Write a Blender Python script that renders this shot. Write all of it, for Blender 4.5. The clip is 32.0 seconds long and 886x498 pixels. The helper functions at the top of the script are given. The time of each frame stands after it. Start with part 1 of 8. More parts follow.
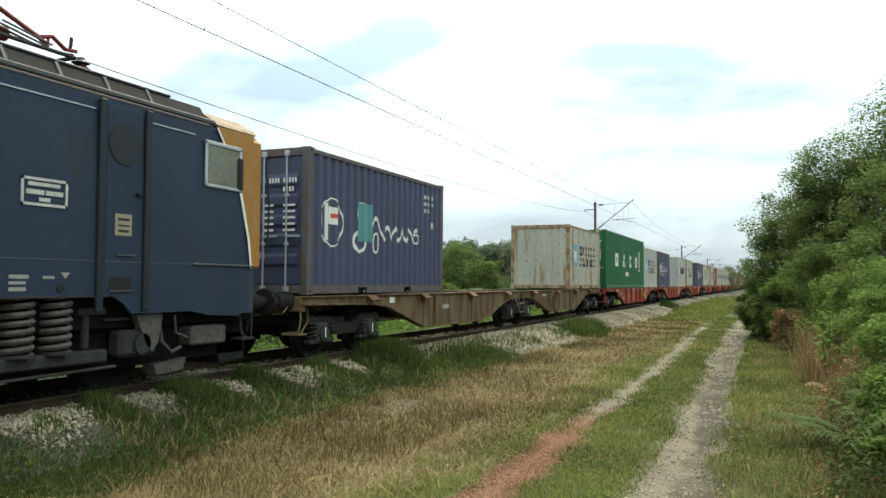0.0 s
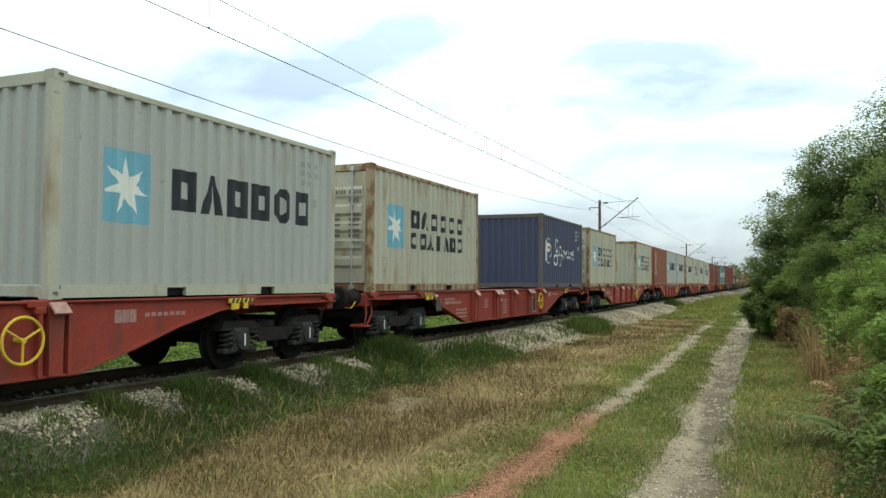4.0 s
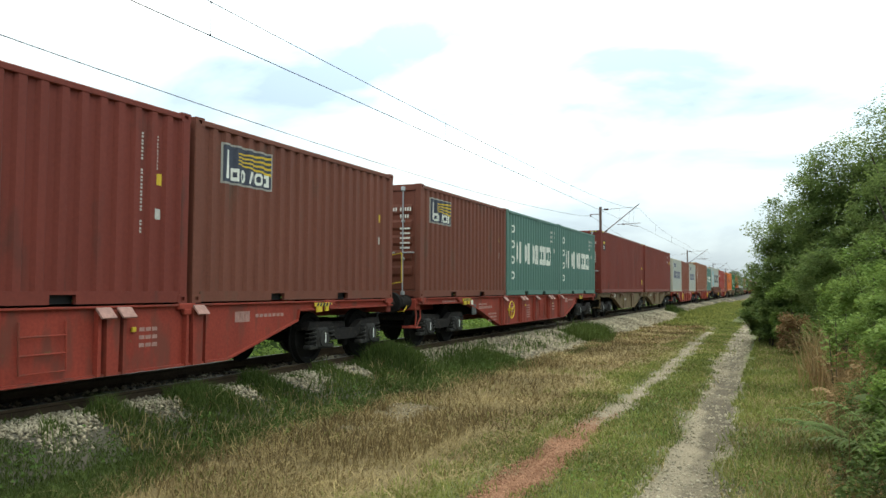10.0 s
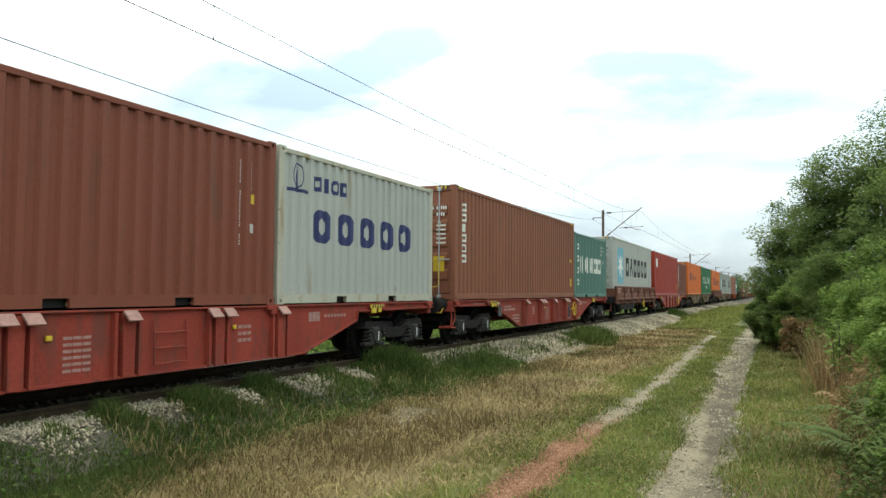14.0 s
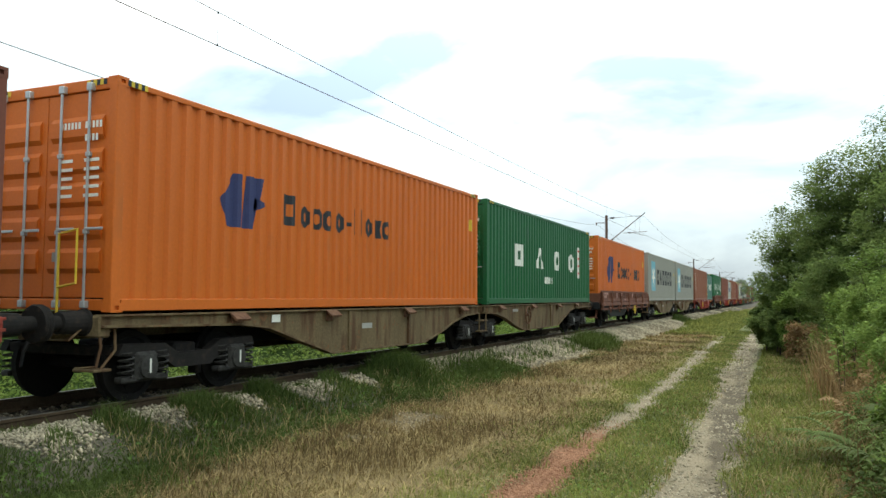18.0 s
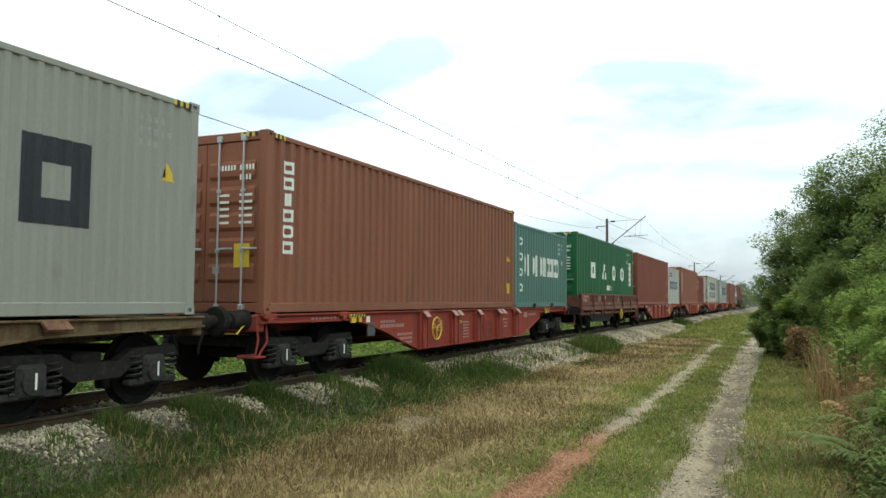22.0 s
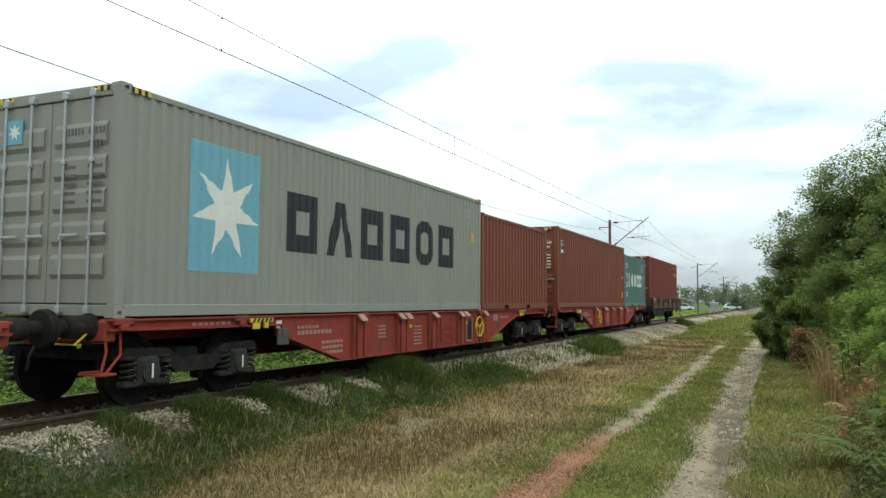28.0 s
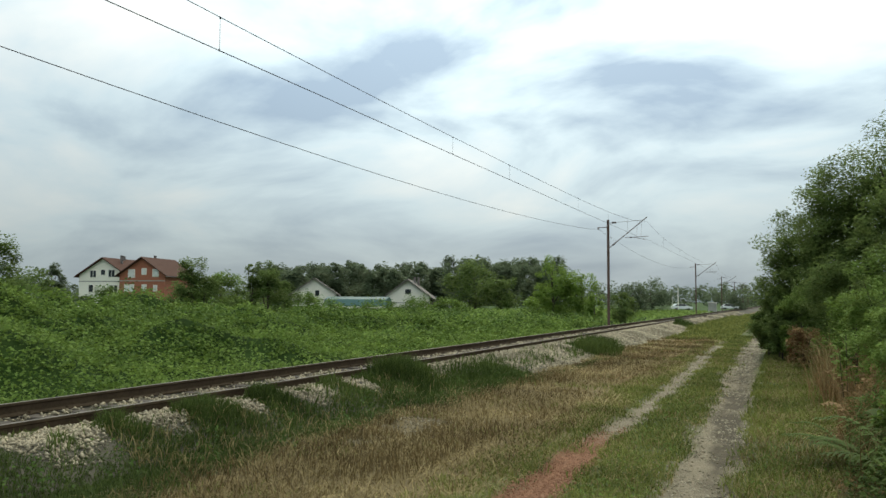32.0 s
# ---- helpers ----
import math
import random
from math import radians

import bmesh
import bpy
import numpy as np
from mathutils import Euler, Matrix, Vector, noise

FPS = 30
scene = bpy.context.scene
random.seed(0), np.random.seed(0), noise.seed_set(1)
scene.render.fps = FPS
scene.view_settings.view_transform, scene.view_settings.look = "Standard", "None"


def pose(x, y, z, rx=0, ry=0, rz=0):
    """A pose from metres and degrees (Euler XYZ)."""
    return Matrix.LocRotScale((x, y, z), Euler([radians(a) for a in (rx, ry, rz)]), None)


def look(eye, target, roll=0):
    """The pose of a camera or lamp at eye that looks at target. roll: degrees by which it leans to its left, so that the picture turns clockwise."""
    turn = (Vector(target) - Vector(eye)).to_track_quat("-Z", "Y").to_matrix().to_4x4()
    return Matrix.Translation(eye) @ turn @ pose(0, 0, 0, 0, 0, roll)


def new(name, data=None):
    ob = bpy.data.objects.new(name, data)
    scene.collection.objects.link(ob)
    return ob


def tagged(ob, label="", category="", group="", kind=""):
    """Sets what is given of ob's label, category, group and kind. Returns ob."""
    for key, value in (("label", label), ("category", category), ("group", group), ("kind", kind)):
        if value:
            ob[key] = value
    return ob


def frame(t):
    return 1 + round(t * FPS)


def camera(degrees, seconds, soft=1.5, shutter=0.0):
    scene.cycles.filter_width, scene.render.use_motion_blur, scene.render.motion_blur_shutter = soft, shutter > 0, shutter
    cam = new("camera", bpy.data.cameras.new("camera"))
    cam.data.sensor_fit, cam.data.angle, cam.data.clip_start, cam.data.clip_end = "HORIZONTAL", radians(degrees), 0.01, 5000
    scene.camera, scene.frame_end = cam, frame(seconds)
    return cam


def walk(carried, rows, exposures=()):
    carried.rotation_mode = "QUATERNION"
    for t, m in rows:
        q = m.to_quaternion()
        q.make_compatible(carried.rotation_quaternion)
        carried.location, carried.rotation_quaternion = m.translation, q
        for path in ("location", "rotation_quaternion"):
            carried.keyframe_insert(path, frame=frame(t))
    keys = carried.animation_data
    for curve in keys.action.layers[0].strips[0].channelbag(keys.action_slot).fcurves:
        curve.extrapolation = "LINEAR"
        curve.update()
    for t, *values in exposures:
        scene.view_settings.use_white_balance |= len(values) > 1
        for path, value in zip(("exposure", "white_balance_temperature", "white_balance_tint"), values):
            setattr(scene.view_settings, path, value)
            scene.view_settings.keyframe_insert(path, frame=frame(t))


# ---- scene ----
# One axis for all: x across the track (the camera side is +x), y along it, z up from the rail tops.
TRACK_X = -8.607
EYE = Vector((0.0, 0.0, 1.39))


def aim(yaw, pitch):
    """The camera on its tripod: degrees to the left of the track's line, degrees up."""
    a, b = radians(yaw), radians(pitch)
    way = Vector((-math.sin(a) * math.cos(b), math.cos(a) * math.cos(b), math.sin(b)))
    return look(EYE, EYE + way, 0.38)


cam = camera(59.28, 32.0, soft=1.5)
DRIFT = [(0, 22.821, 2.451), (0.5, 23.146, 2.324), (1, 23.187, 2.324), (1.5, 23.268, 2.239), (2, 23.268, 2.239), (2.5, 23.187, 2.239),
         (3, 23.146, 2.196), (3.5, 23.146, 2.239), (5.5, 23.065, 2.451), (6, 23.025, 2.451), (7, 23.025, 2.366), (8, 23.065, 2.366),
         (9, 23.187, 2.579), (10, 23.200, 2.791), (11, 23.268, 2.833), (12, 23.268, 2.918), (13, 23.309, 2.961), (14, 23.390, 3.046),
         (14.5, 23.431, 3.046), (16.5, 23.553, 3.215), (17, 23.553, 3.235), (18, 23.634, 3.428), (19, 23.756, 3.470), (20, 23.756, 3.597),
         (21, 23.756, 3.597), (22, 23.675, 3.682), (23, 23.634, 3.682), (24, 23.756, 3.682), (25, 23.797, 3.597), (25.5, 23.878, 3.597),
         (27.5, 23.959, 3.682), (28, 23.878, 3.767), (29, 23.797, 3.810), (30, 23.797, 3.767), (31, 23.756, 3.767), (32, 23.756, 3.767)]
walk(cam, [(t, aim(a, b)) for t, a, b in DRIFT], exposures=[(t, e, 6680, 7.0) for t, e in (
    (0, 0.52), (1, 0.42), (2, 0.56), (3, 0.50), (6, 0.42), (8, 0.48), (10, 0.56), (13, 0.58), (17, 0.50), (19, 0.56), (24, 0.48), (28.4, 0.42), (30.0, 0.47), (31.0, 0.22), (31.6, -0.05), (32, -0.12))])

# ---- sky and sun ----
SUN_AZ, SUN_EL = radians(15), radians(48)      # to the left of the track's line; up
world = bpy.data.worlds.new("overcast_sky")
scene.world = world
world.use_nodes = True
wn, wl = world.node_tree.nodes, world.node_tree.links
wn.clear()


def wnode(kind, **kw):
    n = wn.new(kind)
    for k, v in kw.items():
        n.inputs[k].default_value = v
    return n


w_out = wn.new("ShaderNodeOutputWorld")
w_bg = wn.new("ShaderNodeBackground")
w_sky = wn.new("ShaderNodeTexSky")
w_sky.sky_type, w_sky.sun_disc = "NISHITA", False
w_sky.sun_elevation, w_sky.sun_rotation = SUN_EL, -SUN_AZ
w_sky.air_density, w_sky.dust_density = 1.2, 2.5
w_tc = wn.new("ShaderNodeTexCoord")
w_sep = wn.new("ShaderNodeSeparateXYZ")
wl.new(w_tc.outputs["Generated"], w_sep.inputs[0])
w_den = wnode("ShaderNodeMath")
w_den.operation = "ADD"
w_max = wn.new("ShaderNodeMath")
w_max.operation = "MAXIMUM"
w_max.inputs[1].default_value = 0.0
wl.new(w_sep.outputs["Z"], w_max.inputs[0])
wl.new(w_max.outputs[0], w_den.inputs[0])
w_den.inputs[1].default_value = 0.30
w_div = wn.new("ShaderNodeVectorMath")
w_div.operation = "DIVIDE"
wl.new(w_tc.outputs["Generated"], w_div.inputs[0])
w_cmb = wn.new("ShaderNodeCombineXYZ")
for i in range(3):
    wl.new(w_den.outputs[0], w_cmb.inputs[i])
wl.new(w_cmb.outputs[0], w_div.inputs[1])
w_map = wn.new("ShaderNodeMapping")
w_map.inputs["Location"].default_value = (3.1, 1.7, 0.0)
w_map.inputs["Rotation"].default_value = (0, 0, radians(35))
w_map.inputs["Scale"].default_value = (0.9, 1.05, 0.6)
wl.new(w_div.outputs[0], w_map.inputs["Vector"])
w_n1 = wn.new("ShaderNodeTexNoise")
for k, v in (("Scale", 1.7), ("Detail", 7.0), ("Roughness", 0.52), ("Distortion", 0.35)):
    w_n1.inputs[k].default_value = v
wl.new(w_map.outputs[0], w_n1.inputs["Vector"])
w_ramp = wn.new("ShaderNodeValToRGB")
cr = w_ramp.color_ramp
cr.elements[0].position, cr.elements[0].color = 0.41, (0.35, 0.47, 0.61, 1)
cr.elements[1].position, cr.elements[1].color = 0.70, (1.08, 1.08, 1.04, 1)
e = cr.elements.new(0.52)
e.color = (0.68, 0.83, 0.92, 1)
# the cloud deck evens out towards the horizon
w_even = wn.new("ShaderNodeMapRange")
for k, v in (("From Min", 0.02), ("From Max", 0.30), ("To Min", 0.75), ("To Max", 0.0)):
    w_even.inputs[k].default_value = v
wl.new(w_sep.outputs["Z"], w_even.inputs["Value"])
w_flat = wn.new("ShaderNodeMix")
wl.new(w_even.outputs["Result"], w_flat.inputs["Factor"])
wl.new(w_n1.outputs["Fac"], w_flat.inputs["A"])
w_flat.inputs["B"].default_value = 0.495
wl.new(w_flat.outputs["Result"], w_ramp.inputs["Fac"])
# thinner cloud in front of the sun: a soft bright centre
w_dot = wn.new("ShaderNodeVectorMath")
w_dot.operation = "DOT_PRODUCT"
w_dot.inputs[1].default_value = (-math.sin(SUN_AZ) * math.cos(radians(24)), math.cos(SUN_AZ) * math.cos(radians(24)), math.sin(radians(24)))
wl.new(w_tc.outputs["Generated"], w_dot.inputs[0])
w_glow = wn.new("ShaderNodeMapRange")
w_glow.interpolation_type = "SMOOTHSTEP"
for k, v in (("From Min", 0.80), ("From Max", 1.0), ("To Min", 0.95), ("To Max", 1.22)):
    w_glow.inputs[k].default_value = v
wl.new(w_dot.outputs["Value"], w_glow.inputs["Value"])
w_mul = wn.new("ShaderNodeVectorMath")
w_mul.operation = "SCALE"
# the sun stands behind thin cloud high up, which warms the deck overhead
w_warm = wn.new("ShaderNodeMapRange")
w_warm.interpolation_type = "SMOOTHSTEP"
for k, v in (("From Min", 0.40), ("From Max", 0.85), ("To Min", 0.0), ("To Max", 1.0)):
    w_warm.inputs[k].default_value = v
wl.new(w_max.outputs[0], w_warm.inputs["Value"])
w_tint = wn.new("ShaderNodeMix")
w_tint.data_type, w_tint.blend_type = "RGBA", "MULTIPLY"
w_tint.inputs["B"].default_value = (1.06, 1.0, 0.84, 1)
wl.new(w_warm.outputs["Result"], w_tint.inputs["Factor"])
wl.new(w_ramp.outputs["Color"], w_tint.inputs["A"])
wl.new(w_tint.outputs["Result"], w_mul.inputs[0])
# an overcast dome is brightest overhead
w_zen = wn.new("ShaderNodeMath")
w_zen.operation = "MULTIPLY_ADD"
wl.new(w_max.outputs[0], w_zen.inputs[0])
w_zen.inputs[1].default_value, w_zen.inputs[2].default_value = 2.2, 0.57
w_lit = wn.new("ShaderNodeMath")
w_lit.operation = "MULTIPLY"
wl.new(w_zen.outputs[0], w_lit.inputs[0])
wl.new(w_glow.outputs["Result"], w_lit.inputs[1])
wl.new(w_lit.outputs[0], w_mul.inputs["Scale"])
w_skyk = wn.new("ShaderNodeVectorMath")
w_skyk.operation = "SCALE"
w_skyk.inputs["Scale"].default_value = 0.10
wl.new(w_sky.outputs["Color"], w_skyk.inputs[0])
w_mix = wn.new("ShaderNodeMix")
w_mix.data_type = "RGBA"
w_mix.inputs["Factor"].default_value = 0.88
wl.new(w_skyk.outputs[0], w_mix.inputs["A"])
wl.new(w_mul.outputs[0], w_mix.inputs["B"])
wl.new(w_mix.outputs["Result"], w_bg.inputs["Color"])
w_bg.inputs["Strength"].default_value = 1.0
wl.new(w_bg.outputs[0], w_out.inputs["Surface"])

sun = new("sun", bpy.data.lights.new("sun", "SUN"))
sun.data.energy, sun.data.angle, sun.data.color = 1.9, radians(25), (1.0, 0.87, 0.68)
sun_way = Vector((-math.sin(SUN_AZ) * math.cos(SUN_EL), math.cos(SUN_AZ) * math.cos(SUN_EL), math.sin(SUN_EL)))
sun.matrix_basis = look(sun_way * 300, (0, 0, 0))
# ---- materials ----
def surf(name, base, rough=0.6, metal=0.0, var=0.18, scale=2.0, bump=0.15, bump_scale=40.0, dirt=None, dirt_at=0.62, streak=1.0, fine=25.0, spec=0.25, spots=0.0):
    """Paint, metal, wood or soil: broad and fine variation, optional dirt or rust in patches (streak < 1 draws them out downwards), fine relief."""
    m = bpy.data.materials.new(name)
    m.use_nodes = True
    n, l = m.node_tree.nodes, m.node_tree.links
    b = n["Principled BSDF"]
    b.inputs["Roughness"].default_value, b.inputs["Metallic"].default_value = rough, metal
    b.inputs["Specular IOR Level"].default_value = spec
    tc, oi = n.new("ShaderNodeTexCoord"), n.new("ShaderNodeObjectInfo")
    off = n.new("ShaderNodeVectorMath")
    off.operation = "SCALE"
    off.inputs[0].default_value = (37.0, 53.0, 29.0)
    l.new(oi.outputs["Random"], off.inputs["Scale"])
    add = n.new("ShaderNodeVectorMath")
    l.new(tc.outputs["Object"], add.inputs[0])
    l.new(off.outputs[0], add.inputs[1])
    st = n.new("ShaderNodeVectorMath")
    st.operation = "MULTIPLY"
    st.inputs[1].default_value = (1, 1, streak)
    l.new(add.outputs[0], st.inputs[0])

    def noise_of(sc, vec, detail=4.0):
        t = n.new("ShaderNodeTexNoise")
        t.inputs["Scale"].default_value, t.inputs["Detail"].default_value = sc, detail
        l.new(vec.outputs[0], t.inputs["Vector"])
        return t

    big, small = noise_of(scale, st), noise_of(fine, add)
    both = n.new("ShaderNodeMath")
    both.operation = "ADD"
    l.new(big.outputs["Fac"], both.inputs[0])
    l.new(small.outputs["Fac"], both.inputs[1])
    rg = n.new("ShaderNodeMapRange")
    for k, v in (("From Min", 0.6), ("From Max", 1.4), ("To Min", 1 - var), ("To Max", 1 + var)):
        rg.inputs[k].default_value = v
    l.new(both.outputs[0], rg.inputs["Value"])
    col = n.new("ShaderNodeVectorMath")
    col.operation = "SCALE"
    col.inputs[0].default_value = base
    l.new(rg.outputs["Result"], col.inputs["Scale"])
    out = col.outputs[0]
    if dirt:
        dn = noise_of(scale * 2.3, st, 6.0)
        dr = n.new("ShaderNodeMapRange")
        for k, v in (("From Min", dirt_at - 0.06), ("From Max", dirt_at + 0.08), ("To Min", 0.0), ("To Max", 0.9)):
            dr.inputs[k].default_value = v
        l.new(dn.outputs["Fac"], dr.inputs["Value"])
        mx = n.new("ShaderNodeMix")
        mx.data_type = "RGBA"
        l.new(dr.outputs["Result"], mx.inputs["Factor"])
        l.new(out, mx.inputs["A"])
        mx.inputs["B"].default_value = (*dirt, 1)
        out = mx.outputs["Result"]
    if spots:
        sn = noise_of(7.5, add, 3.0)
        sr = n.new("ShaderNodeMapRange")
        for k, v in (("From Min", spots - 0.02), ("From Max", spots + 0.05), ("To Min", 0.0), ("To Max", 0.85)):
            sr.inputs[k].default_value = v
        l.new(sn.outputs["Fac"], sr.inputs["Value"])
        m2 = n.new("ShaderNodeMix")
        m2.data_type = "RGBA"
        l.new(sr.outputs["Result"], m2.inputs["Factor"])
        l.new(out, m2.inputs["A"])
        m2.inputs["B"].default_value = (0.17, 0.085, 0.04, 1)
        out = m2.outputs["Result"]
    l.new(out, b.inputs["Base Color"])
    if bump:
        bn = noise_of(bump_scale, add, 3.0)
        bp = n.new("ShaderNodeBump")
        bp.inputs["Strength"].default_value, bp.inputs["Distance"].default_value = bump, 0.01
        l.new(bn.outputs["Fac"], bp.inputs["Height"])
        l.new(bp.outputs["Normal"], b.inputs["Normal"])
    return m


def leafy(name, a, b_, rough=0.7, trans=0.35):
    """Leaves and blades, each with its own tone between two colours, lit through."""
    a, b_ = tuple(v * 0.68 for v in a), tuple(v * 1.22 for v in b_)
    m = bpy.data.materials.new(name)
    m.use_nodes = True
    n, l = m.node_tree.nodes, m.node_tree.links
    bs = n["Principled BSDF"]
    ge, tc = n.new("ShaderNodeNewGeometry"), n.new("ShaderNodeTexCoord")
    nz = n.new("ShaderNodeTexNoise")
    nz.inputs["Scale"].default_value = 0.55
    l.new(tc.outputs["Object"], nz.inputs["Vector"])
    ad = n.new("ShaderNodeMath")
    ad.operation = "MULTIPLY_ADD"
    l.new(ge.outputs["Random Per Island"], ad.inputs[0])
    ad.inputs[1].default_value = 0.6
    mr = n.new("ShaderNodeMapRange")
    for k, v in (("From Min", 0.35), ("From Max", 0.65), ("To Min", 0.0), ("To Max", 0.4)):
        mr.inputs[k].default_value = v
    l.new(nz.outputs["Fac"], mr.inputs["Value"])
    l.new(mr.outputs["Result"], ad.inputs[2])
    mx = n.new("ShaderNodeMix")
    mx.data_type = "RGBA"
    mx.inputs["A"].default_value, mx.inputs["B"].default_value = (*a, 1), (*b_, 1)
    l.new(ad.outputs[0], mx.inputs["Factor"])
    l.new(mx.outputs["Result"], bs.inputs["Base Color"])
    bs.inputs["Roughness"].default_value = rough
    bs.inputs["Specular IOR Level"].default_value = 0.08
    tr = n.new("ShaderNodeBsdfTranslucent")
    l.new(mx.outputs["Result"], tr.inputs["Color"])
    sh = n.new("ShaderNodeMixShader")
    sh.inputs[0].default_value = trans
    l.new(bs.outputs[0], sh.inputs[1])
    l.new(tr.outputs[0], sh.inputs[2])
    l.new(sh.outputs[0], n["Material Output"].inputs["Surface"])
    return m


M = {}
M["white_rust"] = surf("white_rust", (0.43, 0.42, 0.35), 0.68, var=0.18, scale=1.6, dirt=(0.27, 0.145, 0.062), dirt_at=0.61, streak=0.16, spots=0.655)
M["white_old"] = surf("white_old", (0.43, 0.41, 0.325), 0.68, var=0.14, scale=1.3, dirt=(0.31, 0.23, 0.13), dirt_at=0.63, streak=0.22, spots=0.71)
M["grey_white"] = surf("grey_white", (0.39, 0.395, 0.36), 0.62, var=0.10, scale=1.2, dirt=(0.29, 0.24, 0.17), dirt_at=0.66, streak=0.22, spots=0.74)
M["grey"] = surf("grey", (0.275, 0.27, 0.235), 0.6, var=0.08, scale=1.0, dirt=(0.20, 0.19, 0.17), dirt_at=0.68, streak=0.3)
M["blue"] = surf("blue", (0.060, 0.068, 0.118), 0.6, var=0.18, scale=1.2, dirt=(0.065, 0.065, 0.09), dirt_at=0.62, streak=0.3, spec=0.3)
M["green"] = surf("green", (0.013, 0.105, 0.036), 0.5, var=0.16, scale=1.0, dirt=(0.04, 0.10, 0.06), dirt_at=0.7, streak=0.3)
M["teal"] = surf("teal", (0.090, 0.180, 0.150), 0.6, var=0.12, scale=1.2, dirt=(0.13, 0.12, 0.08), dirt_at=0.72, streak=0.25)
M["maroon"] = surf("maroon", (0.170, 0.035, 0.024), 0.65, var=0.16, scale=1.1, dirt=(0.095, 0.034, 0.025), dirt_at=0.64, streak=0.3)
M["brick"] = surf("brick", (0.195, 0.058, 0.034), 0.62, var=0.16, scale=1.1, dirt=(0.14, 0.062, 0.038), dirt_at=0.66, streak=0.3)
M["brick_pale"] = surf("brick_pale", (0.235, 0.088, 0.050), 0.65, var=0.16, scale=1.1, dirt=(0.19, 0.085, 0.052), dirt_at=0.62, streak=0.3, spec=0.25)
M["brown"] = surf("brown", (0.160, 0.054, 0.035), 0.65, var=0.16, scale=1.1, dirt=(0.12, 0.065, 0.045), dirt_at=0.66, streak=0.3)
M["scarlet"] = surf("scarlet", (0.28, 0.030, 0.016), 0.5, var=0.10, scale=1.0, dirt=(0.2, 0.03, 0.03), dirt_at=0.7, streak=0.3)
M["orange"] = surf("orange", (0.55, 0.128, 0.016), 0.5, var=0.10, scale=1.1, dirt=(0.41, 0.115, 0.024), dirt_at=0.68, streak=0.3)
M["wagon_red"] = surf("wagon_red", (0.27, 0.046, 0.030), 0.75, var=0.24, scale=1.8, dirt=(0.17, 0.05, 0.035), dirt_at=0.57, spec=0.2, streak=0.3, spots=0.70)
M["wagon_brown"] = surf("wagon_brown", (0.145, 0.105, 0.055), 0.8, var=0.36, scale=1.8, dirt=(0.080, 0.040, 0.020), dirt_at=0.53, spec=0.2, streak=0.22, spots=0.64)
M["flat_brown"] = surf("flat_brown", (0.150, 0.060, 0.038), 0.8, var=0.28, scale=1.6, dirt=(0.085, 0.042, 0.03), dirt_at=0.57, streak=0.4, spec=0.2)
M["flat_dark"] = surf("flat_dark", (0.080, 0.048, 0.034), 0.85, var=0.35, scale=1.6, dirt=(0.045, 0.030, 0.024), dirt_at=0.55, streak=0.4, spec=0.2)
# wheel steel, darkened in its colour to carry the shade below the train
M["wheel_shaded"] = surf("wheel_shaded", (0.012, 0.011, 0.010), 0.9, var=0.3, scale=4.0, spec=0.15)
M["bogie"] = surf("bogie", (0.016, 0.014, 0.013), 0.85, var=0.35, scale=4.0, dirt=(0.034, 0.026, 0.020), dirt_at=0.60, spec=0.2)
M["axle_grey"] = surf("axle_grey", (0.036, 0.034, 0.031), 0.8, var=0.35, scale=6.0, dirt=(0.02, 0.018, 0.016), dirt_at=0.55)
M["frame_blue"] = surf("frame_blue", (0.105, 0.095, 0.10), 0.7, var=0.3, scale=2.5, dirt=(0.13, 0.075, 0.045), dirt_at=0.55, streak=0.4)
M["paint_grey"] = surf("paint_grey", (0.13, 0.13, 0.125), 0.7, var=0.25, scale=9.0)
M["frame_rusty"] = surf("frame_rusty", (0.34, 0.27, 0.17), 0.7, var=0.25, scale=2.5, dirt=(0.19, 0.088, 0.038), dirt_at=0.49, streak=0.5)
M["tread"] = surf("tread", (0.18, 0.17, 0.16), 0.35, metal=0.9, var=0.2)
M["black"] = surf("black", (0.015, 0.015, 0.016), 0.6, var=0.2)
M["rust"] = surf("rust", (0.15, 0.075, 0.042), 0.8, var=0.35, scale=6.0, dirt=(0.09, 0.04, 0.025), dirt_at=0.55)
M["bar_steel"] = surf("bar_steel", (0.42, 0.44, 0.45), 0.45, metal=0.5, var=0.15, scale=8.0)
M["paint_black"] = surf("paint_black", (0.028, 0.030, 0.035), 0.6, var=0.3, scale=3.0)
M["paint_white"] = surf("paint_white", (0.72, 0.72, 0.66), 0.6, var=0.1, scale=3.0)
M["paint_navy"] = surf("paint_navy", (0.034, 0.042, 0.120), 0.6, var=0.15, scale=3.0)
M["paint_sky"] = surf("paint_sky", (0.17, 0.39, 0.48), 0.55, var=0.1, scale=3.0)
M["paint_yellow"] = surf("paint_yellow", (0.62, 0.43, 0.04), 0.55, var=0.15, scale=5.0)
M["paint_code"] = surf("paint_code", (0.50, 0.48, 0.44), 0.7, var=0.25, scale=9.0)
M["paint_pale"] = surf("paint_pale", (0.36, 0.20, 0.17), 0.7, var=0.3, scale=12.0)
M["paint_red"] = surf("paint_red", (0.55, 0.09, 0.06), 0.6, var=0.1)
M["paint_teal"] = surf("paint_teal", (0.10, 0.27, 0.27), 0.6, var=0.1)
M["paint_slate"] = surf("paint_slate", (0.055, 0.060, 0.085), 0.6, var=0.25, scale=4.0)
M["paint_faint"] = surf("paint_faint", (0.32, 0.31, 0.28), 0.7, var=0.2)
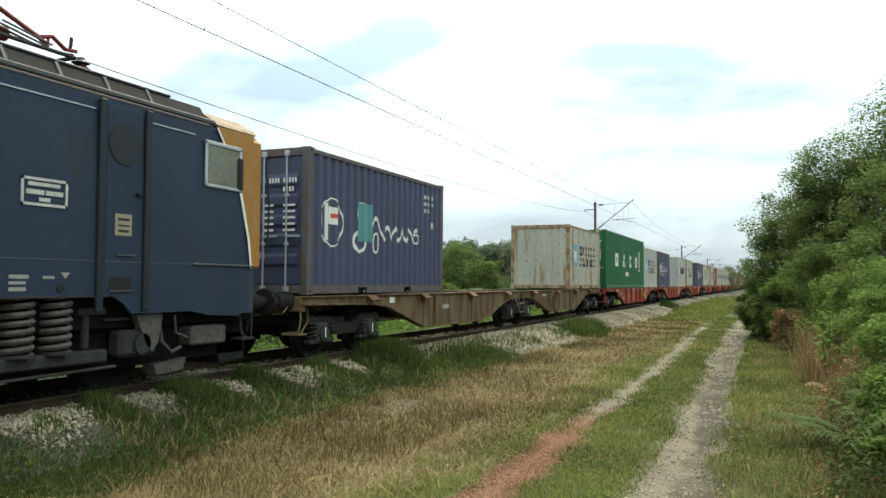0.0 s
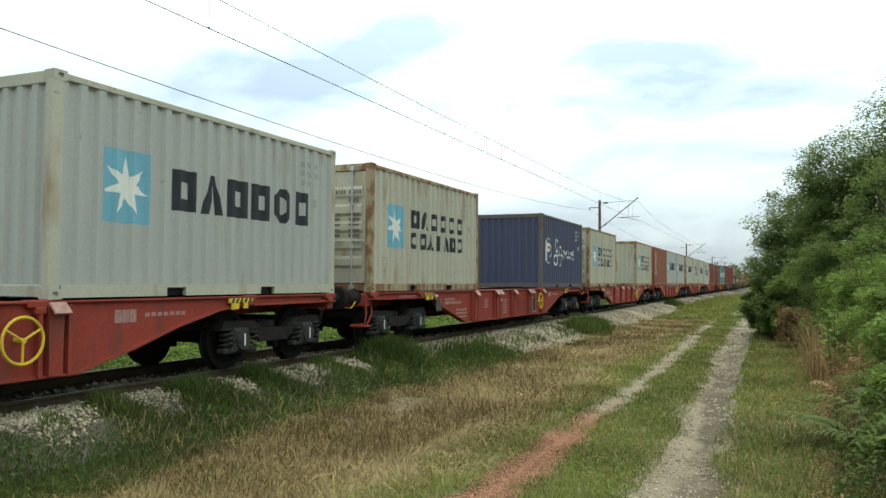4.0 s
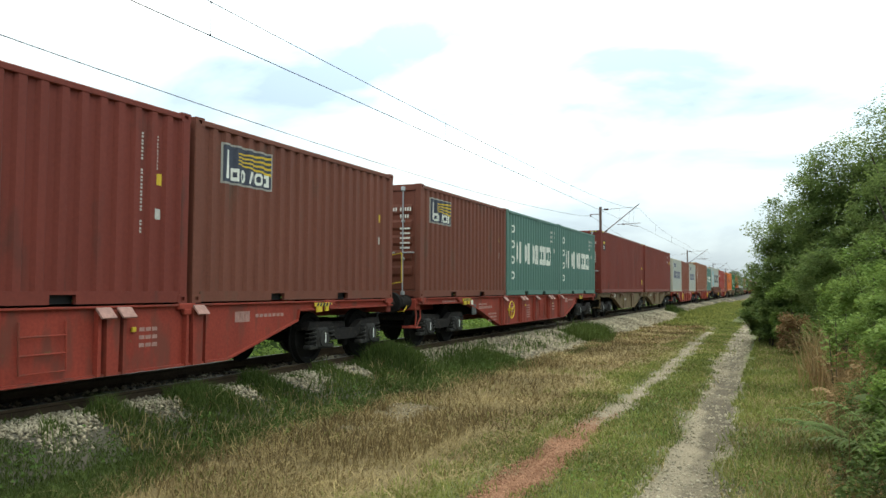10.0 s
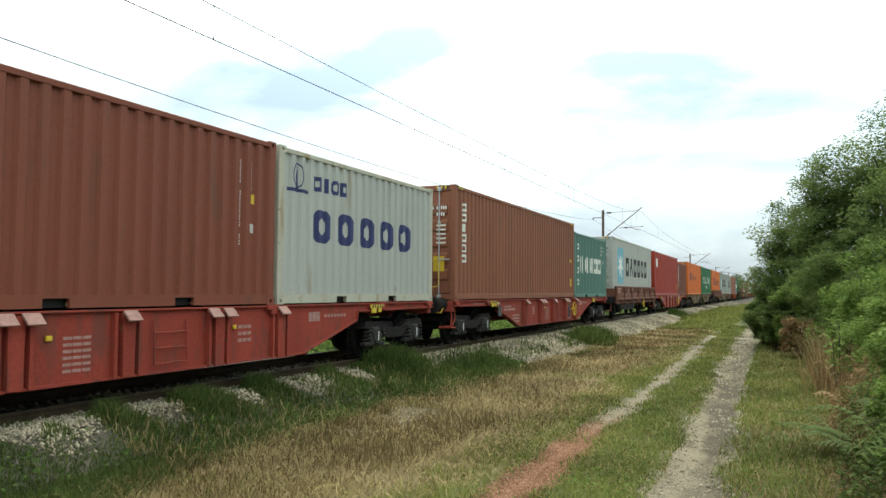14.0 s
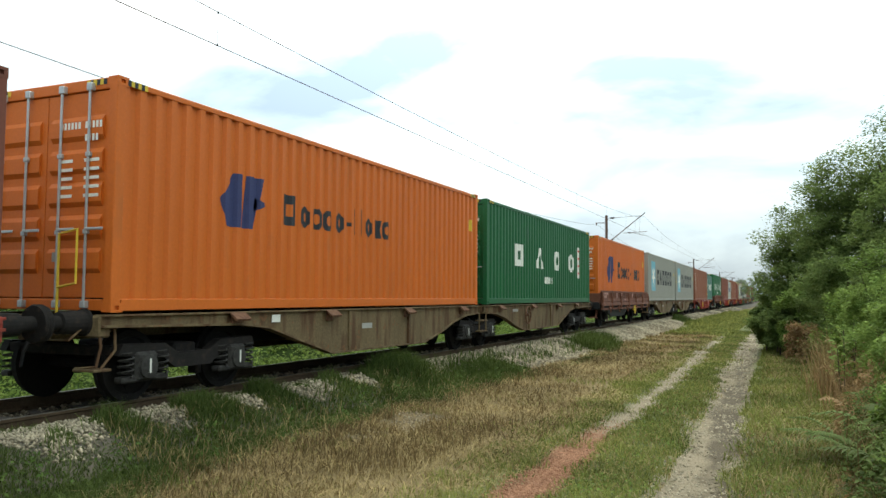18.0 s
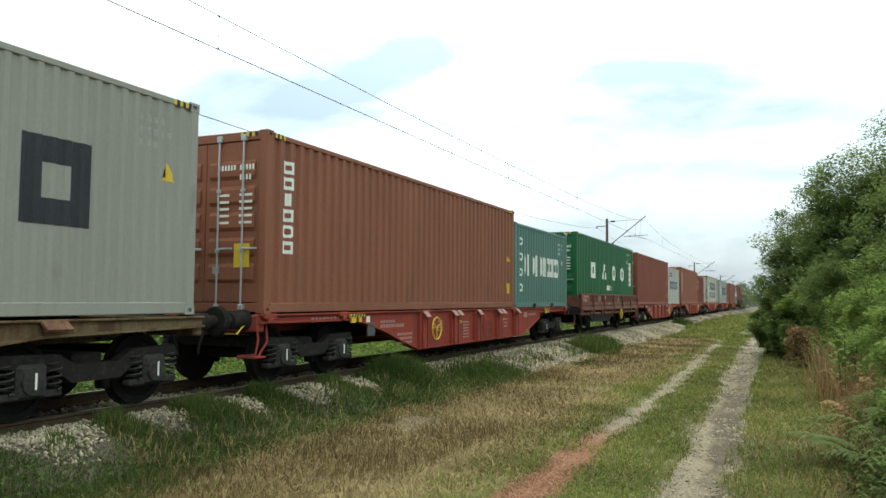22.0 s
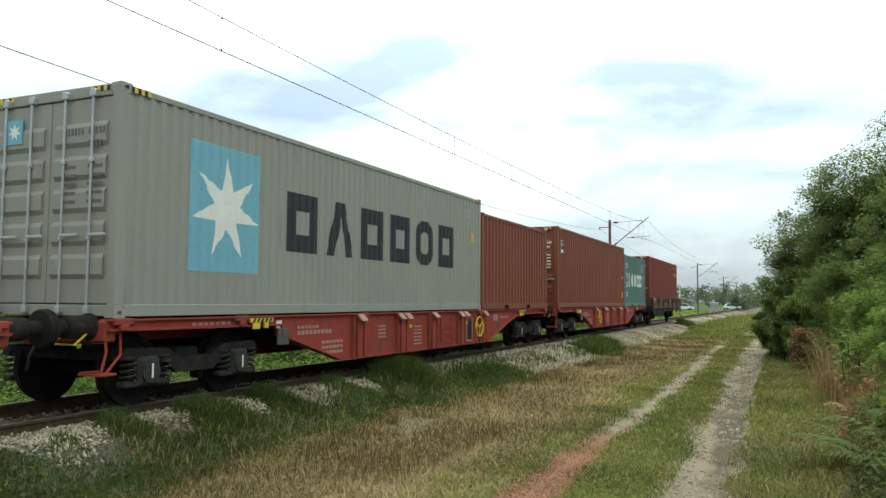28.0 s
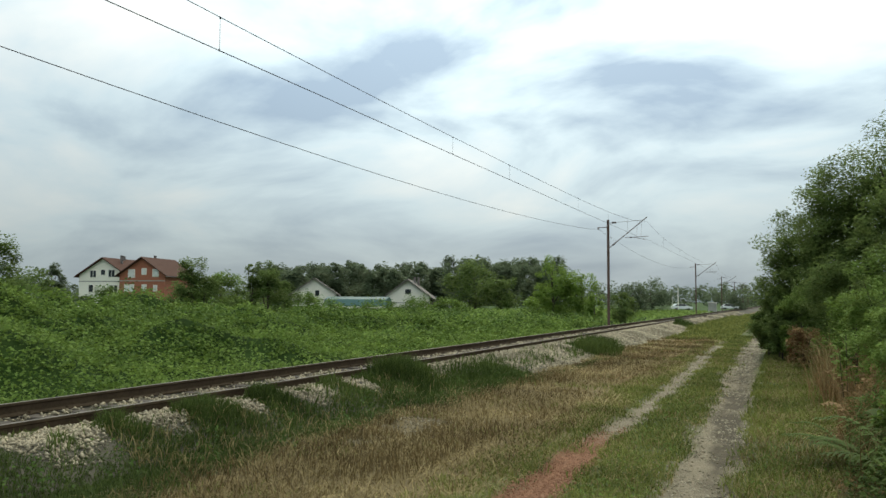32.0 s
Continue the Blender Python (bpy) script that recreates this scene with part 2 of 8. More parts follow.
M["loco_blue"] = surf("loco_blue", (0.017, 0.030, 0.056), 0.6, var=0.20, scale=0.9, dirt=(0.024, 0.030, 0.042), dirt_at=0.60, spec=0.3, streak=0.5)
M["loco_orange"] = surf("loco_orange", (0.36, 0.165, 0.035), 0.5, var=0.14, scale=1.5, dirt=(0.33, 0.2, 0.08), dirt_at=0.6)
M["loco_roof"] = surf("loco_roof", (0.012, 0.011, 0.009), 0.8, var=0.3, scale=3.0)
M["loco_rib"] = surf("loco_rib", (0.085, 0.088, 0.086), 0.6, var=0.25, scale=3.0)
M["cab_tan"] = surf("cab_tan", (0.15, 0.092, 0.038), 0.6, var=0.2, scale=2.0, dirt=(0.26, 0.18, 0.09), dirt_at=0.55)
M["paint_cream"] = surf("paint_cream", (0.30, 0.26, 0.17), 0.7, var=0.2)
M["loco_spring"] = surf("loco_spring", (0.095, 0.09, 0.078), 0.7, var=0.3, scale=6.0, dirt=(0.06, 0.055, 0.05), dirt_at=0.55)
# near-black for the fillers below the train: shade put into the colour
M["under_shade"] = surf("under_shade", (0.008, 0.008, 0.008), 0.9, var=0.3, spec=0.1)
M["loco_trim"] = surf("loco_trim", (0.018, 0.022, 0.028), 0.5, var=0.2, scale=3.0)
M["loco_gear"] = surf("loco_gear", (0.030, 0.030, 0.027), 0.75, var=0.3, scale=4.0, dirt=(0.04, 0.04, 0.038), dirt_at=0.55)
M["panto_red"] = surf("panto_red", (0.20, 0.035, 0.03), 0.6, var=0.25, scale=5.0)
M["ceramic"] = surf("ceramic", (0.06, 0.035, 0.03), 0.25, var=0.15)
M["cab_glass"] = surf("cab_glass", (0.16, 0.17, 0.13), 0.12, var=0.35, scale=1.5, bump=0, spec=0.6)
M["steel_rail"] = surf("steel_rail", (0.15, 0.125, 0.10), 0.55, metal=0.6, var=0.2, scale=2.0, bump=0.05)
M["rail_rust"] = surf("rail_rust", (0.066, 0.046, 0.029), 0.9, var=0.3, scale=3.0, spec=0.1)
M["sleeper"] = surf("sleeper", (0.075, 0.062, 0.052), 0.85, var=0.3, scale=4.0, bump=0.4)
M["stone"] = leafy("stone", (0.12, 0.10, 0.068), (0.40, 0.345, 0.25), rough=0.9, trans=0.0)
M["stone_red"] = leafy("stone_red", (0.18, 0.08, 0.042), (0.34, 0.19, 0.125), rough=0.9, trans=0.0)
M["stone_path"] = leafy("stone_path", (0.175, 0.145, 0.098), (0.37, 0.325, 0.245), rough=0.9, trans=0.0)
M["mast_steel"] = surf("mast_steel", (0.115, 0.072, 0.058), 0.7, var=0.25, scale=2.0)
M["wire"] = surf("wire", (0.06, 0.062, 0.065), 0.5, metal=0.4, var=0.1, bump=0)
M["grass"] = leafy("grass", (0.092, 0.118, 0.026), (0.225, 0.240, 0.068), trans=0.3)
M["grass_dark"] = leafy("grass_dark", (0.038, 0.068, 0.015), (0.118, 0.152, 0.042), trans=0.3)
M["straw"] = leafy("straw", (0.165, 0.124, 0.054), (0.340, 0.268, 0.130), trans=0.2)
M["stubble"] = leafy("stubble", (0.084, 0.060, 0.027), (0.215, 0.155, 0.073), trans=0.2)
M["weed"] = leafy("weed", (0.075, 0.140, 0.024), (0.190, 0.270, 0.062), trans=0.35)
M["weed_dark"] = leafy("weed_dark", (0.048, 0.095, 0.020), (0.095, 0.150, 0.036), trans=0.3)
M["leaf"] = leafy("leaf", (0.090, 0.142, 0.040), (0.172, 0.230, 0.072), trans=0.5)
M["leaf_light"] = leafy("leaf_light", (0.125, 0.205, 0.042), (0.215, 0.300, 0.078), trans=0.4)
# distant leaves: air haze is painted in, paler and greyer with little contrast
M["leaf_hazed"] = leafy("leaf_hazed", (0.150, 0.190, 0.115), (0.125, 0.160, 0.094), trans=0.5)
M["leaf_young"] = leafy("leaf_young", (0.19, 0.30, 0.055), (0.23, 0.32, 0.075), trans=0.5)
M["fern_brown"] = leafy("fern_brown", (0.17, 0.1, 0.045), (0.33, 0.215, 0.105), trans=0.25)
M["fern_green"] = leafy("fern_green", (0.072, 0.115, 0.030), (0.140, 0.195, 0.056), trans=0.35)
M["undergrowth"] = leafy("undergrowth", (0.036, 0.060, 0.015), (0.088, 0.122, 0.032), trans=0.3)
M["bark"] = surf("bark", (0.075, 0.06, 0.045), 0.9, var=0.3, scale=5.0, bump=0.5)
M["wall_white"] = surf("wall_white", (0.78, 0.74, 0.66), 0.8, var=0.06, scale=0.5)
M["wall_brick"] = surf("wall_brick", (0.32, 0.12, 0.075), 0.85, var=0.15, scale=2.0)
M["roof_tile"] = surf("roof_tile", (0.085, 0.044, 0.034), 0.85, var=0.2, scale=1.5, spec=0.1)
M["roof_grey"] = surf("roof_grey", (0.16, 0.14, 0.13), 0.8, var=0.15, scale=1.5)
M["pane"] = surf("pane", (0.02, 0.022, 0.026), 0.1, var=0.1, bump=0, spec=0.6)
M["greenhouse"] = surf("greenhouse", (0.055, 0.115, 0.11), 0.45, var=0.12, scale=0.6)
M["car_white"] = surf("car_white", (0.75, 0.76, 0.78), 0.3, var=0.04, spec=0.6)
# ---- mesh helpers ----
class Shape:
    """Points and faces of one part."""

    def __init__(self):
        self.v, self.f, self.weld = [], [], False

    def add(self, pts, faces):
        k = len(self.v)
        self.v += [tuple(p) for p in pts]
        self.f += [tuple(i + k for i in fc) for fc in faces]
        return self

    def box(self, x0, x1, y0, y1, z0, z1, c=0.0):
        """A box, its edges chamfered by c."""
        if c <= 0:
            p = [(x, y, z) for z in (z0, z1) for y in (y0, y1) for x in (x0, x1)]
            return self.add(p, [(0, 2, 3, 1), (4, 5, 7, 6), (0, 1, 5, 4), (2, 6, 7, 3), (0, 4, 6, 2), (1, 3, 7, 5)])
        c = min(c, (x1 - x0) / 2.5, (y1 - y0) / 2.5, (z1 - z0) / 2.5)
        ring = lambda a, z: [(x0 + a, y0 + c + 0 * a, z), (x0 + c, y0 + a, z), (x1 - c, y0 + a, z), (x1 - a, y0 + c, z),
                             (x1 - a, y1 - c, z), (x1 - c, y1 - a, z), (x0 + c, y1 - a, z), (x0 + a, y1 - c, z)]
        low = [(x0 + c, y0 + c, z0), (x1 - c, y0 + c, z0), (x1 - c, y1 - c, z0), (x0 + c, y1 - c, z0)]
        top = [(x, y, z1) for x, y, _ in low]
        p = low + ring(0, z0 + c) + ring(0, z1 - c) + top
        fs = [(3, 2, 1, 0), (20, 21, 22, 23)]
        for i in range(8):
            j = (i + 1) % 8
            fs.append((4 + i, 4 + j, 12 + j, 12 + i))
        cor = {0: 0, 1: 0, 2: 1, 3: 1, 4: 2, 5: 2, 6: 3, 7: 3}
        for i in range(8):
            j = (i + 1) % 8
            a, b = cor[i], cor[j]
            fs.append((a, b, 4 + j, 4 + i) if a != b else (a, 4 + j, 4 + i))
            fs.append((12 + i, 12 + j, 20 + b, 20 + a) if a != b else (12 + i, 12 + j, 20 + a))
        return self.add(p, fs)

    def prism(self, poly, a, b, axis="x"):
        """A flat outline drawn out from a to b: along x its points are (y, z), along y (x, z), along z (x, y)."""
        n = len(poly)
        put = {"x": lambda s, p: (s, p[0], p[1]), "y": lambda s, p: (p[0], s, p[1]), "z": lambda s, p: (p[0], p[1], s)}[axis]
        pts = [put(a, p) for p in poly] + [put(b, p) for p in poly]
        fs = [tuple(range(n))[::-1], tuple(range(n, 2 * n))] + [(i, (i + 1) % n, n + (i + 1) % n, n + i) for i in range(n)]
        return self.add(pts, fs)

    def rod(self, p, q, r, n=8, r2=None):
        """A round bar from p to q."""
        p, q = Vector(p), Vector(q)
        w = (q - p).normalized()
        u = w.orthogonal().normalized()
        v = w.cross(u)
        r2 = r if r2 is None else r2
        ring = [u * math.cos(2 * math.pi * i / n) + v * math.sin(2 * math.pi * i / n) for i in range(n)]
        pts = [p + k * r for k in ring] + [q + k * r2 for k in ring]
        return self.add(pts, [tuple(range(n))[::-1], tuple(range(n, 2 * n))] + [(i, (i + 1) % n, n + (i + 1) % n, n + i) for i in range(n)])

    def pipe(self, pts, r, n=6):
        """One bent round bar through all the points."""
        P = [Vector(p) for p in pts]
        ways = [(b - a).normalized() for a, b in zip(P, P[1:])]
        u = ways[0].orthogonal().normalized()
        out = []
        for i, p in enumerate(P):
            w = ways[min(i, len(ways) - 1)] + ways[max(i - 1, 0)]
            w = w.normalized() if w.length > 1e-4 else ways[min(i, len(ways) - 1)]
            u = (u - w * u.dot(w))
            u = u.normalized() if u.length > 1e-4 else w.orthogonal().normalized()
            v = w.cross(u)
            out += [p + (u * math.cos(2 * math.pi * j / n) + v * math.sin(2 * math.pi * j / n)) * r for j in range(n)]
        fs = [tuple(range(n))[::-1], tuple(range((len(P) - 1) * n, len(P) * n))]
        for k in range(len(P) - 1):
            fs += [(k * n + j, k * n + (j + 1) % n, (k + 1) * n + (j + 1) % n, (k + 1) * n + j) for j in range(n)]
        return self.add(out, fs)

    def turned(self, prof, at, axis="x", n=20):
        """A turned body: prof of (along, radius) about an axis through at."""
        pts = []
        for s, r in prof:
            for i in range(n):
                c, d = r * math.cos(2 * math.pi * i / n), r * math.sin(2 * math.pi * i / n)
                pts.append({"x": (at[0] + s, at[1] + c, at[2] + d), "y": (at[0] + c, at[1] + s, at[2] + d), "z": (at[0] + c, at[1] + d, at[2] + s)}[axis])
        k = len(prof)
        fs = [tuple(range(n))[::-1], tuple(range((k - 1) * n, k * n))]
        for j in range(k - 1):
            fs += [(j * n + i, j * n + (i + 1) % n, (j + 1) * n + (i + 1) % n, (j + 1) * n + i) for i in range(n)]
        return self.add(pts, fs)

    def ring(self, at, r, t, axis="x", n=20, m=6):
        """A thin round hoop."""
        pts, fs = [], []
        for i in range(n):
            a = 2 * math.pi * i / n
            for j in range(m):
                b = 2 * math.pi * j / m
                rr, s = r + t * math.cos(b), t * math.sin(b)
                c, d = rr * math.cos(a), rr * math.sin(a)
                pts.append({"x": (at[0] + s, at[1] + c, at[2] + d), "y": (at[0] + c, at[1] + s, at[2] + d), "z": (at[0] + c, at[1] + d, at[2] + s)}[axis])
        for i in range(n):
            for j in range(m):
                i2, j2 = (i + 1) % n, (j + 1) % m
                fs.append((i * m + j, i2 * m + j, i2 * m + j2, i * m + j2))
        return self.add(pts, fs)

    def coil(self, at, r, t, height, turns, n=12, m=5):
        """A coil spring, one wound bar standing on at."""
        pts, fs, k = [], [], int(n * turns)
        for i in range(k + 1):
            a = 2 * math.pi * i / n
            for j in range(m):
                b = 2 * math.pi * j / m
                rr = r + t * math.cos(b)
                pts.append((at[0] + rr * math.cos(a), at[1] + rr * math.sin(a), at[2] + height * i / k + t * math.sin(b)))
        for i in range(k):
            fs += [(i * m + j, (i + 1) * m + j, (i + 1) * m + (j + 1) % m, i * m + (j + 1) % m) for j in range(m)]
        fs += [tuple(range(m)), tuple(range(k * m, k * m + m))]
        return self.add(pts, fs)

    def mesh(self, name, material):
        me = bpy.data.meshes.new(name)
        me.from_pydata(self.v, [], self.f)
        if material:
            me.materials.append(material)
        bm = bmesh.new()
        bm.from_mesh(me)
        if self.weld:
            bmesh.ops.remove_doubles(bm, verts=bm.verts, dist=0.0004)
        bmesh.ops.recalc_face_normals(bm, faces=bm.faces)
        bm.to_mesh(me)
        bm.free()
        return me


def part(name, shape, material, parent=None, label=""):
    """One mesh object under a thing or a part. shape: a Shape, or a mesh that is shared."""
    me = shape if isinstance(shape, bpy.types.Mesh) else shape.mesh(name, material)
    ob = new(name, me)
    if parent:
        ob.parent = parent
    if label:
        ob["label"] = label
    return ob


def thing(name, at=(0, 0, 0), **tags):
    ob = new(name)
    ob.empty_display_size = 0.2
    ob.location = at
    return tagged(ob, **tags)


def raw_mesh(name, verts, corners, sizes, material, smooth=False):
    """A large mesh straight from number arrays."""
    verts, corners, sizes = np.asarray(verts, np.float32), np.asarray(corners, np.int32), np.asarray(sizes, np.int32)
    me = bpy.data.meshes.new(name)
    me.vertices.add(len(verts))
    me.vertices.foreach_set("co", verts.ravel())
    me.loops.add(len(corners))
    me.loops.foreach_set("vertex_index", corners)
    me.polygons.add(len(sizes))
    starts = np.concatenate(([0], np.cumsum(sizes)[:-1])).astype(np.int32)
    me.polygons.foreach_set("loop_start", starts)
    me.polygons.foreach_set("loop_total", sizes)
    me.update(calc_edges=True)
    me.validate()
    me.materials.append(material)
    return me


def corrugation(length, pitch, depth, margin):
    """Break points of a corrugated sheet along its run: (place, how far it lies back)."""
    n = max(1, round((length - 2 * margin) / pitch))
    p = (length - 2 * margin) / n
    pts = [(margin, 0.0)]
    for i in range(n):
        a = margin + i * p
        pts += [(a + p * 0.26, 0.0), (a + p * 0.40, depth), (a + p * 0.76, depth), (a + p * 0.90, 0.0)]
    pts.append((length - margin, 0.0))
    return pts


def sheet_depth(pts, s):
    for (a, da), (b, db) in zip(pts, pts[1:]):
        if a <= s <= b:
            return da + (db - da) * (s - a) / max(b - a, 1e-6)
    return 0.0


def clip_strip(poly, a, b):
    """The part of a convex outline between s = a and s = b."""
    for lim, keep in ((a, 1), (b, -1)):
        out = []
        for (s0, z0), (s1, z1) in zip(poly, poly[1:] + poly[:1]):
            i0, i1 = (s0 - lim) * keep >= 0, (s1 - lim) * keep >= 0
            if i0:
                out.append((s0, z0))
            if i0 != i1:
                k = (lim - s0) / (s1 - s0)
                out.append((lim, z0 + k * (z1 - z0)))
        poly = out
        if len(poly) < 3:
            return []
    return poly


def painted(polys, pts, face_x, proud=0.003):
    """Flat convex outlines (s, z) painted on a corrugated side whose front lies at x = face_x."""
    sh = Shape()
    sh.weld = True
    for poly in polys:
        for (a, _), (b, _) in zip(pts, pts[1:]):
            if b - a < 1e-4:
                continue
            q = clip_strip(list(poly), a, b)
            if len(q) >= 3:
                sh.add([(face_x - sheet_depth(pts, s) + proud, s, z) for s, z in q], [tuple(range(len(q)))])
    return sh


def rect(s0, s1, z0, z1):
    return [(s0, z0), (s1, z0), (s1, z1), (s0, z1)]


def blocks(code, s0, s1, z0, z1, gap=0.22):
    """A row of plain solid shapes, one a group: r slotted slab, a arch of two slanted bars, d open octagon, k waisted slab, m notched slab, i bar, p slanted slab, - blank."""
    w = (s1 - s0) / len(code)
    out = []
    for i, c in enumerate(code):
        a, b = s0 + i * w + gap * w / 2, s0 + (i + 1) * w - gap * w / 2
        m, zm, q, k = (a + b) / 2, (z0 + z1) / 2, (b - a) * 0.28, (z1 - z0) * 0.22
        if c == "r":
            u, h = (b - a) * 0.30, (z1 - z0) * 0.30
            out.append([rect(a, a + u, z0, z1), rect(b - u, b, z0, z1), rect(a + u, b - u, z0, z0 + h), rect(a + u, b - u, z1 - h, z1)])
        elif c == "i":
            out.append([rect(m - q * 0.7, m + q * 0.7, z0, z1)])
        elif c == "a":
            u = (b - a) * 0.30
            out.append([[(a, z0), (a + u, z0), (m + u * 0.5, z1), (m - u * 0.5, z1)], [(b - u, z0), (b, z0), (m + u * 0.5, z1), (a + u + (m - u * 0.5 - a) * 0.75, z0 + (z1 - z0) * 0.75)]])
        elif c == "d":
            ring = [(a + q, z0), (b - q, z0), (b, z0 + k), (b, z1 - k), (b - q, z1), (a + q, z1), (a, z1 - k), (a, z0 + k)]
            hole = [(m + (p - m) * 0.42, zm + (t - zm) * 0.50) for p, t in ring]
            out.append([[ring[j], ring[(j + 1) % 8], hole[(j + 1) % 8], hole[j]] for j in range(8)])
        elif c == "k":
            out.append([[(a, z0), (b, z0), (b - q, zm), (a, zm)], [(a, zm), (b - q, zm), (b, z1), (a, z1)]])
        elif c == "m":
            out.append([[(a, z0), (m, z0), (m, z1 - 1.6 * k), (a, z1)], [(m, z0), (b, z0), (b, z1), (m, z1 - 1.6 * k)]])
        elif c == "p":
            out.append([[(a, z0), (b - q, z0), (b, z1), (a + q, z1)]])
    return out


def star(s, z, r, n=7, inner=0.38, turn=0.0):
    """A plain star of n points as kites."""
    out = []
    for i in range(n):
        a = math.pi / 2 + turn + 2 * math.pi * i / n
        d = math.pi / n
        out.append([(s, z), (s + r * inner * math.cos(a - d), z + r * inner * math.sin(a - d)), (s + r * math.cos(a), z + r * math.sin(a)), (s + r * inner * math.cos(a + d), z + r * inner * math.sin(a + d))])
    return out


def hoop(s, z, rs, rz, t, n=20):
    out = []
    for i in range(n):
        a, b = 2 * math.pi * i / n, 2 * math.pi * (i + 1) / n
        out.append([(s + (rs - t) * math.cos(a), z + (rz - t) * math.sin(a)), (s + rs * math.cos(a), z + rz * math.sin(a)), (s + rs * math.cos(b), z + rz * math.sin(b)), (s + (rs - t) * math.cos(b), z + (rz - t) * math.sin(b))])
    return out
# ---- containers ----
HALF = 1.219
SHARED = {}


def shared(key, make, material):
    """One mesh for all alike pieces."""
    k = (key, material.name if material else "")
    if k not in SHARED:
        SHARED[k] = make().mesh(key[0] if isinstance(key, tuple) else key, material)
    return SHARED[k]


def side_sheet(pts, x, z0, z1, out):
    sh = Shape()
    v = []
    for s, d in pts:
        v += [(x - out * d, s, z0), (x - out * d, s, z1)]
    return sh.add(v, [(2 * i, 2 * i + 2, 2 * i + 3, 2 * i + 1) for i in range(len(pts) - 1)])


def door_leaf(y, w, z0, z1, sgn):
    """One leaf: a plate with pressed horizontal troughs."""
    sh = Shape()
    return sh.box(-w / 2, w / 2, -0.025, 0.025, z0, z1, 0.006)


def door_rib(w, h):
    """One pressed trough of a door leaf."""
    return Shape().prism([(-0.025, 0.05), (-0.062, 0.11), (-0.062, h - 0.11), (-0.025, h - 0.05)], -w / 2 + 0.09, w / 2 - 0.09, "x")


def container(paint, length, height, near="door", frame_paint=None, rib=0.278, shallow=0.044, label="", marks=(), ladder=False):
    """A freight container: origin under the middle of its leading end, its run along +y."""
    H, L = height, length
    fp = frame_paint or paint
    box = thing("shipping_container", label=label, category="container", group="containers on the train")
    inset = 0.012
    pts = corrugation(L, rib, shallow, 0.13)
    for sx in (1, -1):
        part("side_panel", shared(("side_panel", L, H, rib, shallow, sx), lambda: side_sheet(pts, sx * (HALF - inset), 0.15, H - 0.09, sx), M[paint]), None, box)
        small = L < 10
        def rail():
            sh = Shape()
            xa, xb = sorted((sx * (HALF - 0.005), sx * (HALF - 0.06)))
            if small:
                m = L / 2
                lo_z, up_z = 0.015, 0.125
                sh.prism([(0.16, lo_z), (m - 1.2, lo_z), (m - 1.2, up_z), (m - 0.84, up_z), (m - 0.84, lo_z), (m + 0.84, lo_z), (m + 0.84, up_z), (m + 1.2, up_z), (m + 1.2, lo_z), (L - 0.16, lo_z), (L - 0.16, 0.165), (0.16, 0.165)], xa, xb, "x")
            else:
                sh.box(xa, xb, 0.16, L - 0.16, 0.015, 0.165, 0.008)
            return sh
        part("bottom_rail", shared(("bottom_rail", L, sx), rail, M[fp]), None, box)
        if small:
            # black block behind each opening stands in for the dark of the hollow pocket
            for a in (L / 2 - 1.2, L / 2 + 0.84):
                part("fork_pocket", shared(("fork_pocket", L, sx), lambda: Shape().box(*sorted((sx * (HALF - 0.14), sx * (HALF - 0.10))), -0.02, 0.38, 0.02, 0.14), M["black"]), None, box).location = (0, a, 0)
        part("top_rail", shared(("top_rail", L, H, sx), lambda: Shape().box(*sorted((sx * (HALF - 0.004), sx * (HALF - 0.06))), 0.15, L - 0.15, H - 0.10, H - 0.02, 0.008), M[fp]), None, box)
        for y in (0.0, L - 0.15):
            part("corner_post", shared(("corner_post", L, H, sx, y), lambda: Shape().box(*sorted((sx * (HALF - 0.003), sx * (HALF - 0.14))), y, y + 0.15, 0.1, H - 0.1, 0.012), M[fp]), None, box)
            y2 = y if y == 0 else L - 0.178
            for z in (0.0, H - 0.118):
                def casting():
                    sh = Shape()
                    xa, xb = sorted((sx * HALF, sx * (HALF - 0.162)))
                    e0, e1 = (y2 + 0.052, y2 + 0.126)
                    z0, z1 = z + 0.035, z + 0.083
                    xi = sx * (HALF - 0.03)
                    xo = sx * HALF
                    fr = [((y2, y2 + 0.178, z, z0)), (y2, y2 + 0.178, z1, z + 0.118), (y2, e0, z0, z1), (e1, y2 + 0.178, z0, z1)]
                    for a, b, c, d in fr:
                        sh.box(*sorted((xi, xo)), a, b, c, d)
                    sh.box(*sorted((sx * (HALF - 0.162), xi)), y2, y2 + 0.178, z, z + 0.118, 0.006)
                    return sh
                part("corner_casting", shared(("corner_casting", L, H, sx, y, z), casting, M[fp]), None, box)
    def roof():
        rp = corrugation(L, 0.42, 0.02, 0.1)
        v = []
        for s, d in rp:
            v += [(-HALF + 0.05, s, H - 0.03 - d), (HALF - 0.05, s, H - 0.03 - d)]
        return Shape().add(v, [(2 * i, 2 * i + 1, 2 * i + 3, 2 * i + 2) for i in range(len(rp) - 1)])
    part("roof_panel", shared(("roof_panel", L, H), roof, M[paint]), None, box)
    part("floor_pan", shared(("floor_pan", L), lambda: Shape().box(-HALF + 0.1, HALF - 0.1, 0.1, L - 0.1, 0.12, 0.16), M["black"]), None, box)
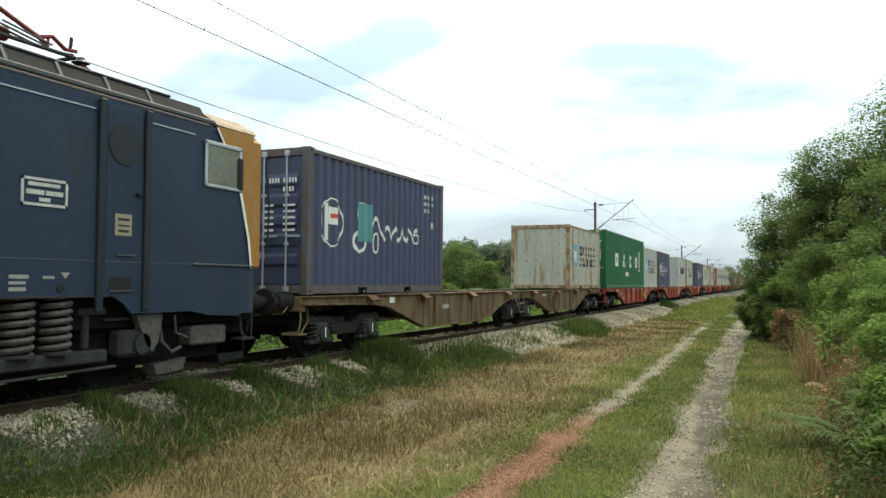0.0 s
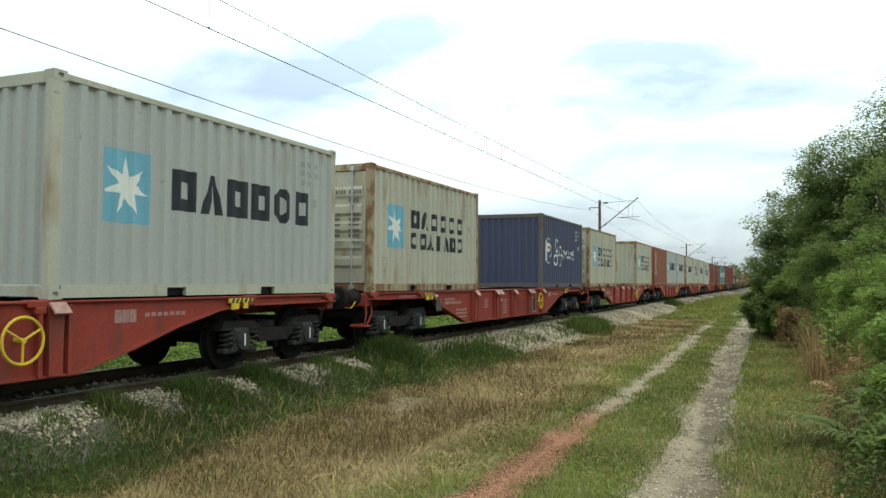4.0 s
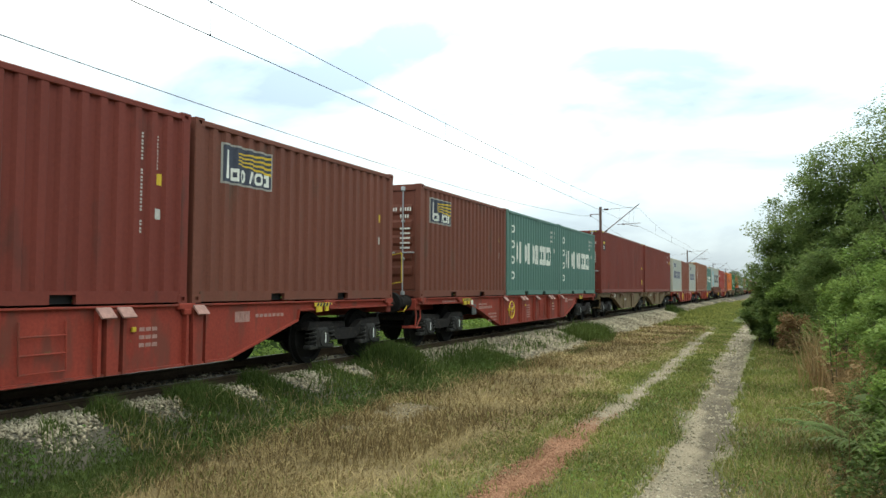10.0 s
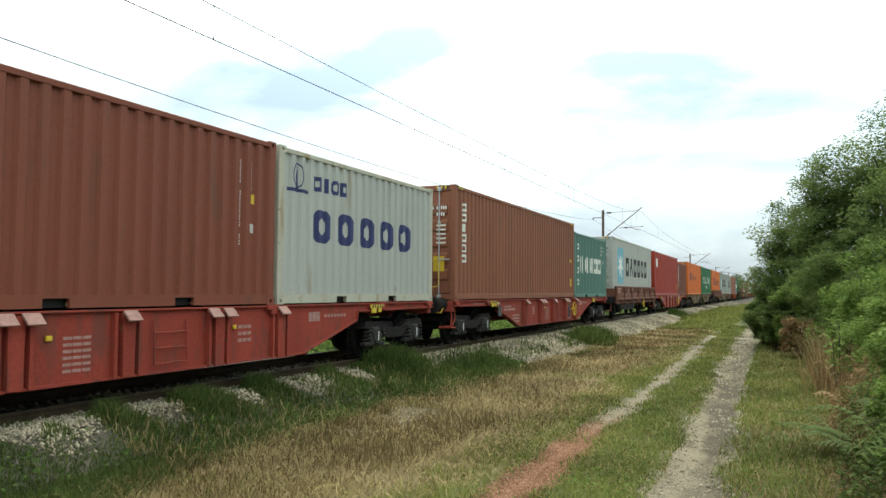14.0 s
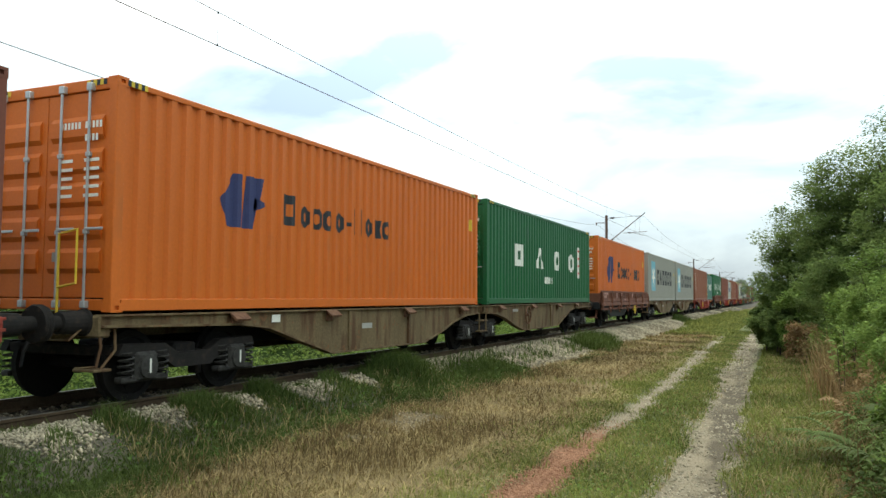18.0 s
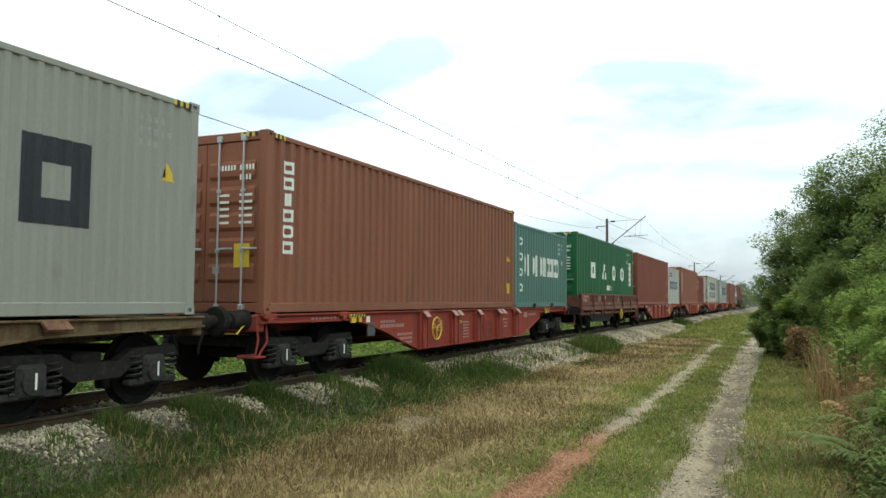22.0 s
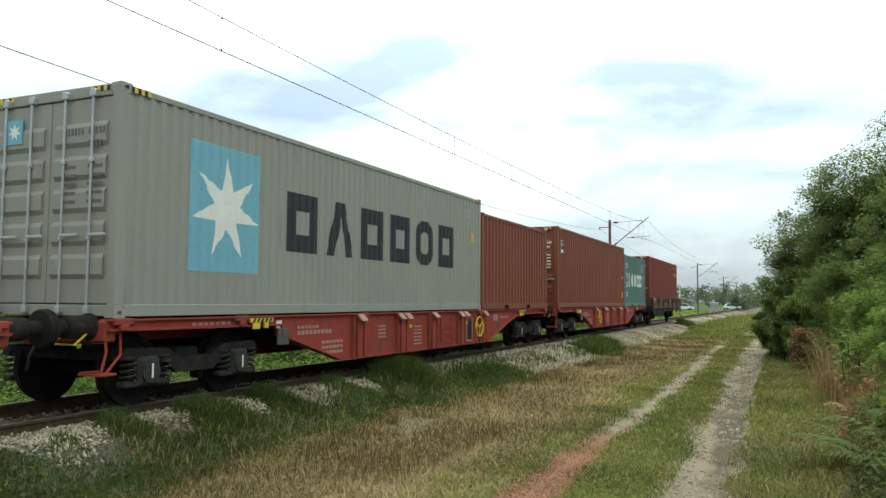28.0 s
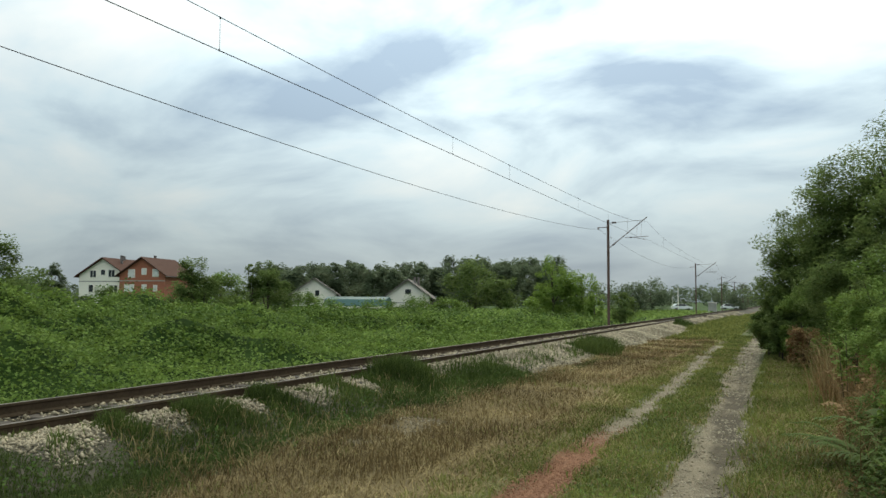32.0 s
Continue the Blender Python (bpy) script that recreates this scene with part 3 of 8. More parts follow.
    for y, s in ((0.0, 1), (L, -1)):
        is_door = (near == "door") == (s == 1)
        ya, yb = sorted((y + s * 0.02, y + s * 0.14))
        part("end_header", shared(("end_header", L, H, s), lambda: Shape().box(-HALF + 0.13, HALF - 0.13, ya, yb, H - 0.15, H - 0.005, 0.01), M[fp]), None, box)
        part("end_sill", shared(("end_sill", L, s), lambda: Shape().box(-HALF + 0.15, HALF - 0.15, ya, yb, 0.02, 0.16, 0.01), M[fp]), None, box)
        if is_door:
            z0, z1 = 0.175, H - 0.16
            w = HALF - 0.145
            for k in (-1, 1):
                leaf = part("door", shared(("door", H), lambda: door_leaf(0, w, z0, z1, 1), M[paint]), None, box)
                leaf.location = (k * (w / 2 + 0.006), y + s * 0.065, 0)
                leaf.rotation_euler = (0, 0, 0 if s == 1 else math.pi)
                rh = (z1 - z0 - 0.5) / 5
                for i in range(5):
                    part("pressed_panel", shared(("pressed_panel", H), lambda: door_rib(w, rh), M[paint]), None, leaf).location = (0, 0, z0 + 0.25 + i * rh)
                for dx in (-0.24, 0.24):
                    bar = part("locking_bar", shared(("locking_bar", H), lambda: Shape().rod((0, -0.085, 0.06), (0, -0.085, H - 0.07), 0.017, 8).box(-0.045, 0.045, -0.11, -0.03, H - 0.16, H - 0.06, 0.01).box(-0.045, 0.045, -0.11, -0.03, 0.05, 0.14, 0.01).box(-0.04, 0.04, -0.105, -0.03, H * 0.33, H * 0.33 + 0.06, 0.01).box(-0.04, 0.04, -0.105, -0.03, H * 0.66, H * 0.66 + 0.06, 0.01), M["bar_steel"]), None, leaf)
                    bar.location = (dx, 0, 0)
                    hd = part("handle", shared("handle", lambda: Shape().box(0.0, 0.30, -0.115, -0.095, 1.0, 1.035, 0.006), M["bar_steel"]), None, leaf)
                    hd.location = (dx, 0, 0)
            if s == 1:
                def stencil():
                    sh = Shape()
                    for a, b, z in ((0.28, 0.62, H - 0.62), (0.70, 0.98, H - 0.62), (0.70, 0.92, H - 0.78)):
                        k = a
                        while k < b:
                            sh.box(k, k + 0.035, -0.004, 0.0, z, z + 0.085)
                            k += 0.06
                    for i in range(5):
                        for a, b in ((0.30, 0.5), (0.70, 0.95)):
                            sh.box(a, b, -0.004, 0.0, H - 1.04 - i * 0.11, H - 1.0 - i * 0.11)
                    return sh
                if paint == "brick_pale":
                    part("door_notice", shared("door_notice", lambda: Shape().box(0.62, 0.92, -0.006, 0.0, 0.72, 1.10), M["paint_yellow"]), None, box).location = (0, y, 0)
                part("door_plate", shared("door_plate", lambda: Shape().box(0.20, 0.34, -0.004, 0.0, 0.62, 0.74), M["paint_faint"]), None, box).location = (0, y, 0)
                ink = "paint_grey" if "white" in paint or "grey" in paint else "paint_white"
                st = part("stencil", shared(("stencil", H), stencil, M[ink]), None, box)
                st.location = (0, y + 0.002, 0)
                st["kind"] = "stuff"
        else:
            ep = corrugation(2 * HALF, 0.25, 0.045, 0.12)
            def wall():
                v = []
                for q, d in ep:
                    v += [(q - HALF, y + s * (0.03 + d), 0.15), (q - HALF, y + s * (0.03 + d), H - 0.12)]
                return Shape().add(v, [(2 * i, 2 * i + 2, 2 * i + 3, 2 * i + 1) for i in range(len(ep) - 1)])
            part("end_wall", shared(("end_wall", L, H, s), wall, M[paint]), None, box)
    for name, ink, polys, *lift in marks:
        groups = polys if name == "lettering" else [polys]
        for group in groups:
            ob = part("letter_block" if name == "lettering" else name, painted(group, pts, HALF - inset, lift[0] if lift else 0.003), M[ink], box)
            if name in ("registration_stencil", "small_lettering", "script", "emblem_ring"):
                ob["kind"] = "stuff"
    if H > 2.7:
        def hazard(dark):
            sh = Shape()
            for y, s in ((0.16, 1), (L - 0.16, -1)):
                for i in range(6):
                    if (i % 2 == 0) == dark:
                        a, b = sorted((y + s * i * 0.055, y + s * (i + 1) * 0.055))
                        sh.box(HALF - 0.004, HALF + 0.001, a, b, H - 0.10, H - 0.025)
            for k in (-1, 1):
                for i in range(6):
                    if (i % 2 == 0) == dark:
                        x = k * (HALF - 0.2 - i * 0.055)
                        sh.box(min(x, x - k * 0.055), max(x, x - k * 0.055), 0.014, 0.02, H - 0.09, H - 0.02)
            return sh
        part("hazard_strip", shared(("hazard_strip", L, H, 1), lambda: hazard(True), M["paint_black"]), None, box)["kind"] = "stuff"
        part("hazard_strip", shared(("hazard_strip", L, H, 0), lambda: hazard(False), M["paint_yellow"]), None, box)["kind"] = "stuff"
    if ladder:
        part("ladder_frame", shared("ladder_frame", lambda: Shape().pipe([(0.55, -0.2, -0.1), (0.55, -0.2, 0.95), (0.85, -0.2, 1.0), (0.85, -0.2, 0.35), (0.55, -0.2, 0.30)], 0.017), M["paint_yellow"]), None, box)
    return box


def code_marks(L, H, ink):
    """Registration marks near the far end, as plain bars."""
    out = []
    for z, n in ((H - 0.42, 4), (H - 0.58, 5), (H - 0.74, 3)):
        for i in range(n):
            a = L - 1.05 + i * 0.12
            out.append(rect(a, a + 0.06, z, z + 0.085))
    out += [rect(L - 0.72, L - 0.58, H - 1.10, H - 0.95)]
    return ("registration_stencil", ink, out)


def code_column(L, H, ink):
    out = []
    for k, s in enumerate((L - 0.86, L - 0.60)):
        for i in range(14 if k == 0 else 5):
            if k == 0 and i in (4, 11):
                continue
            z = H - 0.46 - i * 0.094
            out += [rect(s, s + 0.05, z, z + 0.026), rect(s, s + 0.05, z + 0.042, z + 0.068), rect(s, s + 0.016, z + 0.02, z + 0.05)]
    return ("registration_stencil", ink, out)


def code_lines(L, H, ink):
    """Registration marks in two short rows near the far end, as plain bars."""
    out = []
    for z, runs in ((H - 0.40, ((1.65, 4), (1.15, 6), (0.52, 1))), (H - 0.58, ((1.15, 4),))):
        for back, n_ in runs:
            out += [rect(L - back + i * 0.088, L - back + 0.056 + i * 0.088, z, z + 0.10) for i in range(n_)]
    out += [rect(L - 1.64, L - 1.52, H - 0.84, H - 0.66)]
    return ("registration_stencil", ink, out)


def flat(groups):
    return [poly for g in groups for poly in g]


def star_marks(L, H, two_lines=False, ink="paint_black"):
    """Light-blue square with a white star, then a row of black block shapes."""
    if L > 10:
        s, z, r = 2.03, 1.53, 0.84
        word = blocks("rarrdr", 3.36, 10.55, 1.02, 2.0, 0.22)
    else:
        s, z, r = 1.11, 1.38, 0.42
        word = blocks("rarrdr", 1.86, 5.3, 1.16, 1.72, 0.24) if not two_lines else blocks("rarrdr", 1.84, 5.05, 1.40, 1.80, 0.24)
        if two_lines:
            word += blocks("draiard", 1.84, 5.02, 0.94, 1.30, 0.28)
    return [("emblem_ground", "paint_sky", [rect(s - r * 0.91, s + r * 0.91, z - r * 1.08, z + r * 1.08)]), ("lettering", ink, word)], ("emblem_star", "paint_white", star(s, z, r * 0.9), 0.006)


def ribbon_marks(L, H):
    """White oval with a small flag, then a flowing white stroke."""
    polys = hoop(0.85, 1.32, 0.39, 0.46, 0.028)
    pole = [rect(0.62, 0.68, 0.98, 1.66)]
    flag = [rect(0.69, 1.10, 1.28, 1.60)]

    def wave(k):
        return 1.22 + 0.13 * math.sin(k * 46) + 0.05 * k + 0.42 * math.exp(-((k - 0.24) / 0.035) ** 2)
    ks = np.linspace(0, 1, 90)
    script = []
    for a, b in zip(ks, ks[1:]):
        w = 0.045
        script.append([(1.95 + a * 2.6, wave(a) - w), (1.95 + b * 2.6, wave(b) - w), (1.95 + b * 2.6, wave(b) + w), (1.95 + a * 2.6, wave(a) + w)])
    script += hoop(1.98, 1.56, 0.22, 0.24, 0.065, 14) + hoop(1.90, 1.02, 0.24, 0.24, 0.065, 14) + hoop(2.58, 1.02, 0.09, 0.22, 0.045, 12) + hoop(4.52, 1.20, 0.12, 0.12, 0.04, 12)
    return [("emblem_ring", "paint_white", polys), ("emblem_pole", "paint_white", pole), ("emblem_flag", "paint_white", flag), ("emblem_cross", "paint_red", [rect(0.76, 1.08, 1.40, 1.48)], 0.006), ("script", "paint_white", script)]


def navy_marks(L, H):
    """Navy ship emblem, four small blocks and five large round-cornered blocks."""
    emblem = hoop(0.56, 2.16, 0.16, 0.22, 0.025, 14) + [rect(0.28, 0.90, 1.88, 1.94), [(0.50, 1.94), (0.60, 1.94), (0.58, 2.36)]]
    small = flat(blocks("ridr", 1.02, 2.22, 1.96, 2.22, 0.3))
    return [("emblem", "paint_navy", emblem), ("small_lettering", "paint_navy", small), ("lettering", "paint_navy", blocks("ddddd", 0.92, 5.02, 1.06, 1.64, 0.28))]


def column_marks(H, code="rrirdr", s=0.62, pitch=0.262, top=0.42, ink="paint_white"):
    """A column of white block shapes down the side."""
    out = []
    for i, c in enumerate(code):
        z = H - top - i * pitch
        out += blocks(c, s - 0.17, s + 0.19, z - pitch * 0.78, z, 0.12)
    return [("lettering", ink, out)]


def teal_marks(L, H):
    col = []
    for i in range(4):
        col += flat(blocks("d", 0.45, 0.77, 1.92 - i * 0.475, 2.16 - i * 0.475, 0.1))
    return [("small_lettering", "paint_white", col), ("lettering", "paint_white", blocks("dridr", 0.92, 2.36, 1.0, 1.68, 0.20) + blocks("drirrird", 2.64, 4.92, 1.02, 1.66, 0.20))]


def green_marks(L, H, late=False):
    """Four large white shapes spread along the side, a small row below, a white column with red bars near the end."""
    k = 0.0 if not late else 0.02
    out = []
    for c, a, b in (("r", 2.5, 3.34), ("a", 4.64, 5.50), ("d", 6.80, 7.60), ("d", 8.84, 9.63)):
        out += blocks(c, a + k, b + k, 1.15, 1.82, 0.08)
    url = [rect(5.52 + i * 0.12, 5.61 + i * 0.12, 0.66, 0.88) for i in range(9)]
    p = 10.14 if not late else 11.10
    return [("lettering", "paint_white", out), ("small_lettering", "paint_white", url), ("panel", "paint_white", [rect(p, p + 0.44, 0.95, 2.15)]),
            ("script", "paint_red", [rect(p + 0.06, p + 0.30, 1.10 + i * 0.29, 1.17 + i * 0.29) for i in range(4)], 0.006)]


def orange_marks(L, H, big=False):
    """Navy emblem of two slanted slabs and a wedge, then a row of black shapes."""
    s, z0, z1, k = (1.98, 1.22, 2.02, 1.06) if not big else (1.95, 0.88, 2.10, 1.55)
    em = [[(s, (z0 + z1) / 2), (s + 0.10 * k, z0), (s + 0.40 * k, z0), (s + 0.48 * k, z1), (s + 0.26 * k, z1)], [(s + 0.46 * k, z0), (s + 0.72 * k, z0), (s + 0.92 * k, z1), (s + 0.55 * k, z1)], [(s + 0.72 * k, z0 + 0.34 * (z1 - z0)), (s + 1.02 * k, z0 + 0.5 * (z1 - z0)), (s + 0.76 * k, z0 + 0.62 * (z1 - z0))]]
    a, b, z0, z1 = (3.44, 7.26, 1.36, 1.86) if not big else (4.33, 10.62, 1.10, 1.91)
    w = (b - a) / 10
    zx = z0 + (z1 - z0) * 0.72
    word = blocks("r", a, a + 1.25 * w, z0, z1, 0.2) + blocks("dddd", a + 1.3 * w, a + 5.2 * w, z0, zx, 0.26) + [[rect(a + 5.3 * w, a + 5.8 * w, z0 + (z1 - z0) * 0.3, z0 + (z1 - z0) * 0.45)]] + blocks("ii", a + 5.9 * w, a + 7.1 * w, z0, z1, 0.3) + blocks("dkd", a + 7.1 * w, b, z0, zx, 0.26)
    return [("emblem", "paint_navy", em), ("lettering", "paint_black", word)]
# ---- wagons ----
WHEEL_R = 0.46


def wheelset(parent, at, r=WHEEL_R, half=0.7525):
    def make():
        sh = Shape()
        for s in (-1, 1):
            x = s * (half - 0.0)
            prof = [(-0.065, r + 0.028), (-0.035, r + 0.028), (-0.03, r), (0.065, r - 0.004), (0.065, r * 0.82), (0.03, r * 0.78), (0.025, r * 0.34), (0.08, r * 0.28), (0.09, 0.06)]
            sh.turned([(s * a, b) for a, b in prof] if s == 1 else [(s * a, b) for a, b in prof], (x, 0, 0), "x", 24)
        sh.rod((-half - 0.2, 0, 0), (half + 0.2, 0, 0), 0.075, 10)
        for s in (-1, 1):
            for k in range(3):
                a = 2.1 * k
                sh.box(s * (half + 0.03) - 0.012, s * (half + 0.03) + 0.012, 0.6 * r * math.cos(a) - 0.03, 0.6 * r * math.cos(a) + 0.03, 0.6 * r * math.sin(a) - 0.03, 0.6 * r * math.sin(a) + 0.03)
        return sh
    ws = part("wheelset", shared(("wheelset", r), make, M["wheel_shaded"]), None, parent)
    ws.location = at
    return ws


def side_frame():
    """Side beam of a bogie, low in the middle."""
    return Shape().prism([(-1.35, 0.62), (-1.28, 0.76), (-0.55, 0.74), (-0.3, 0.60), (0.3, 0.60), (0.55, 0.74), (1.28, 0.76), (1.35, 0.62), (0.62, 0.58), (0.35, 0.40), (-0.35, 0.40), (-0.62, 0.58)], 0.93, 1.07, "x")


def axle_box():
    sh = Shape()
    sh.box(-0.12, 0.10, -0.19, 0.19, -0.19, 0.19, 0.04)
    sh.turned([(0.09, 0.16), (0.13, 0.15), (0.14, 0.06)], (0, 0, 0), "x", 12)
    sh.box(-0.08, 0.08, -0.40, 0.40, -0.19, -0.11, 0.02)
    return sh


def spring_set(r=0.092, h=0.30):
    return Shape().coil((0, 0, -0.09), r, 0.014, h, 4, 12, 5)


def bogie(parent, y, slot=""):
    """A freight bogie: frame, axle boxes with coil springs, two wheelsets, brake gear."""
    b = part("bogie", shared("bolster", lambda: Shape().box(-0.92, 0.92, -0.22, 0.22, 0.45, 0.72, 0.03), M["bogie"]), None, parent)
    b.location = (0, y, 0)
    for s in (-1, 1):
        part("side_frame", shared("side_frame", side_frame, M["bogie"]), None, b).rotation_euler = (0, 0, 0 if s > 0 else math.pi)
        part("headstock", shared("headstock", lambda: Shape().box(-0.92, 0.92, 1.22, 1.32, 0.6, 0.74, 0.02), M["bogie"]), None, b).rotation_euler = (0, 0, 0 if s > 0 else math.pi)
    for k in (-0.9, 0.9):
        wheelset(b, (0, k, WHEEL_R))
        for s in (-1, 1):
            ab = part("axle_box", shared("axle_box", axle_box, M["axle_grey"]), None, b)
            ab.location, ab.rotation_euler = (s * 1.02, k, WHEEL_R), (0, 0, 0 if s > 0 else math.pi)
            for dy in (-0.30, 0.30):
                sp = part("coil_spring", shared("coil_spring", spring_set, M["axle_grey"]), None, b)
                sp.location = (s * 1.04, k + dy, WHEEL_R - 0.02)
            ml = part("white_mark", shared("white_mark", lambda: Shape().box(0.141, 0.144, -0.014, 0.014, -0.08, 0.10), M["paint_white"]), None, b)
            ml.location, ml.rotation_euler = (s * 1.02, k, WHEEL_R), (0, 0, 0 if s > 0 else math.pi)
    for k in (-0.38, 0.38):
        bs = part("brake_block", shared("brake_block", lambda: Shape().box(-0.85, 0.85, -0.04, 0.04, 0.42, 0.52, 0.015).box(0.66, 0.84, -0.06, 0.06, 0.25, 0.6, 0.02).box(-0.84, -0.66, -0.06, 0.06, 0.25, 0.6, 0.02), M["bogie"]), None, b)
        bs.location = (0, k, 0)
    return b


def buffer_shape():
    sh = Shape()
    sh.turned([(0.0, 0.20), (0.03, 0.225), (0.06, 0.21), (0.07, 0.09), (0.26, 0.09), (0.27, 0.13), (0.60, 0.145), (0.62, 0.17), (0.64, 0.17)], (0, 0, 0), "y", 18)
    return sh


def end_gear(w, y, s, paint, z=1.04):
    """Buffers, coupling, hoses and steps at one end; s = 1 looks along +y into the wagon."""
    for x in (-0.875, 0.875):
        bf = part("buffer", shared("buffer", buffer_shape, M["bogie"]), None, w)
        bf.location, bf.rotation_euler = (x, y, z), (0, 0, 0 if s > 0 else math.pi)
    hk = part("coupling", shared("coupling", lambda: Shape().box(-0.05, 0.05, 0.15, 0.62, -0.06, 0.08, 0.015).pipe([(-0.07, 0.2, 0), (-0.07, 0.05, -0.25), (0.07, 0.05, -0.25), (0.07, 0.2, 0)], 0.022), M["bogie"]), None, w)
    hk.location, hk.rotation_euler = (0, y, z), (0, 0, 0 if s > 0 else math.pi)
    for x in (-0.35, 0.35):
        hs = part("brake_hose", shared("brake_hose", lambda: Shape().pipe([(0, 0.55, -0.05), (0, 0.38, -0.12), (0, 0.25, -0.35), (0, 0.22, -0.52)], 0.022), M["black"]), None, w)
        hs.location, hs.rotation_euler = (x, y, z), (0, 0, 0 if s > 0 else math.pi)
    # shunter's step with its hoop at one corner, a hand rail across the other
    st = part("shunter_step", shared("shunter_step", lambda: Shape().pipe([(1.1, 0.66, 0.0), (1.14, 0.66, -0.30), (1.14, 0.60, -0.52), (0.85, 0.55, -0.55)], 0.018).pipe([(1.1, 0.9, 0.0), (1.14, 0.88, -0.34), (1.14, 0.66, -0.56)], 0.018).box(0.84, 1.2, 0.52, 0.78, -0.58, -0.55, 0.006), M[paint]), None, w)
    hr = part("hand_rail", shared("hand_rail", lambda: Shape().pipe([(0.62, 0.50, -0.08), (0.62, 0.34, -0.20), (0.98, 0.34, -0.20), (0.98, 0.50, -0.08)], 0.014), M["paint_yellow" if paint == "wagon_red" else paint]), None, w)
    for ob in (st, hr):
        ob.location, ob.rotation_euler = (0, y, z), (0, 0, 0 if s > 0 else math.pi)


def brake_wheel(w, y, z=0.72, paint="paint_yellow", x=1.28, r=0.25):
    def make():
        sh = Shape().ring((0, 0, 0), r, 0.018, "x", 22, 6)
        for i in range(3):
            a = 0.5 + 2.1 * i
            sh.rod((0, 0, 0), (0, r * math.cos(a), r * math.sin(a)), 0.014, 6)
        return sh.rod((-0.12, 0, 0), (0.02, 0, 0), 0.03, 8)
    ob = part("brake_wheel", shared(("brake_wheel", r), make, M[paint]), None, w)
    ob.location = (x, y, z)


def sill(w, prof, paint, x=1.16, thick=0.014, top=1.135):
    """Deep side sill: web, top and bottom flanges. prof: (y, z) along the lower edge."""
    for s in (-1, 1):
        def web():
            sh = Shape()
            a, b = sorted((s * x, s * (x - thick)))
            return sh.prism(list(prof) + [(prof[-1][0], top), (prof[0][0], top)], a, b, "x")
        def flange():
            sh = Shape()
            a, b = sorted((s * (x + 0.05), s * (x - 0.12)))
            return sh.prism(list(prof) + [(y, z + 0.03) for y, z in prof[::-1]], a, b, "x")
        key = tuple(prof)
        part("sill_web", shared(("sill_web", key, s, x), web, M[paint]), None, w)
        part("bottom_flange", shared(("bottom_flange", key, s, x), flange, M[paint]), None, w)
        part("top_flange", shared(("top_flange", prof[0][0], prof[-1][0], s, x), lambda: Shape().box(*sorted((s * (x + 0.055), s * (x - 0.12))), prof[0][0], prof[-1][0], top - 0.028, top, 0.006), M[paint]), None, w)


def grip_stripes():
    """Black slanted stripes on a yellow grip."""
    sh = Shape()
    for q in range(5):
        a = -0.24 + 0.1 * q
        sh.prism([(a, 1.037), (a + 0.05, 1.037), (a + 0.09, 1.098), (a + 0.04, 1.098)], 1.238, 1.243, "x")
    return sh


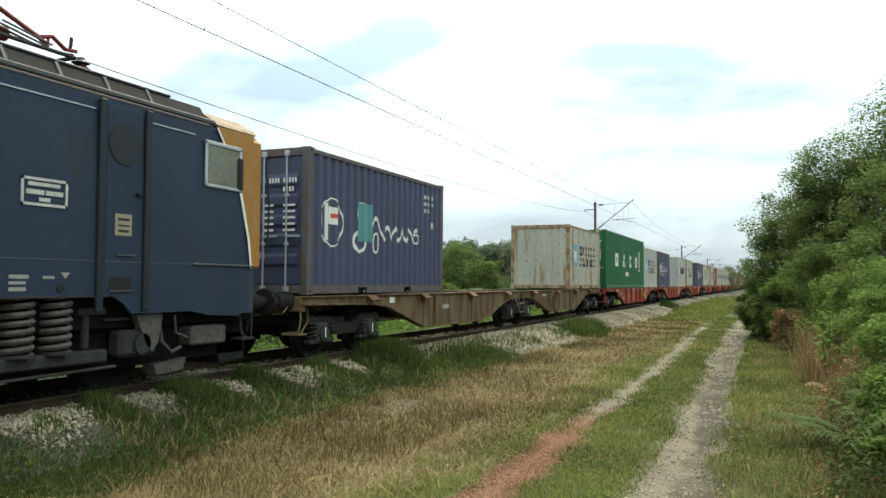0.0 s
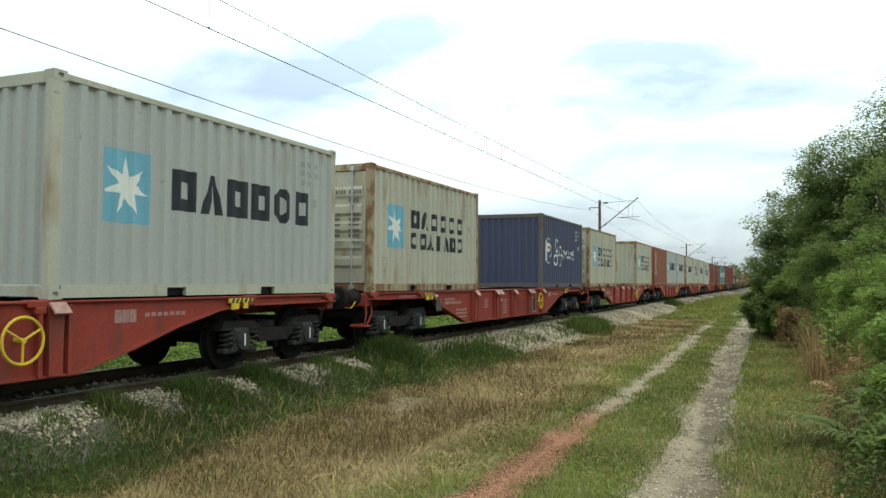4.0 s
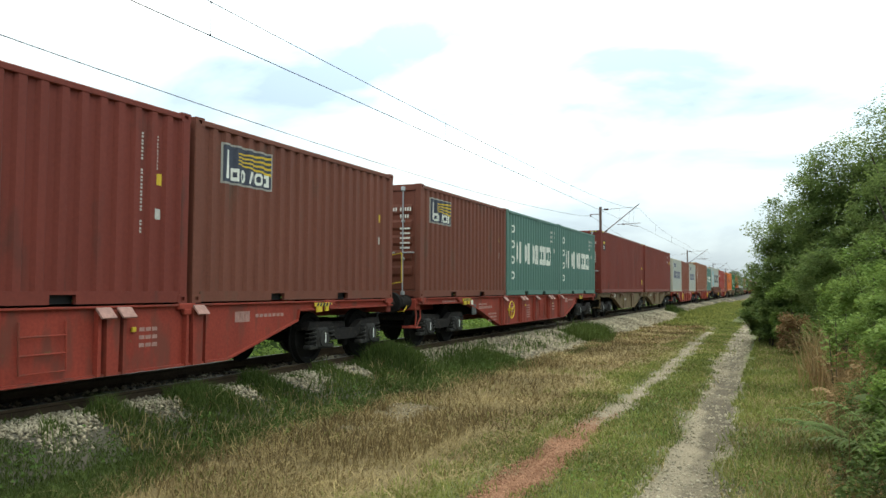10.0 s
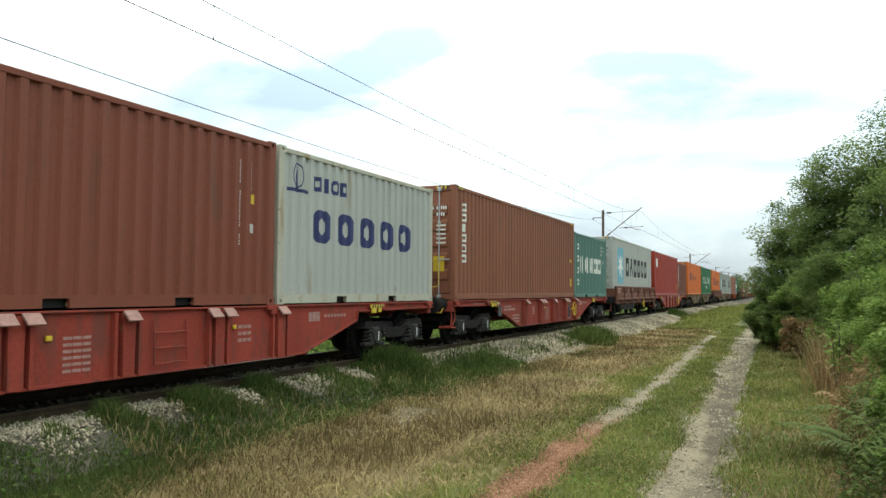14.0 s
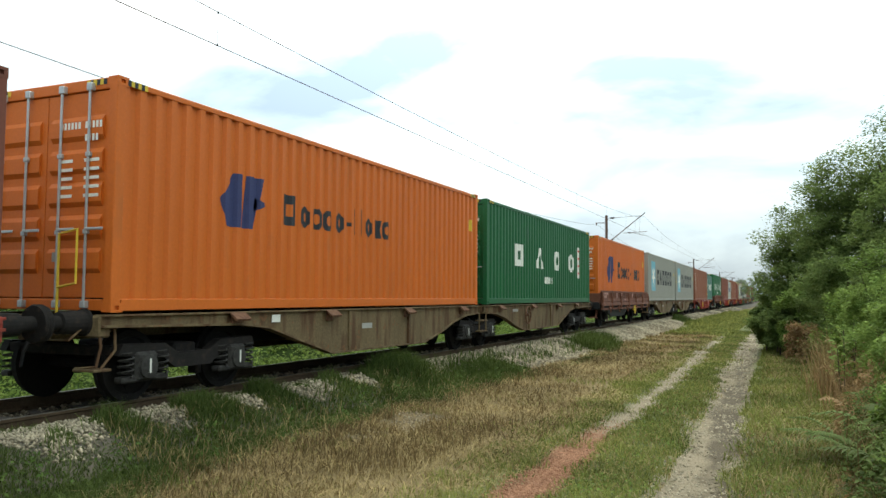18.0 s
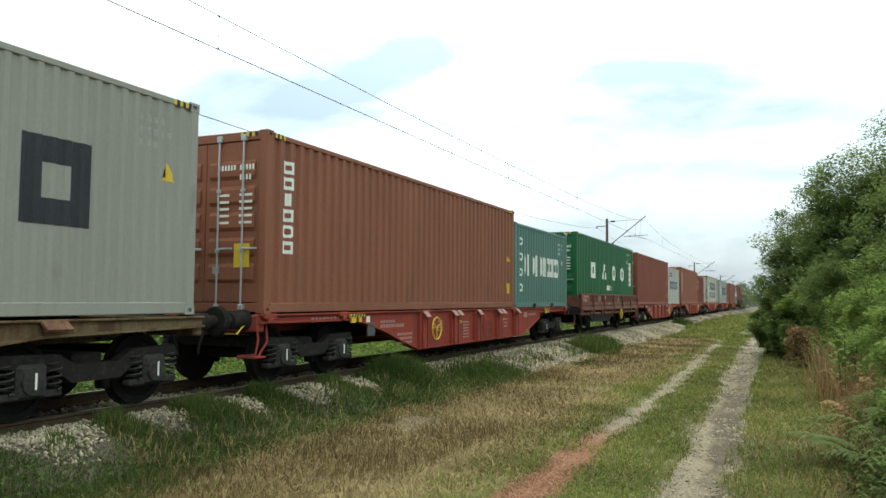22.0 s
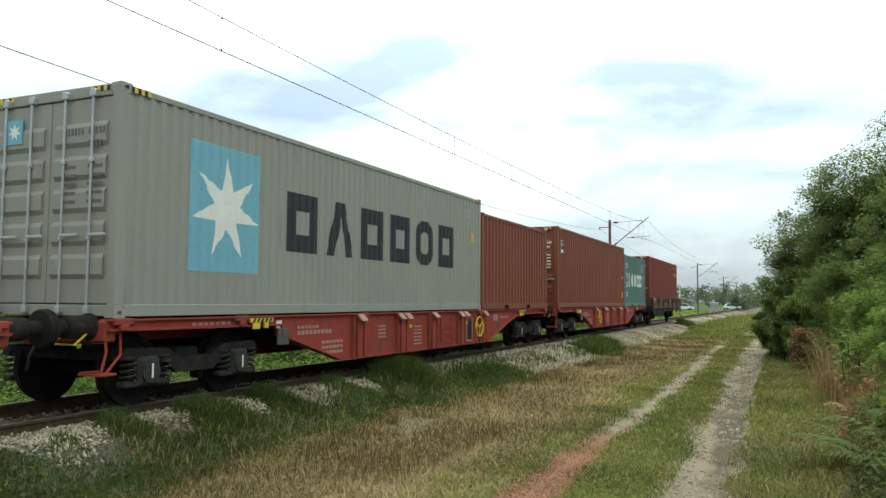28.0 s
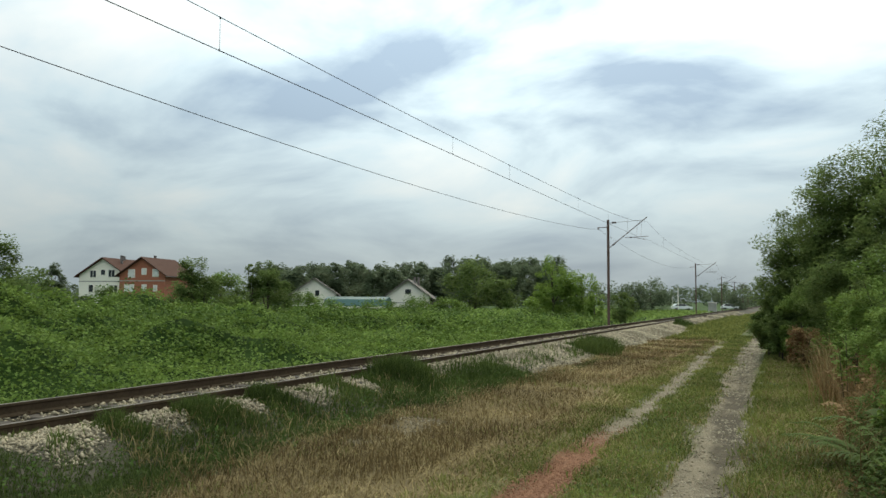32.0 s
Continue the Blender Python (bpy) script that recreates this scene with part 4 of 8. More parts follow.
def pocket_container_wagon(flip=False):
    """Red four-axle container wagon, 19.76 m over its buffers."""
    LW = 19.76
    w = thing("container_wagon", label="red four-axle container flat wagon with deep side sills", category="railway wagon", group="wagons of the train")
    prof = [(0.64, 0.99), (4.1, 0.97), (4.15, 0.80), (5.95, 0.30), (13.45, 0.28), (14.3, 0.50), (15.1, 0.74), (15.9, 0.92), (16.4, 0.98), (19.12, 0.99)]
    if flip:
        prof = [(LW - a, b) for a, b in prof][::-1]
    sill(w, prof, "wagon_red")
    part("centre_frame", shared("red_centre_frame", lambda: Shape().box(-0.3, 0.3, 0.66, LW - 0.66, 0.80, 1.08, 0.02).box(-1.15, 1.15, 0.62, 0.80, 0.86, 1.12, 0.02).box(-1.15, 1.15, LW - 0.80, LW - 0.62, 0.86, 1.12, 0.02).box(-1.1, 1.1, 6.4, 6.6, 0.5, 1.1).box(-1.1, 1.1, 9.8, 10.0, 0.5, 1.1).box(-1.1, 1.1, 13.1, 13.3, 0.5, 1.1), M["wagon_red"]), None, w)
    # added solid boxes that block light under the wagon and keep it dark
    part("underbody", shared("red_filler", lambda: Shape().box(-0.60, 0.60, 3.5, LW - 3.5, 0.62, 1.10, 0.03).box(-1.10, 1.10, 4.2, LW - 4.2, 0.94, 1.10, 0.02), M["under_shade"]), None, w)
    part("equipment_box", shared("equipment_box", lambda: Shape().box(1.165, 1.20, 4.02, 4.32, 0.66, 0.93, 0.01), M["loco_rib"]), None, w)
    for y in (2.30, LW - 2.30):
        bogie(w, y)
    end_gear(w, 0, 1, "wagon_red")
    end_gear(w, LW, -1, "wagon_red")
    # upright stiffeners with their angled caps, folding spigots
    for y in (6.55, 8.35, 9.9, 11.6, 13.1):
        for s in (-1, 1):
            rb = part("stiffener", shared("stiffener", lambda: Shape().prism([(-0.09, 0.30), (0.09, 0.30), (0.10, 0.95), (0.13, 1.09), (-0.13, 1.09), (-0.10, 0.95)], 1.16, 1.245, "x").box(1.16, 1.235, -0.22, -0.17, 0.30, 1.09).box(1.16, 1.235, 0.17, 0.22, 0.30, 1.09), M["wagon_red"]), None, w)
            rb.location, rb.rotation_euler = (0, y if s > 0 else y, 0), (0, 0, 0)
            if s < 0:
                rb.location, rb.rotation_euler = (0, y, 0), (0, 0, math.pi)
        for dy in ((-0.16, 0.16) if y in (8.35, 11.6) else (0.0,)):
            cp = part("spigot_flap", shared("spigot_flap", lambda: Shape().prism([(1.235, 1.10), (1.25, 1.12), (1.36, 1.0), (1.34, 0.985)], -0.11, 0.11, "y"), M["paint_pale"]), None, w)
            cp.location = (0, y + dy, 0)
    for y in (0.85, 3.1, 6.75, 12.9, 16.6, LW - 0.85):
        sp = part("spigot_bracket", shared("spigot_bracket", lambda: Shape().box(1.10, 1.235, -0.16, 0.16, 1.06, 1.145, 0.012).box(1.17, 1.245, -0.07, 0.07, 0.99, 1.07, 0.012), M["wagon_red"]), None, w)
        sp.location = (0, y, 0)
    for y in (3.55, LW - 3.4):
        yp = part("yellow_grip", shared("yellow_grip", lambda: Shape().box(1.215, 1.24, -0.28, 0.28, 1.035, 1.10, 0.006).box(1.215, 1.24, -0.22, -0.05, 0.94, 1.035).box(1.215, 1.24, 0.06, 0.16, 0.95, 1.035), M["paint_yellow"]), None, w)
        yp.location = (0, y, 0)
        part("hazard_stripe", shared("hazard_stripe", grip_stripes, M["paint_black"]), None, yp)["kind"] = "stuff"
    bw = 12.65 if not flip else LW - 12.65
    brake_wheel(w, bw)
    part("brake_housing", shared(("brake_housing", flip), lambda: Shape().box(1.165, 1.18, bw - 0.62, bw - 0.30, 0.40, 0.92, 0.006), M["black"]), None, w)
    part("brake_frame", shared(("brake_frame", flip), lambda: Shape().box(1.165, 1.186, bw - 0.66, bw - 0.62, 0.38, 0.94).box(1.165, 1.186, bw - 0.30, bw - 0.26, 0.38, 0.94).box(1.165, 1.186, bw - 0.66, bw - 0.26, 0.36, 0.40), M["paint_pale"]), None, w)
    part("valve_lever", shared("valve_lever", lambda: Shape().box(1.165, 1.20, 11.95, 12.02, 0.80, 0.86, 0.006).box(1.165, 1.20, 8.75, 8.83, 0.80, 0.86, 0.006), M["paint_yellow"]), None, w)
    part("step_irons", shared("step_irons", lambda: Shape().pipe([(1.20, 10.35, 0.98), (1.22, 10.35, 0.42), (1.22, 10.95, 0.42), (1.20, 10.95, 0.98)], 0.014).pipe([(1.215, 10.35, 0.62), (1.215, 10.95, 0.62)], 0.012).pipe([(1.215, 10.35, 0.82), (1.215, 10.95, 0.82)], 0.012), M["wagon_red"]), None, w)
    def bars():
        sh = Shape()
        def row(y, z, n, wd, h, gap):
            for i in range(n):
                sh.box(1.161, 1.164, y + i * (wd + gap), y + i * (wd + gap) + wd, z, z + h)
        row(4.6, 0.90, 6, 0.08, 0.05, 0.03)
        row(4.6, 0.80, 9, 0.09, 0.07, 0.03)
        for k in range(3):
            row(5.35, 0.62 - k * 0.09, 6, 0.10, 0.05, 0.02)
        for k in range(4):
            row(7.4, 0.85 - k * 0.07, 3, 0.09, 0.035, 0.02)
        for k in range(6):
            row(9.0, 0.80 - k * 0.075, 3, 0.12, 0.035, 0.015)
        for k in range(3):
            row(12.1, 0.80 - k * 0.1, 3, 0.09, 0.05, 0.02)
        row(14.0, 0.84, 3, 0.11, 0.16, 0.01)
        row(14.5, 0.90, 7, 0.08, 0.05, 0.03)
        row(2.1, 1.02, 8, 0.08, 0.04, 0.04)
        return sh
    part("markings", shared("red_markings", bars, M["paint_pale"]), None, w)["kind"] = "stuff"
    part("white_plate", shared("white_plate", lambda: Shape().box(1.165, 1.175, 4.0, 4.14, 0.93, 1.05), M["paint_white"]), None, w)
    return w


def twin_container_wagon():
    """Rust-brown articulated pair on three bogies, 26.70 m."""
    w = thing("articulated_container_wagon", label="rust-brown articulated container wagon on three bogies", category="railway wagon", group="wagons of the train")
    half = [(0.64, 0.98), (3.2, 0.93), (3.9, 0.86), (4.9, 0.58), (5.8, 0.34), (9.7, 0.33), (10.6, 0.52), (11.4, 0.74), (12.2, 0.88), (13.12, 0.92)]
    sill(w, half, "wagon_brown")
    sill(w, [(26.70 - a, b) for a, b in half][::-1], "wagon_brown")
    part("centre_frame", shared("brown_centre_frame", lambda: Shape().box(-0.3, 0.3, 0.66, 13.1, 0.8, 1.08, 0.02).box(-0.3, 0.3, 13.6, 26.04, 0.8, 1.08, 0.02).box(-1.15, 1.15, 0.62, 0.80, 0.86, 1.12, 0.02).box(-1.15, 1.15, 25.9, 26.08, 0.86, 1.12, 0.02).box(-1.1, 1.1, 12.95, 13.12, 0.9, 1.12, 0.01).box(-1.1, 1.1, 13.58, 13.75, 0.9, 1.12, 0.01).box(-0.2, 0.2, 13.0, 13.7, 0.7, 0.95).box(-1.1, 1.1, 6.5, 6.7, 0.5, 1.1).box(-1.1, 1.1, 19.9, 20.1, 0.5, 1.1), M["wagon_brown"]), None, w)
    # added dark boxes, one per half, shut out light from the far side
    part("underbody", shared("brown_filler", lambda: Shape().box(-0.60, 0.60, 3.5, 12.3, 0.62, 1.10, 0.03).box(-0.60, 0.60, 14.4, 23.2, 0.62, 1.10, 0.03), M["under_shade"]), None, w)
    for y in (2.35, 13.35, 24.35):
        bogie(w, y)
    end_gear(w, 0, 1, "wagon_brown")
    end_gear(w, 26.70, -1, "wagon_brown")
    for y in (3.1, 5.7, 8.8, 11.9, 14.8, 17.9, 21.0, 23.6):
        cp = part("spigot_flap", shared("brown_flap", lambda: Shape().prism([(1.20, 1.11), (1.215, 1.13), (1.34, 1.03), (1.32, 1.0)], -0.17, 0.17, "y").box(1.16, 1.2, -0.1, 0.1, 0.93, 1.08, 0.01), M["rust"]), None, w)
        cp.location = (0, y, 0)
    for y in (6.5, 9.0, 17.7, 20.2):
        for s in (-1, 1):
            rb = part("stiffener", shared("brown_stiffener", lambda: Shape().prism([(-0.13, 0.36), (0.13, 0.36), (0.14, 1.09), (-0.14, 1.09)], 1.16, 1.20, "x"), M["wagon_brown"]), None, w)
            rb.location, rb.rotation_euler = (0, y, 0), (0, 0, 0 if s > 0 else math.pi)
    part("ladder_step", shared("ladder_step", lambda: Shape().pipe([(1.2, 13.1, 1.05), (1.2, 13.1, 0.45)], 0.018).pipe([(1.2, 13.6, 1.05), (1.2, 13.6, 0.45)], 0.018).box(1.1, 1.24, 13.08, 13.62, 0.72, 0.75).box(1.1, 1.24, 13.08, 13.62, 0.44, 0.47), M["wagon_brown"]), None, w)
    brake_wheel(w, 17.25, 0.80, "rust", 1.26, 0.27)
    part("hose_loop", shared("hose_loop", lambda: Shape().pipe([(0.9, 12.9, 0.85), (1.0, 13.15, 0.66), (1.0, 13.5, 0.66), (0.9, 13.8, 0.85)], 0.022), M["black"]), None, w)
    part("white_plate", shared("brown_plate", lambda: Shape().box(1.166, 1.175, 4.0, 4.22, 0.95, 1.07), M["paint_white"]), None, w)
    part("markings", shared("brown_markings", lambda: Shape().box(1.161, 1.164, 16.0, 16.5, 0.92, 1.0).box(1.161, 1.164, 6.9, 7.3, 0.75, 0.85), M["paint_faint"]), None, w)["kind"] = "stuff"
    return w


def stake_wagon(wheel_at=9.93, paint="flat_brown", label="brown two-axle flat wagon with low drop sides"):
    """Brown two-axle flat wagon with low drop sides, 13.86 m."""
    LW = 13.86
    w = thing("flat_wagon", label=label, category="railway wagon", group="wagons of the train")
    part("floor", shared("flat_floor", lambda: Shape().box(-1.32, 1.32, 0.64, LW - 0.64, 1.10, 1.172, 0.01), M[paint]), None, w)
    part("underframe", shared("flat_underframe", lambda: Shape().box(-0.95, -0.75, 0.66, LW - 0.66, 0.80, 1.10, 0.02).box(0.75, 0.95, 0.66, LW - 0.66, 0.80, 1.10, 0.02).box(-1.3, 1.3, 0.62, 0.80, 0.84, 1.16, 0.02).box(-1.3, 1.3, LW - 0.80, LW - 0.62, 0.84, 1.16, 0.02).prism([(4.2, 0.8), (5.2, 0.42), (8.6, 0.42), (9.6, 0.8)], 0.80, 0.86, "x").prism([(4.2, 0.8), (5.2, 0.42), (8.6, 0.42), (9.6, 0.8)], -0.86, -0.80, "x").box(-0.7, 0.7, 5.6, 6.3, 0.5, 0.9, 0.03).box(-0.6, 0.6, 7.4, 8.4, 0.55, 0.85, 0.03), M["black"]), None, w)
    n = 6
    seg = (LW - 1.34) / n
    for s in (-1, 1):
        for i in range(n):
            y0 = 0.67 + i * seg
            def flap():
                sh = Shape()
                sh.prism([(s * 1.36, 1.01), (s * 1.46, 0.99), (s * 1.44, 1.13), (s * 1.365, 1.16)], 0.10, seg - 0.16, "y")
                sh.prism([(s * 1.36, 1.19), (s * 1.42, 1.18), (s * 1.405, 1.31), (s * 1.36, 1.33)], 0.06, seg - 0.10, "y")
                sh.box(*sorted((s * 1.36, s * 1.39)), 0.34, 0.42, 1.14, 1.20)
                sh.box(*sorted((s * 1.36, s * 1.39)), seg - 0.45, seg - 0.37, 1.14, 1.20)
                return sh
            fl = part("drop_side", shared(("drop_side", s), flap, M[paint]), None, w)
            fl.location = (0, y0, 0)
            def slats():
                sh = Shape()
                a, b = sorted((s * 1.34, s * 1.38))
                sh.box(a, b + (0.02 if s > 0 else 0), 0.0, seg, 1.58, 1.66, 0.008)
                sh.box(a, b, 0.0, seg, 1.26, 1.33)
                k = 0.12
                while k < seg - 0.1:
                    sh.box(a, b + (0.012 if s > 0 else 0), k, k + 0.09, 1.31, 1.60)
                    k += 0.175
                return sh
            sl = part("side_rail", shared(("side_rail", s), slats, M[paint]), None, w)
            sl.location = (0, y0, 0)
        for i in range(n + 1):
            y0 = 0.67 + i * seg
            pt = part("stake", shared(("stake", s), lambda: Shape().box(*sorted((s * 1.37, s * 1.47)), -0.055, 0.055, 0.84, 1.44, 0.02).box(*sorted((s * 1.39, s * 1.44)), -0.045, 0.045, 1.40, 1.58, 0.012).box(*sorted((s * 1.37, s * 1.45)), -0.19, -0.08, 1.02, 1.09, 0.012).box(*sorted((s * 1.37, s * 1.45)), 0.08, 0.19, 1.02, 1.09, 0.012), M[paint]), None, w)
            pt.location = (0, min(max(y0, 0.75), LW - 0.75), 0)
            if s < 0:
                continue
            ft = part("stake_foot", shared(("stake_foot", s), lambda: Shape().box(*sorted((s * 1.35, s * 1.46)), -0.13, 0.13, 0.755, 0.82, 0.01), M["bogie"]), None, w)
            ft.location = pt.location
        for i in range(n if s > 0 else 0):
            lt = part("latch", shared(("latch", s), lambda: Shape().box(*sorted((s * 1.40, s * 1.45)), -0.11, 0.11, 0.80, 0.92, 0.015).box(*sorted((s * 1.41, s * 1.45)), 0.04, 0.10, 0.66, 0.82, 0.012).box(*sorted((s * 1.37, s * 1.41)), -0.05, 0.05, 0.88, 1.03, 0.01), M[paint]), None, w)
            lt.location = (0, 0.67 + (i + 0.80) * seg, 0)
        part("sill_rail", shared(("sill_rail", s), lambda: Shape().box(*sorted((s * 1.34, s * 1.40)), 0.67, LW - 0.67, 0.80, 0.89, 0.012), M[paint]), None, w)
        part("side_backing", shared(("side_backing", s), lambda: Shape().box(*sorted((s * 1.315, s * 1.335)), 0.67, LW - 0.67, 1.17, 1.60), M[paint]), None, w)
    for y in (0.66, LW - 0.70):
        eb = part("end_board", shared("end_board", lambda: Shape().box(-1.33, 1.33, 0, 0.04, 1.16, 1.54, 0.01), M[paint]), None, w)
        eb.location = (0, y, 0)
    for y in (2.93, LW - 2.93):
        wheelset(w, (0, y, WHEEL_R + 0.04), WHEEL_R + 0.04)
        for s in (-1, 1):
            ag = part("axle_guard", shared("axle_guard", lambda: Shape().prism([(-0.75, 0.86), (-0.42, 0.34), (-0.22, 0.30), (0.22, 0.30), (0.42, 0.34), (0.75, 0.86)], 0.93, 0.96, "x").box(0.95, 1.12, -0.16, 0.16, 0.34, 0.66, 0.04).turned([(0.0, 0.13), (0.06, 0.12), (0.08, 0.06)], (1.10, 0, 0.5), "x", 12), M["bogie"]), None, w)
            ag.location, ag.rotation_euler = (0, y, 0), (0, 0, 0 if s > 0 else math.pi)
            lf = part("leaf_spring", shared("leaf_spring", lambda: Shape().prism([(-0.62, 0.80), (-0.3, 0.70), (0, 0.66), (0.3, 0.70), (0.62, 0.80), (0.5, 0.83), (0, 0.76), (-0.5, 0.83)], 0.98, 1.09, "x"), M["bogie"]), None, w)
            lf.location, lf.rotation_euler = (0, y, 0), (0, 0, 0 if s > 0 else math.pi)
    end_gear(w, 0, 1, paint)
    end_gear(w, LW, -1, paint)
    brake_wheel(w, wheel_at, 0.74, "paint_yellow", 1.44, 0.21)
    part("sole_bar", shared("sole_bar", lambda: Shape().box(1.08, 1.16, 0.66, LW - 0.66, 0.84, 1.10, 0.01).box(-1.16, -1.08, 0.66, LW - 0.66, 0.84, 1.10, 0.01), M["bogie"]), None, w)
    # plain blocks for the brake gear, coloured as dark as the shade there
    part("brake_rigging", shared("brake_rigging", lambda: Shape().box(-0.55, 0.55, 1.5, LW - 1.5, 0.52, 0.84, 0.03).box(-0.9, 0.9, 3.9, 4.3, 0.40, 0.8, 0.03).box(-0.9, 0.9, LW - 4.3, LW - 3.9, 0.40, 0.8, 0.03), M["under_shade"]), None, w)
    part("lamp_bracket", shared("lamp_bracket", lambda: Shape().box(1.36, 1.42, LW - 1.06, LW - 0.96, 0.84, 0.96, 0.012).rod((1.39, LW - 1.01, 0.84), (1.39, LW - 1.01, 0.62), 0.018, 6), M["paint_yellow"]), None, w, "small yellow bracket hanging below the sill")
    for y, wide in ((0.76, 1.50), (3.72, 0.58), (4.93, 0.42), (7.86, 0.52)):
        part("number_plate_board", shared(("flat_board", wide), lambda: Shape().box(1.375, 1.398, 0, wide, 1.315, 1.60, 0.004), M[paint]), None, w).location = (0, y, 0)
    def bars():
        sh = Shape()
        box = lambda y0, y1, z0, z1: sh.box(1.399, 1.402, y0, y1, z0, z1)
        for a, b in ((0.86, 0.96), (1.04, 1.14), (1.22, 1.52), (1.55, 1.80), (1.84, 1.93), (2.02, 2.07)):
            box(a, b, 1.485, 1.575)
        for a, b in ((0.85, 1.0), (1.06, 1.26), (1.34, 1.66)):
            box(a, b, 1.335, 1.45)
        for q0, wide in ((3.76, 0.48), (7.90, 0.43)):
            for z in (1.345, 1.41, 1.475, 1.54):
                box(q0, q0 + wide, z, z + 0.012)
            for i in range(5):
                box(q0 + i * wide * 0.245, q0 + i * wide * 0.245 + 0.012, 1.36, 1.54)
            for i in range(3):
                box(q0 + 0.04 + i * wide * 0.3, q0 + 0.10 + i * wide * 0.3, 1.43, 1.465)
        for r in range(2):
            box(4.97, 5.30, 1.52 - 0.07 * r, 1.57 - 0.07 * r)
        box(5.03, 5.12, 1.36, 1.42)
        for y in (6.0, 5.85):
            sh.box(1.415, 1.42, y, y + 0.10, 1.22, 1.28)
        for y in (9.1, 2.9):
            for i in range(4):
                sh.box(1.413, 1.416, y + i * 0.12, y + 0.08 + i * 0.12, 1.23, 1.26)
        return sh
    part("markings", shared("flat_markings", bars, M["paint_pale"]), None, w)["kind"] = "stuff"
    return w
# ---- the electric locomotive at the head, its rear end at the origin ----
def loco_section(inset, eave=3.60, roof=3.86, skirt=0.92):
    """Outline (x, z) of the body, drawn in by inset."""
    h = 1.475 - inset
    right = [(h, skirt), (h, 1.56), (h - 0.005, 2.6), (h - 0.03, eave - 0.10), (h - 0.10, eave), (h - 0.35, eave + 0.16), (h - 0.8, roof)]
    return right + [(-x, z) for x, z in right[::-1]]


def locomotive():
    lo = thing("electric_locomotive", label="dark blue electric locomotive with an orange-cornered cab", category="locomotive")
    LB = 15.47
    def skin(stations, cap0, cap1, skirt=0.92):
        sh = Shape()
        v, n = [], None
        for y, ins, lift in stations:
            sec = loco_section(ins, skirt=skirt)
            n = len(sec)
            v += [(x, y, z - (lift if z > 3.5 else 0)) for x, z in sec]
        fs = []
        for j in range(len(stations) - 1):
            fs += [(j * n + i, j * n + (i + 1) % n, (j + 1) * n + (i + 1) % n, (j + 1) * n + i) for i in range(n)]
        if cap0:
            fs.append(tuple(range(n)))
        if cap1:
            fs.append(tuple(range((len(stations) - 1) * n, len(stations) * n)))
        return sh.add(v, fs)
    part("body", skin([(-14.3, 0.0, 0), (-4.05, 0.0, 0)], False, False, 1.20), M["loco_blue"], lo)
    part("body", skin([(-4.05, 0.0, 0), (-1.62, 0.0, 0)], False, False, 1.20), M["loco_blue"], lo)
    part("lower_side", Shape().prism([(-4.05, 1.21), (-3.95, 1.19), (-3.80, 1.10), (-3.68, 0.985), (-2.63, 0.985), (-2.29, 0.92), (-1.6, 0.885), (-1.6, 1.21)], 1.42, 1.473, "x"), M["loco_blue"], lo)
    part("lower_edge", Shape().box(1.466, 1.480, -14.2, -4.05, 1.19, 1.215, 0.004), M["loco_gear"], lo)
    part("cab_end", skin([(-1.62, 0.0, 0), (-1.36, 0.02, 0.02), (-1.12, 0.12, 0.06), (-0.95, 0.34, 0.12), (-0.86, 0.6, 0.2)], False, True), M["loco_blue"], lo)
    part("cab_end", skin([(-14.3, 0.0, 0), (-14.4, 0.05, 0.02), (-14.6, 0.16, 0.06), (-14.75, 0.5, 0.2)], False, True), M["loco_blue"], lo)
    # orange flash: cab roof and the raked corner band
    part("cab_roof", Shape().prism([(1.46, 3.58), (1.40, 3.64), (1.12, 3.80), (0.66, 3.91), (-0.66, 3.91), (-1.12, 3.80), (-1.40, 3.64), (-1.46, 3.58)], -2.15, -1.24, "y").prism([(1.36, 3.50), (1.28, 3.62), (0.7, 3.84), (-0.7, 3.84), (-1.28, 3.62), (-1.36, 3.50)], -1.24, -1.06, "y"), M["cab_tan"], lo, "weathered tan-orange cab roof")
    flash = [[(-2.15, 3.56), (-1.98, 3.32), (-1.34, 3.32), (-1.34, 3.56)], [(-1.60, 2.68), (-1.60, 3.32), (-1.34, 3.32), (-1.34, 2.68)], [(-1.60, 2.68), (-1.34, 2.68), (-1.34, 2.0), (-1.40, 2.0)], [(-1.40, 2.0), (-1.34, 2.0), (-1.34, 1.58)]]
    for pl in flash:
        part("orange_flash", Shape().prism(pl, 1.474, 1.480, "x"), M["loco_orange"], lo)
    part("orange_corner", Shape().box(1.35, 1.476, -1.36, -1.12, 1.58, 3.5, 0.03), M["loco_orange"], lo)
    part("white_line", Shape().prism([(-1.66, 2.68), (-1.60, 2.68), (-1.40, 2.0), (-1.34, 1.58), (-1.38, 1.58), (-1.45, 2.0)], 1.481, 1.484, "x").prism([(-2.19, 3.54), (-2.15, 3.54), (-1.98, 3.32), (-2.03, 3.32)], 1.481, 1.484, "x"), M["paint_white"], lo)
    # cab window in its bright frame
    fr = Shape()
    for a, b, c, d in ((-2.42, -1.62, 3.27, 3.33), (-2.42, -1.62, 2.68, 2.73), (-2.42, -2.37, 2.68, 3.33), (-1.67, -1.62, 2.68, 3.33)):
        fr.box(1.465, 1.50, a, b, c, d, 0.012)
    win = part("window_frame", fr, M["bar_steel"], lo, "bright metal cab window frame")
    part("window_pane", Shape().box(1.462, 1.482, -2.38, -1.66, 2.72, 3.28), M["cab_glass"], win)
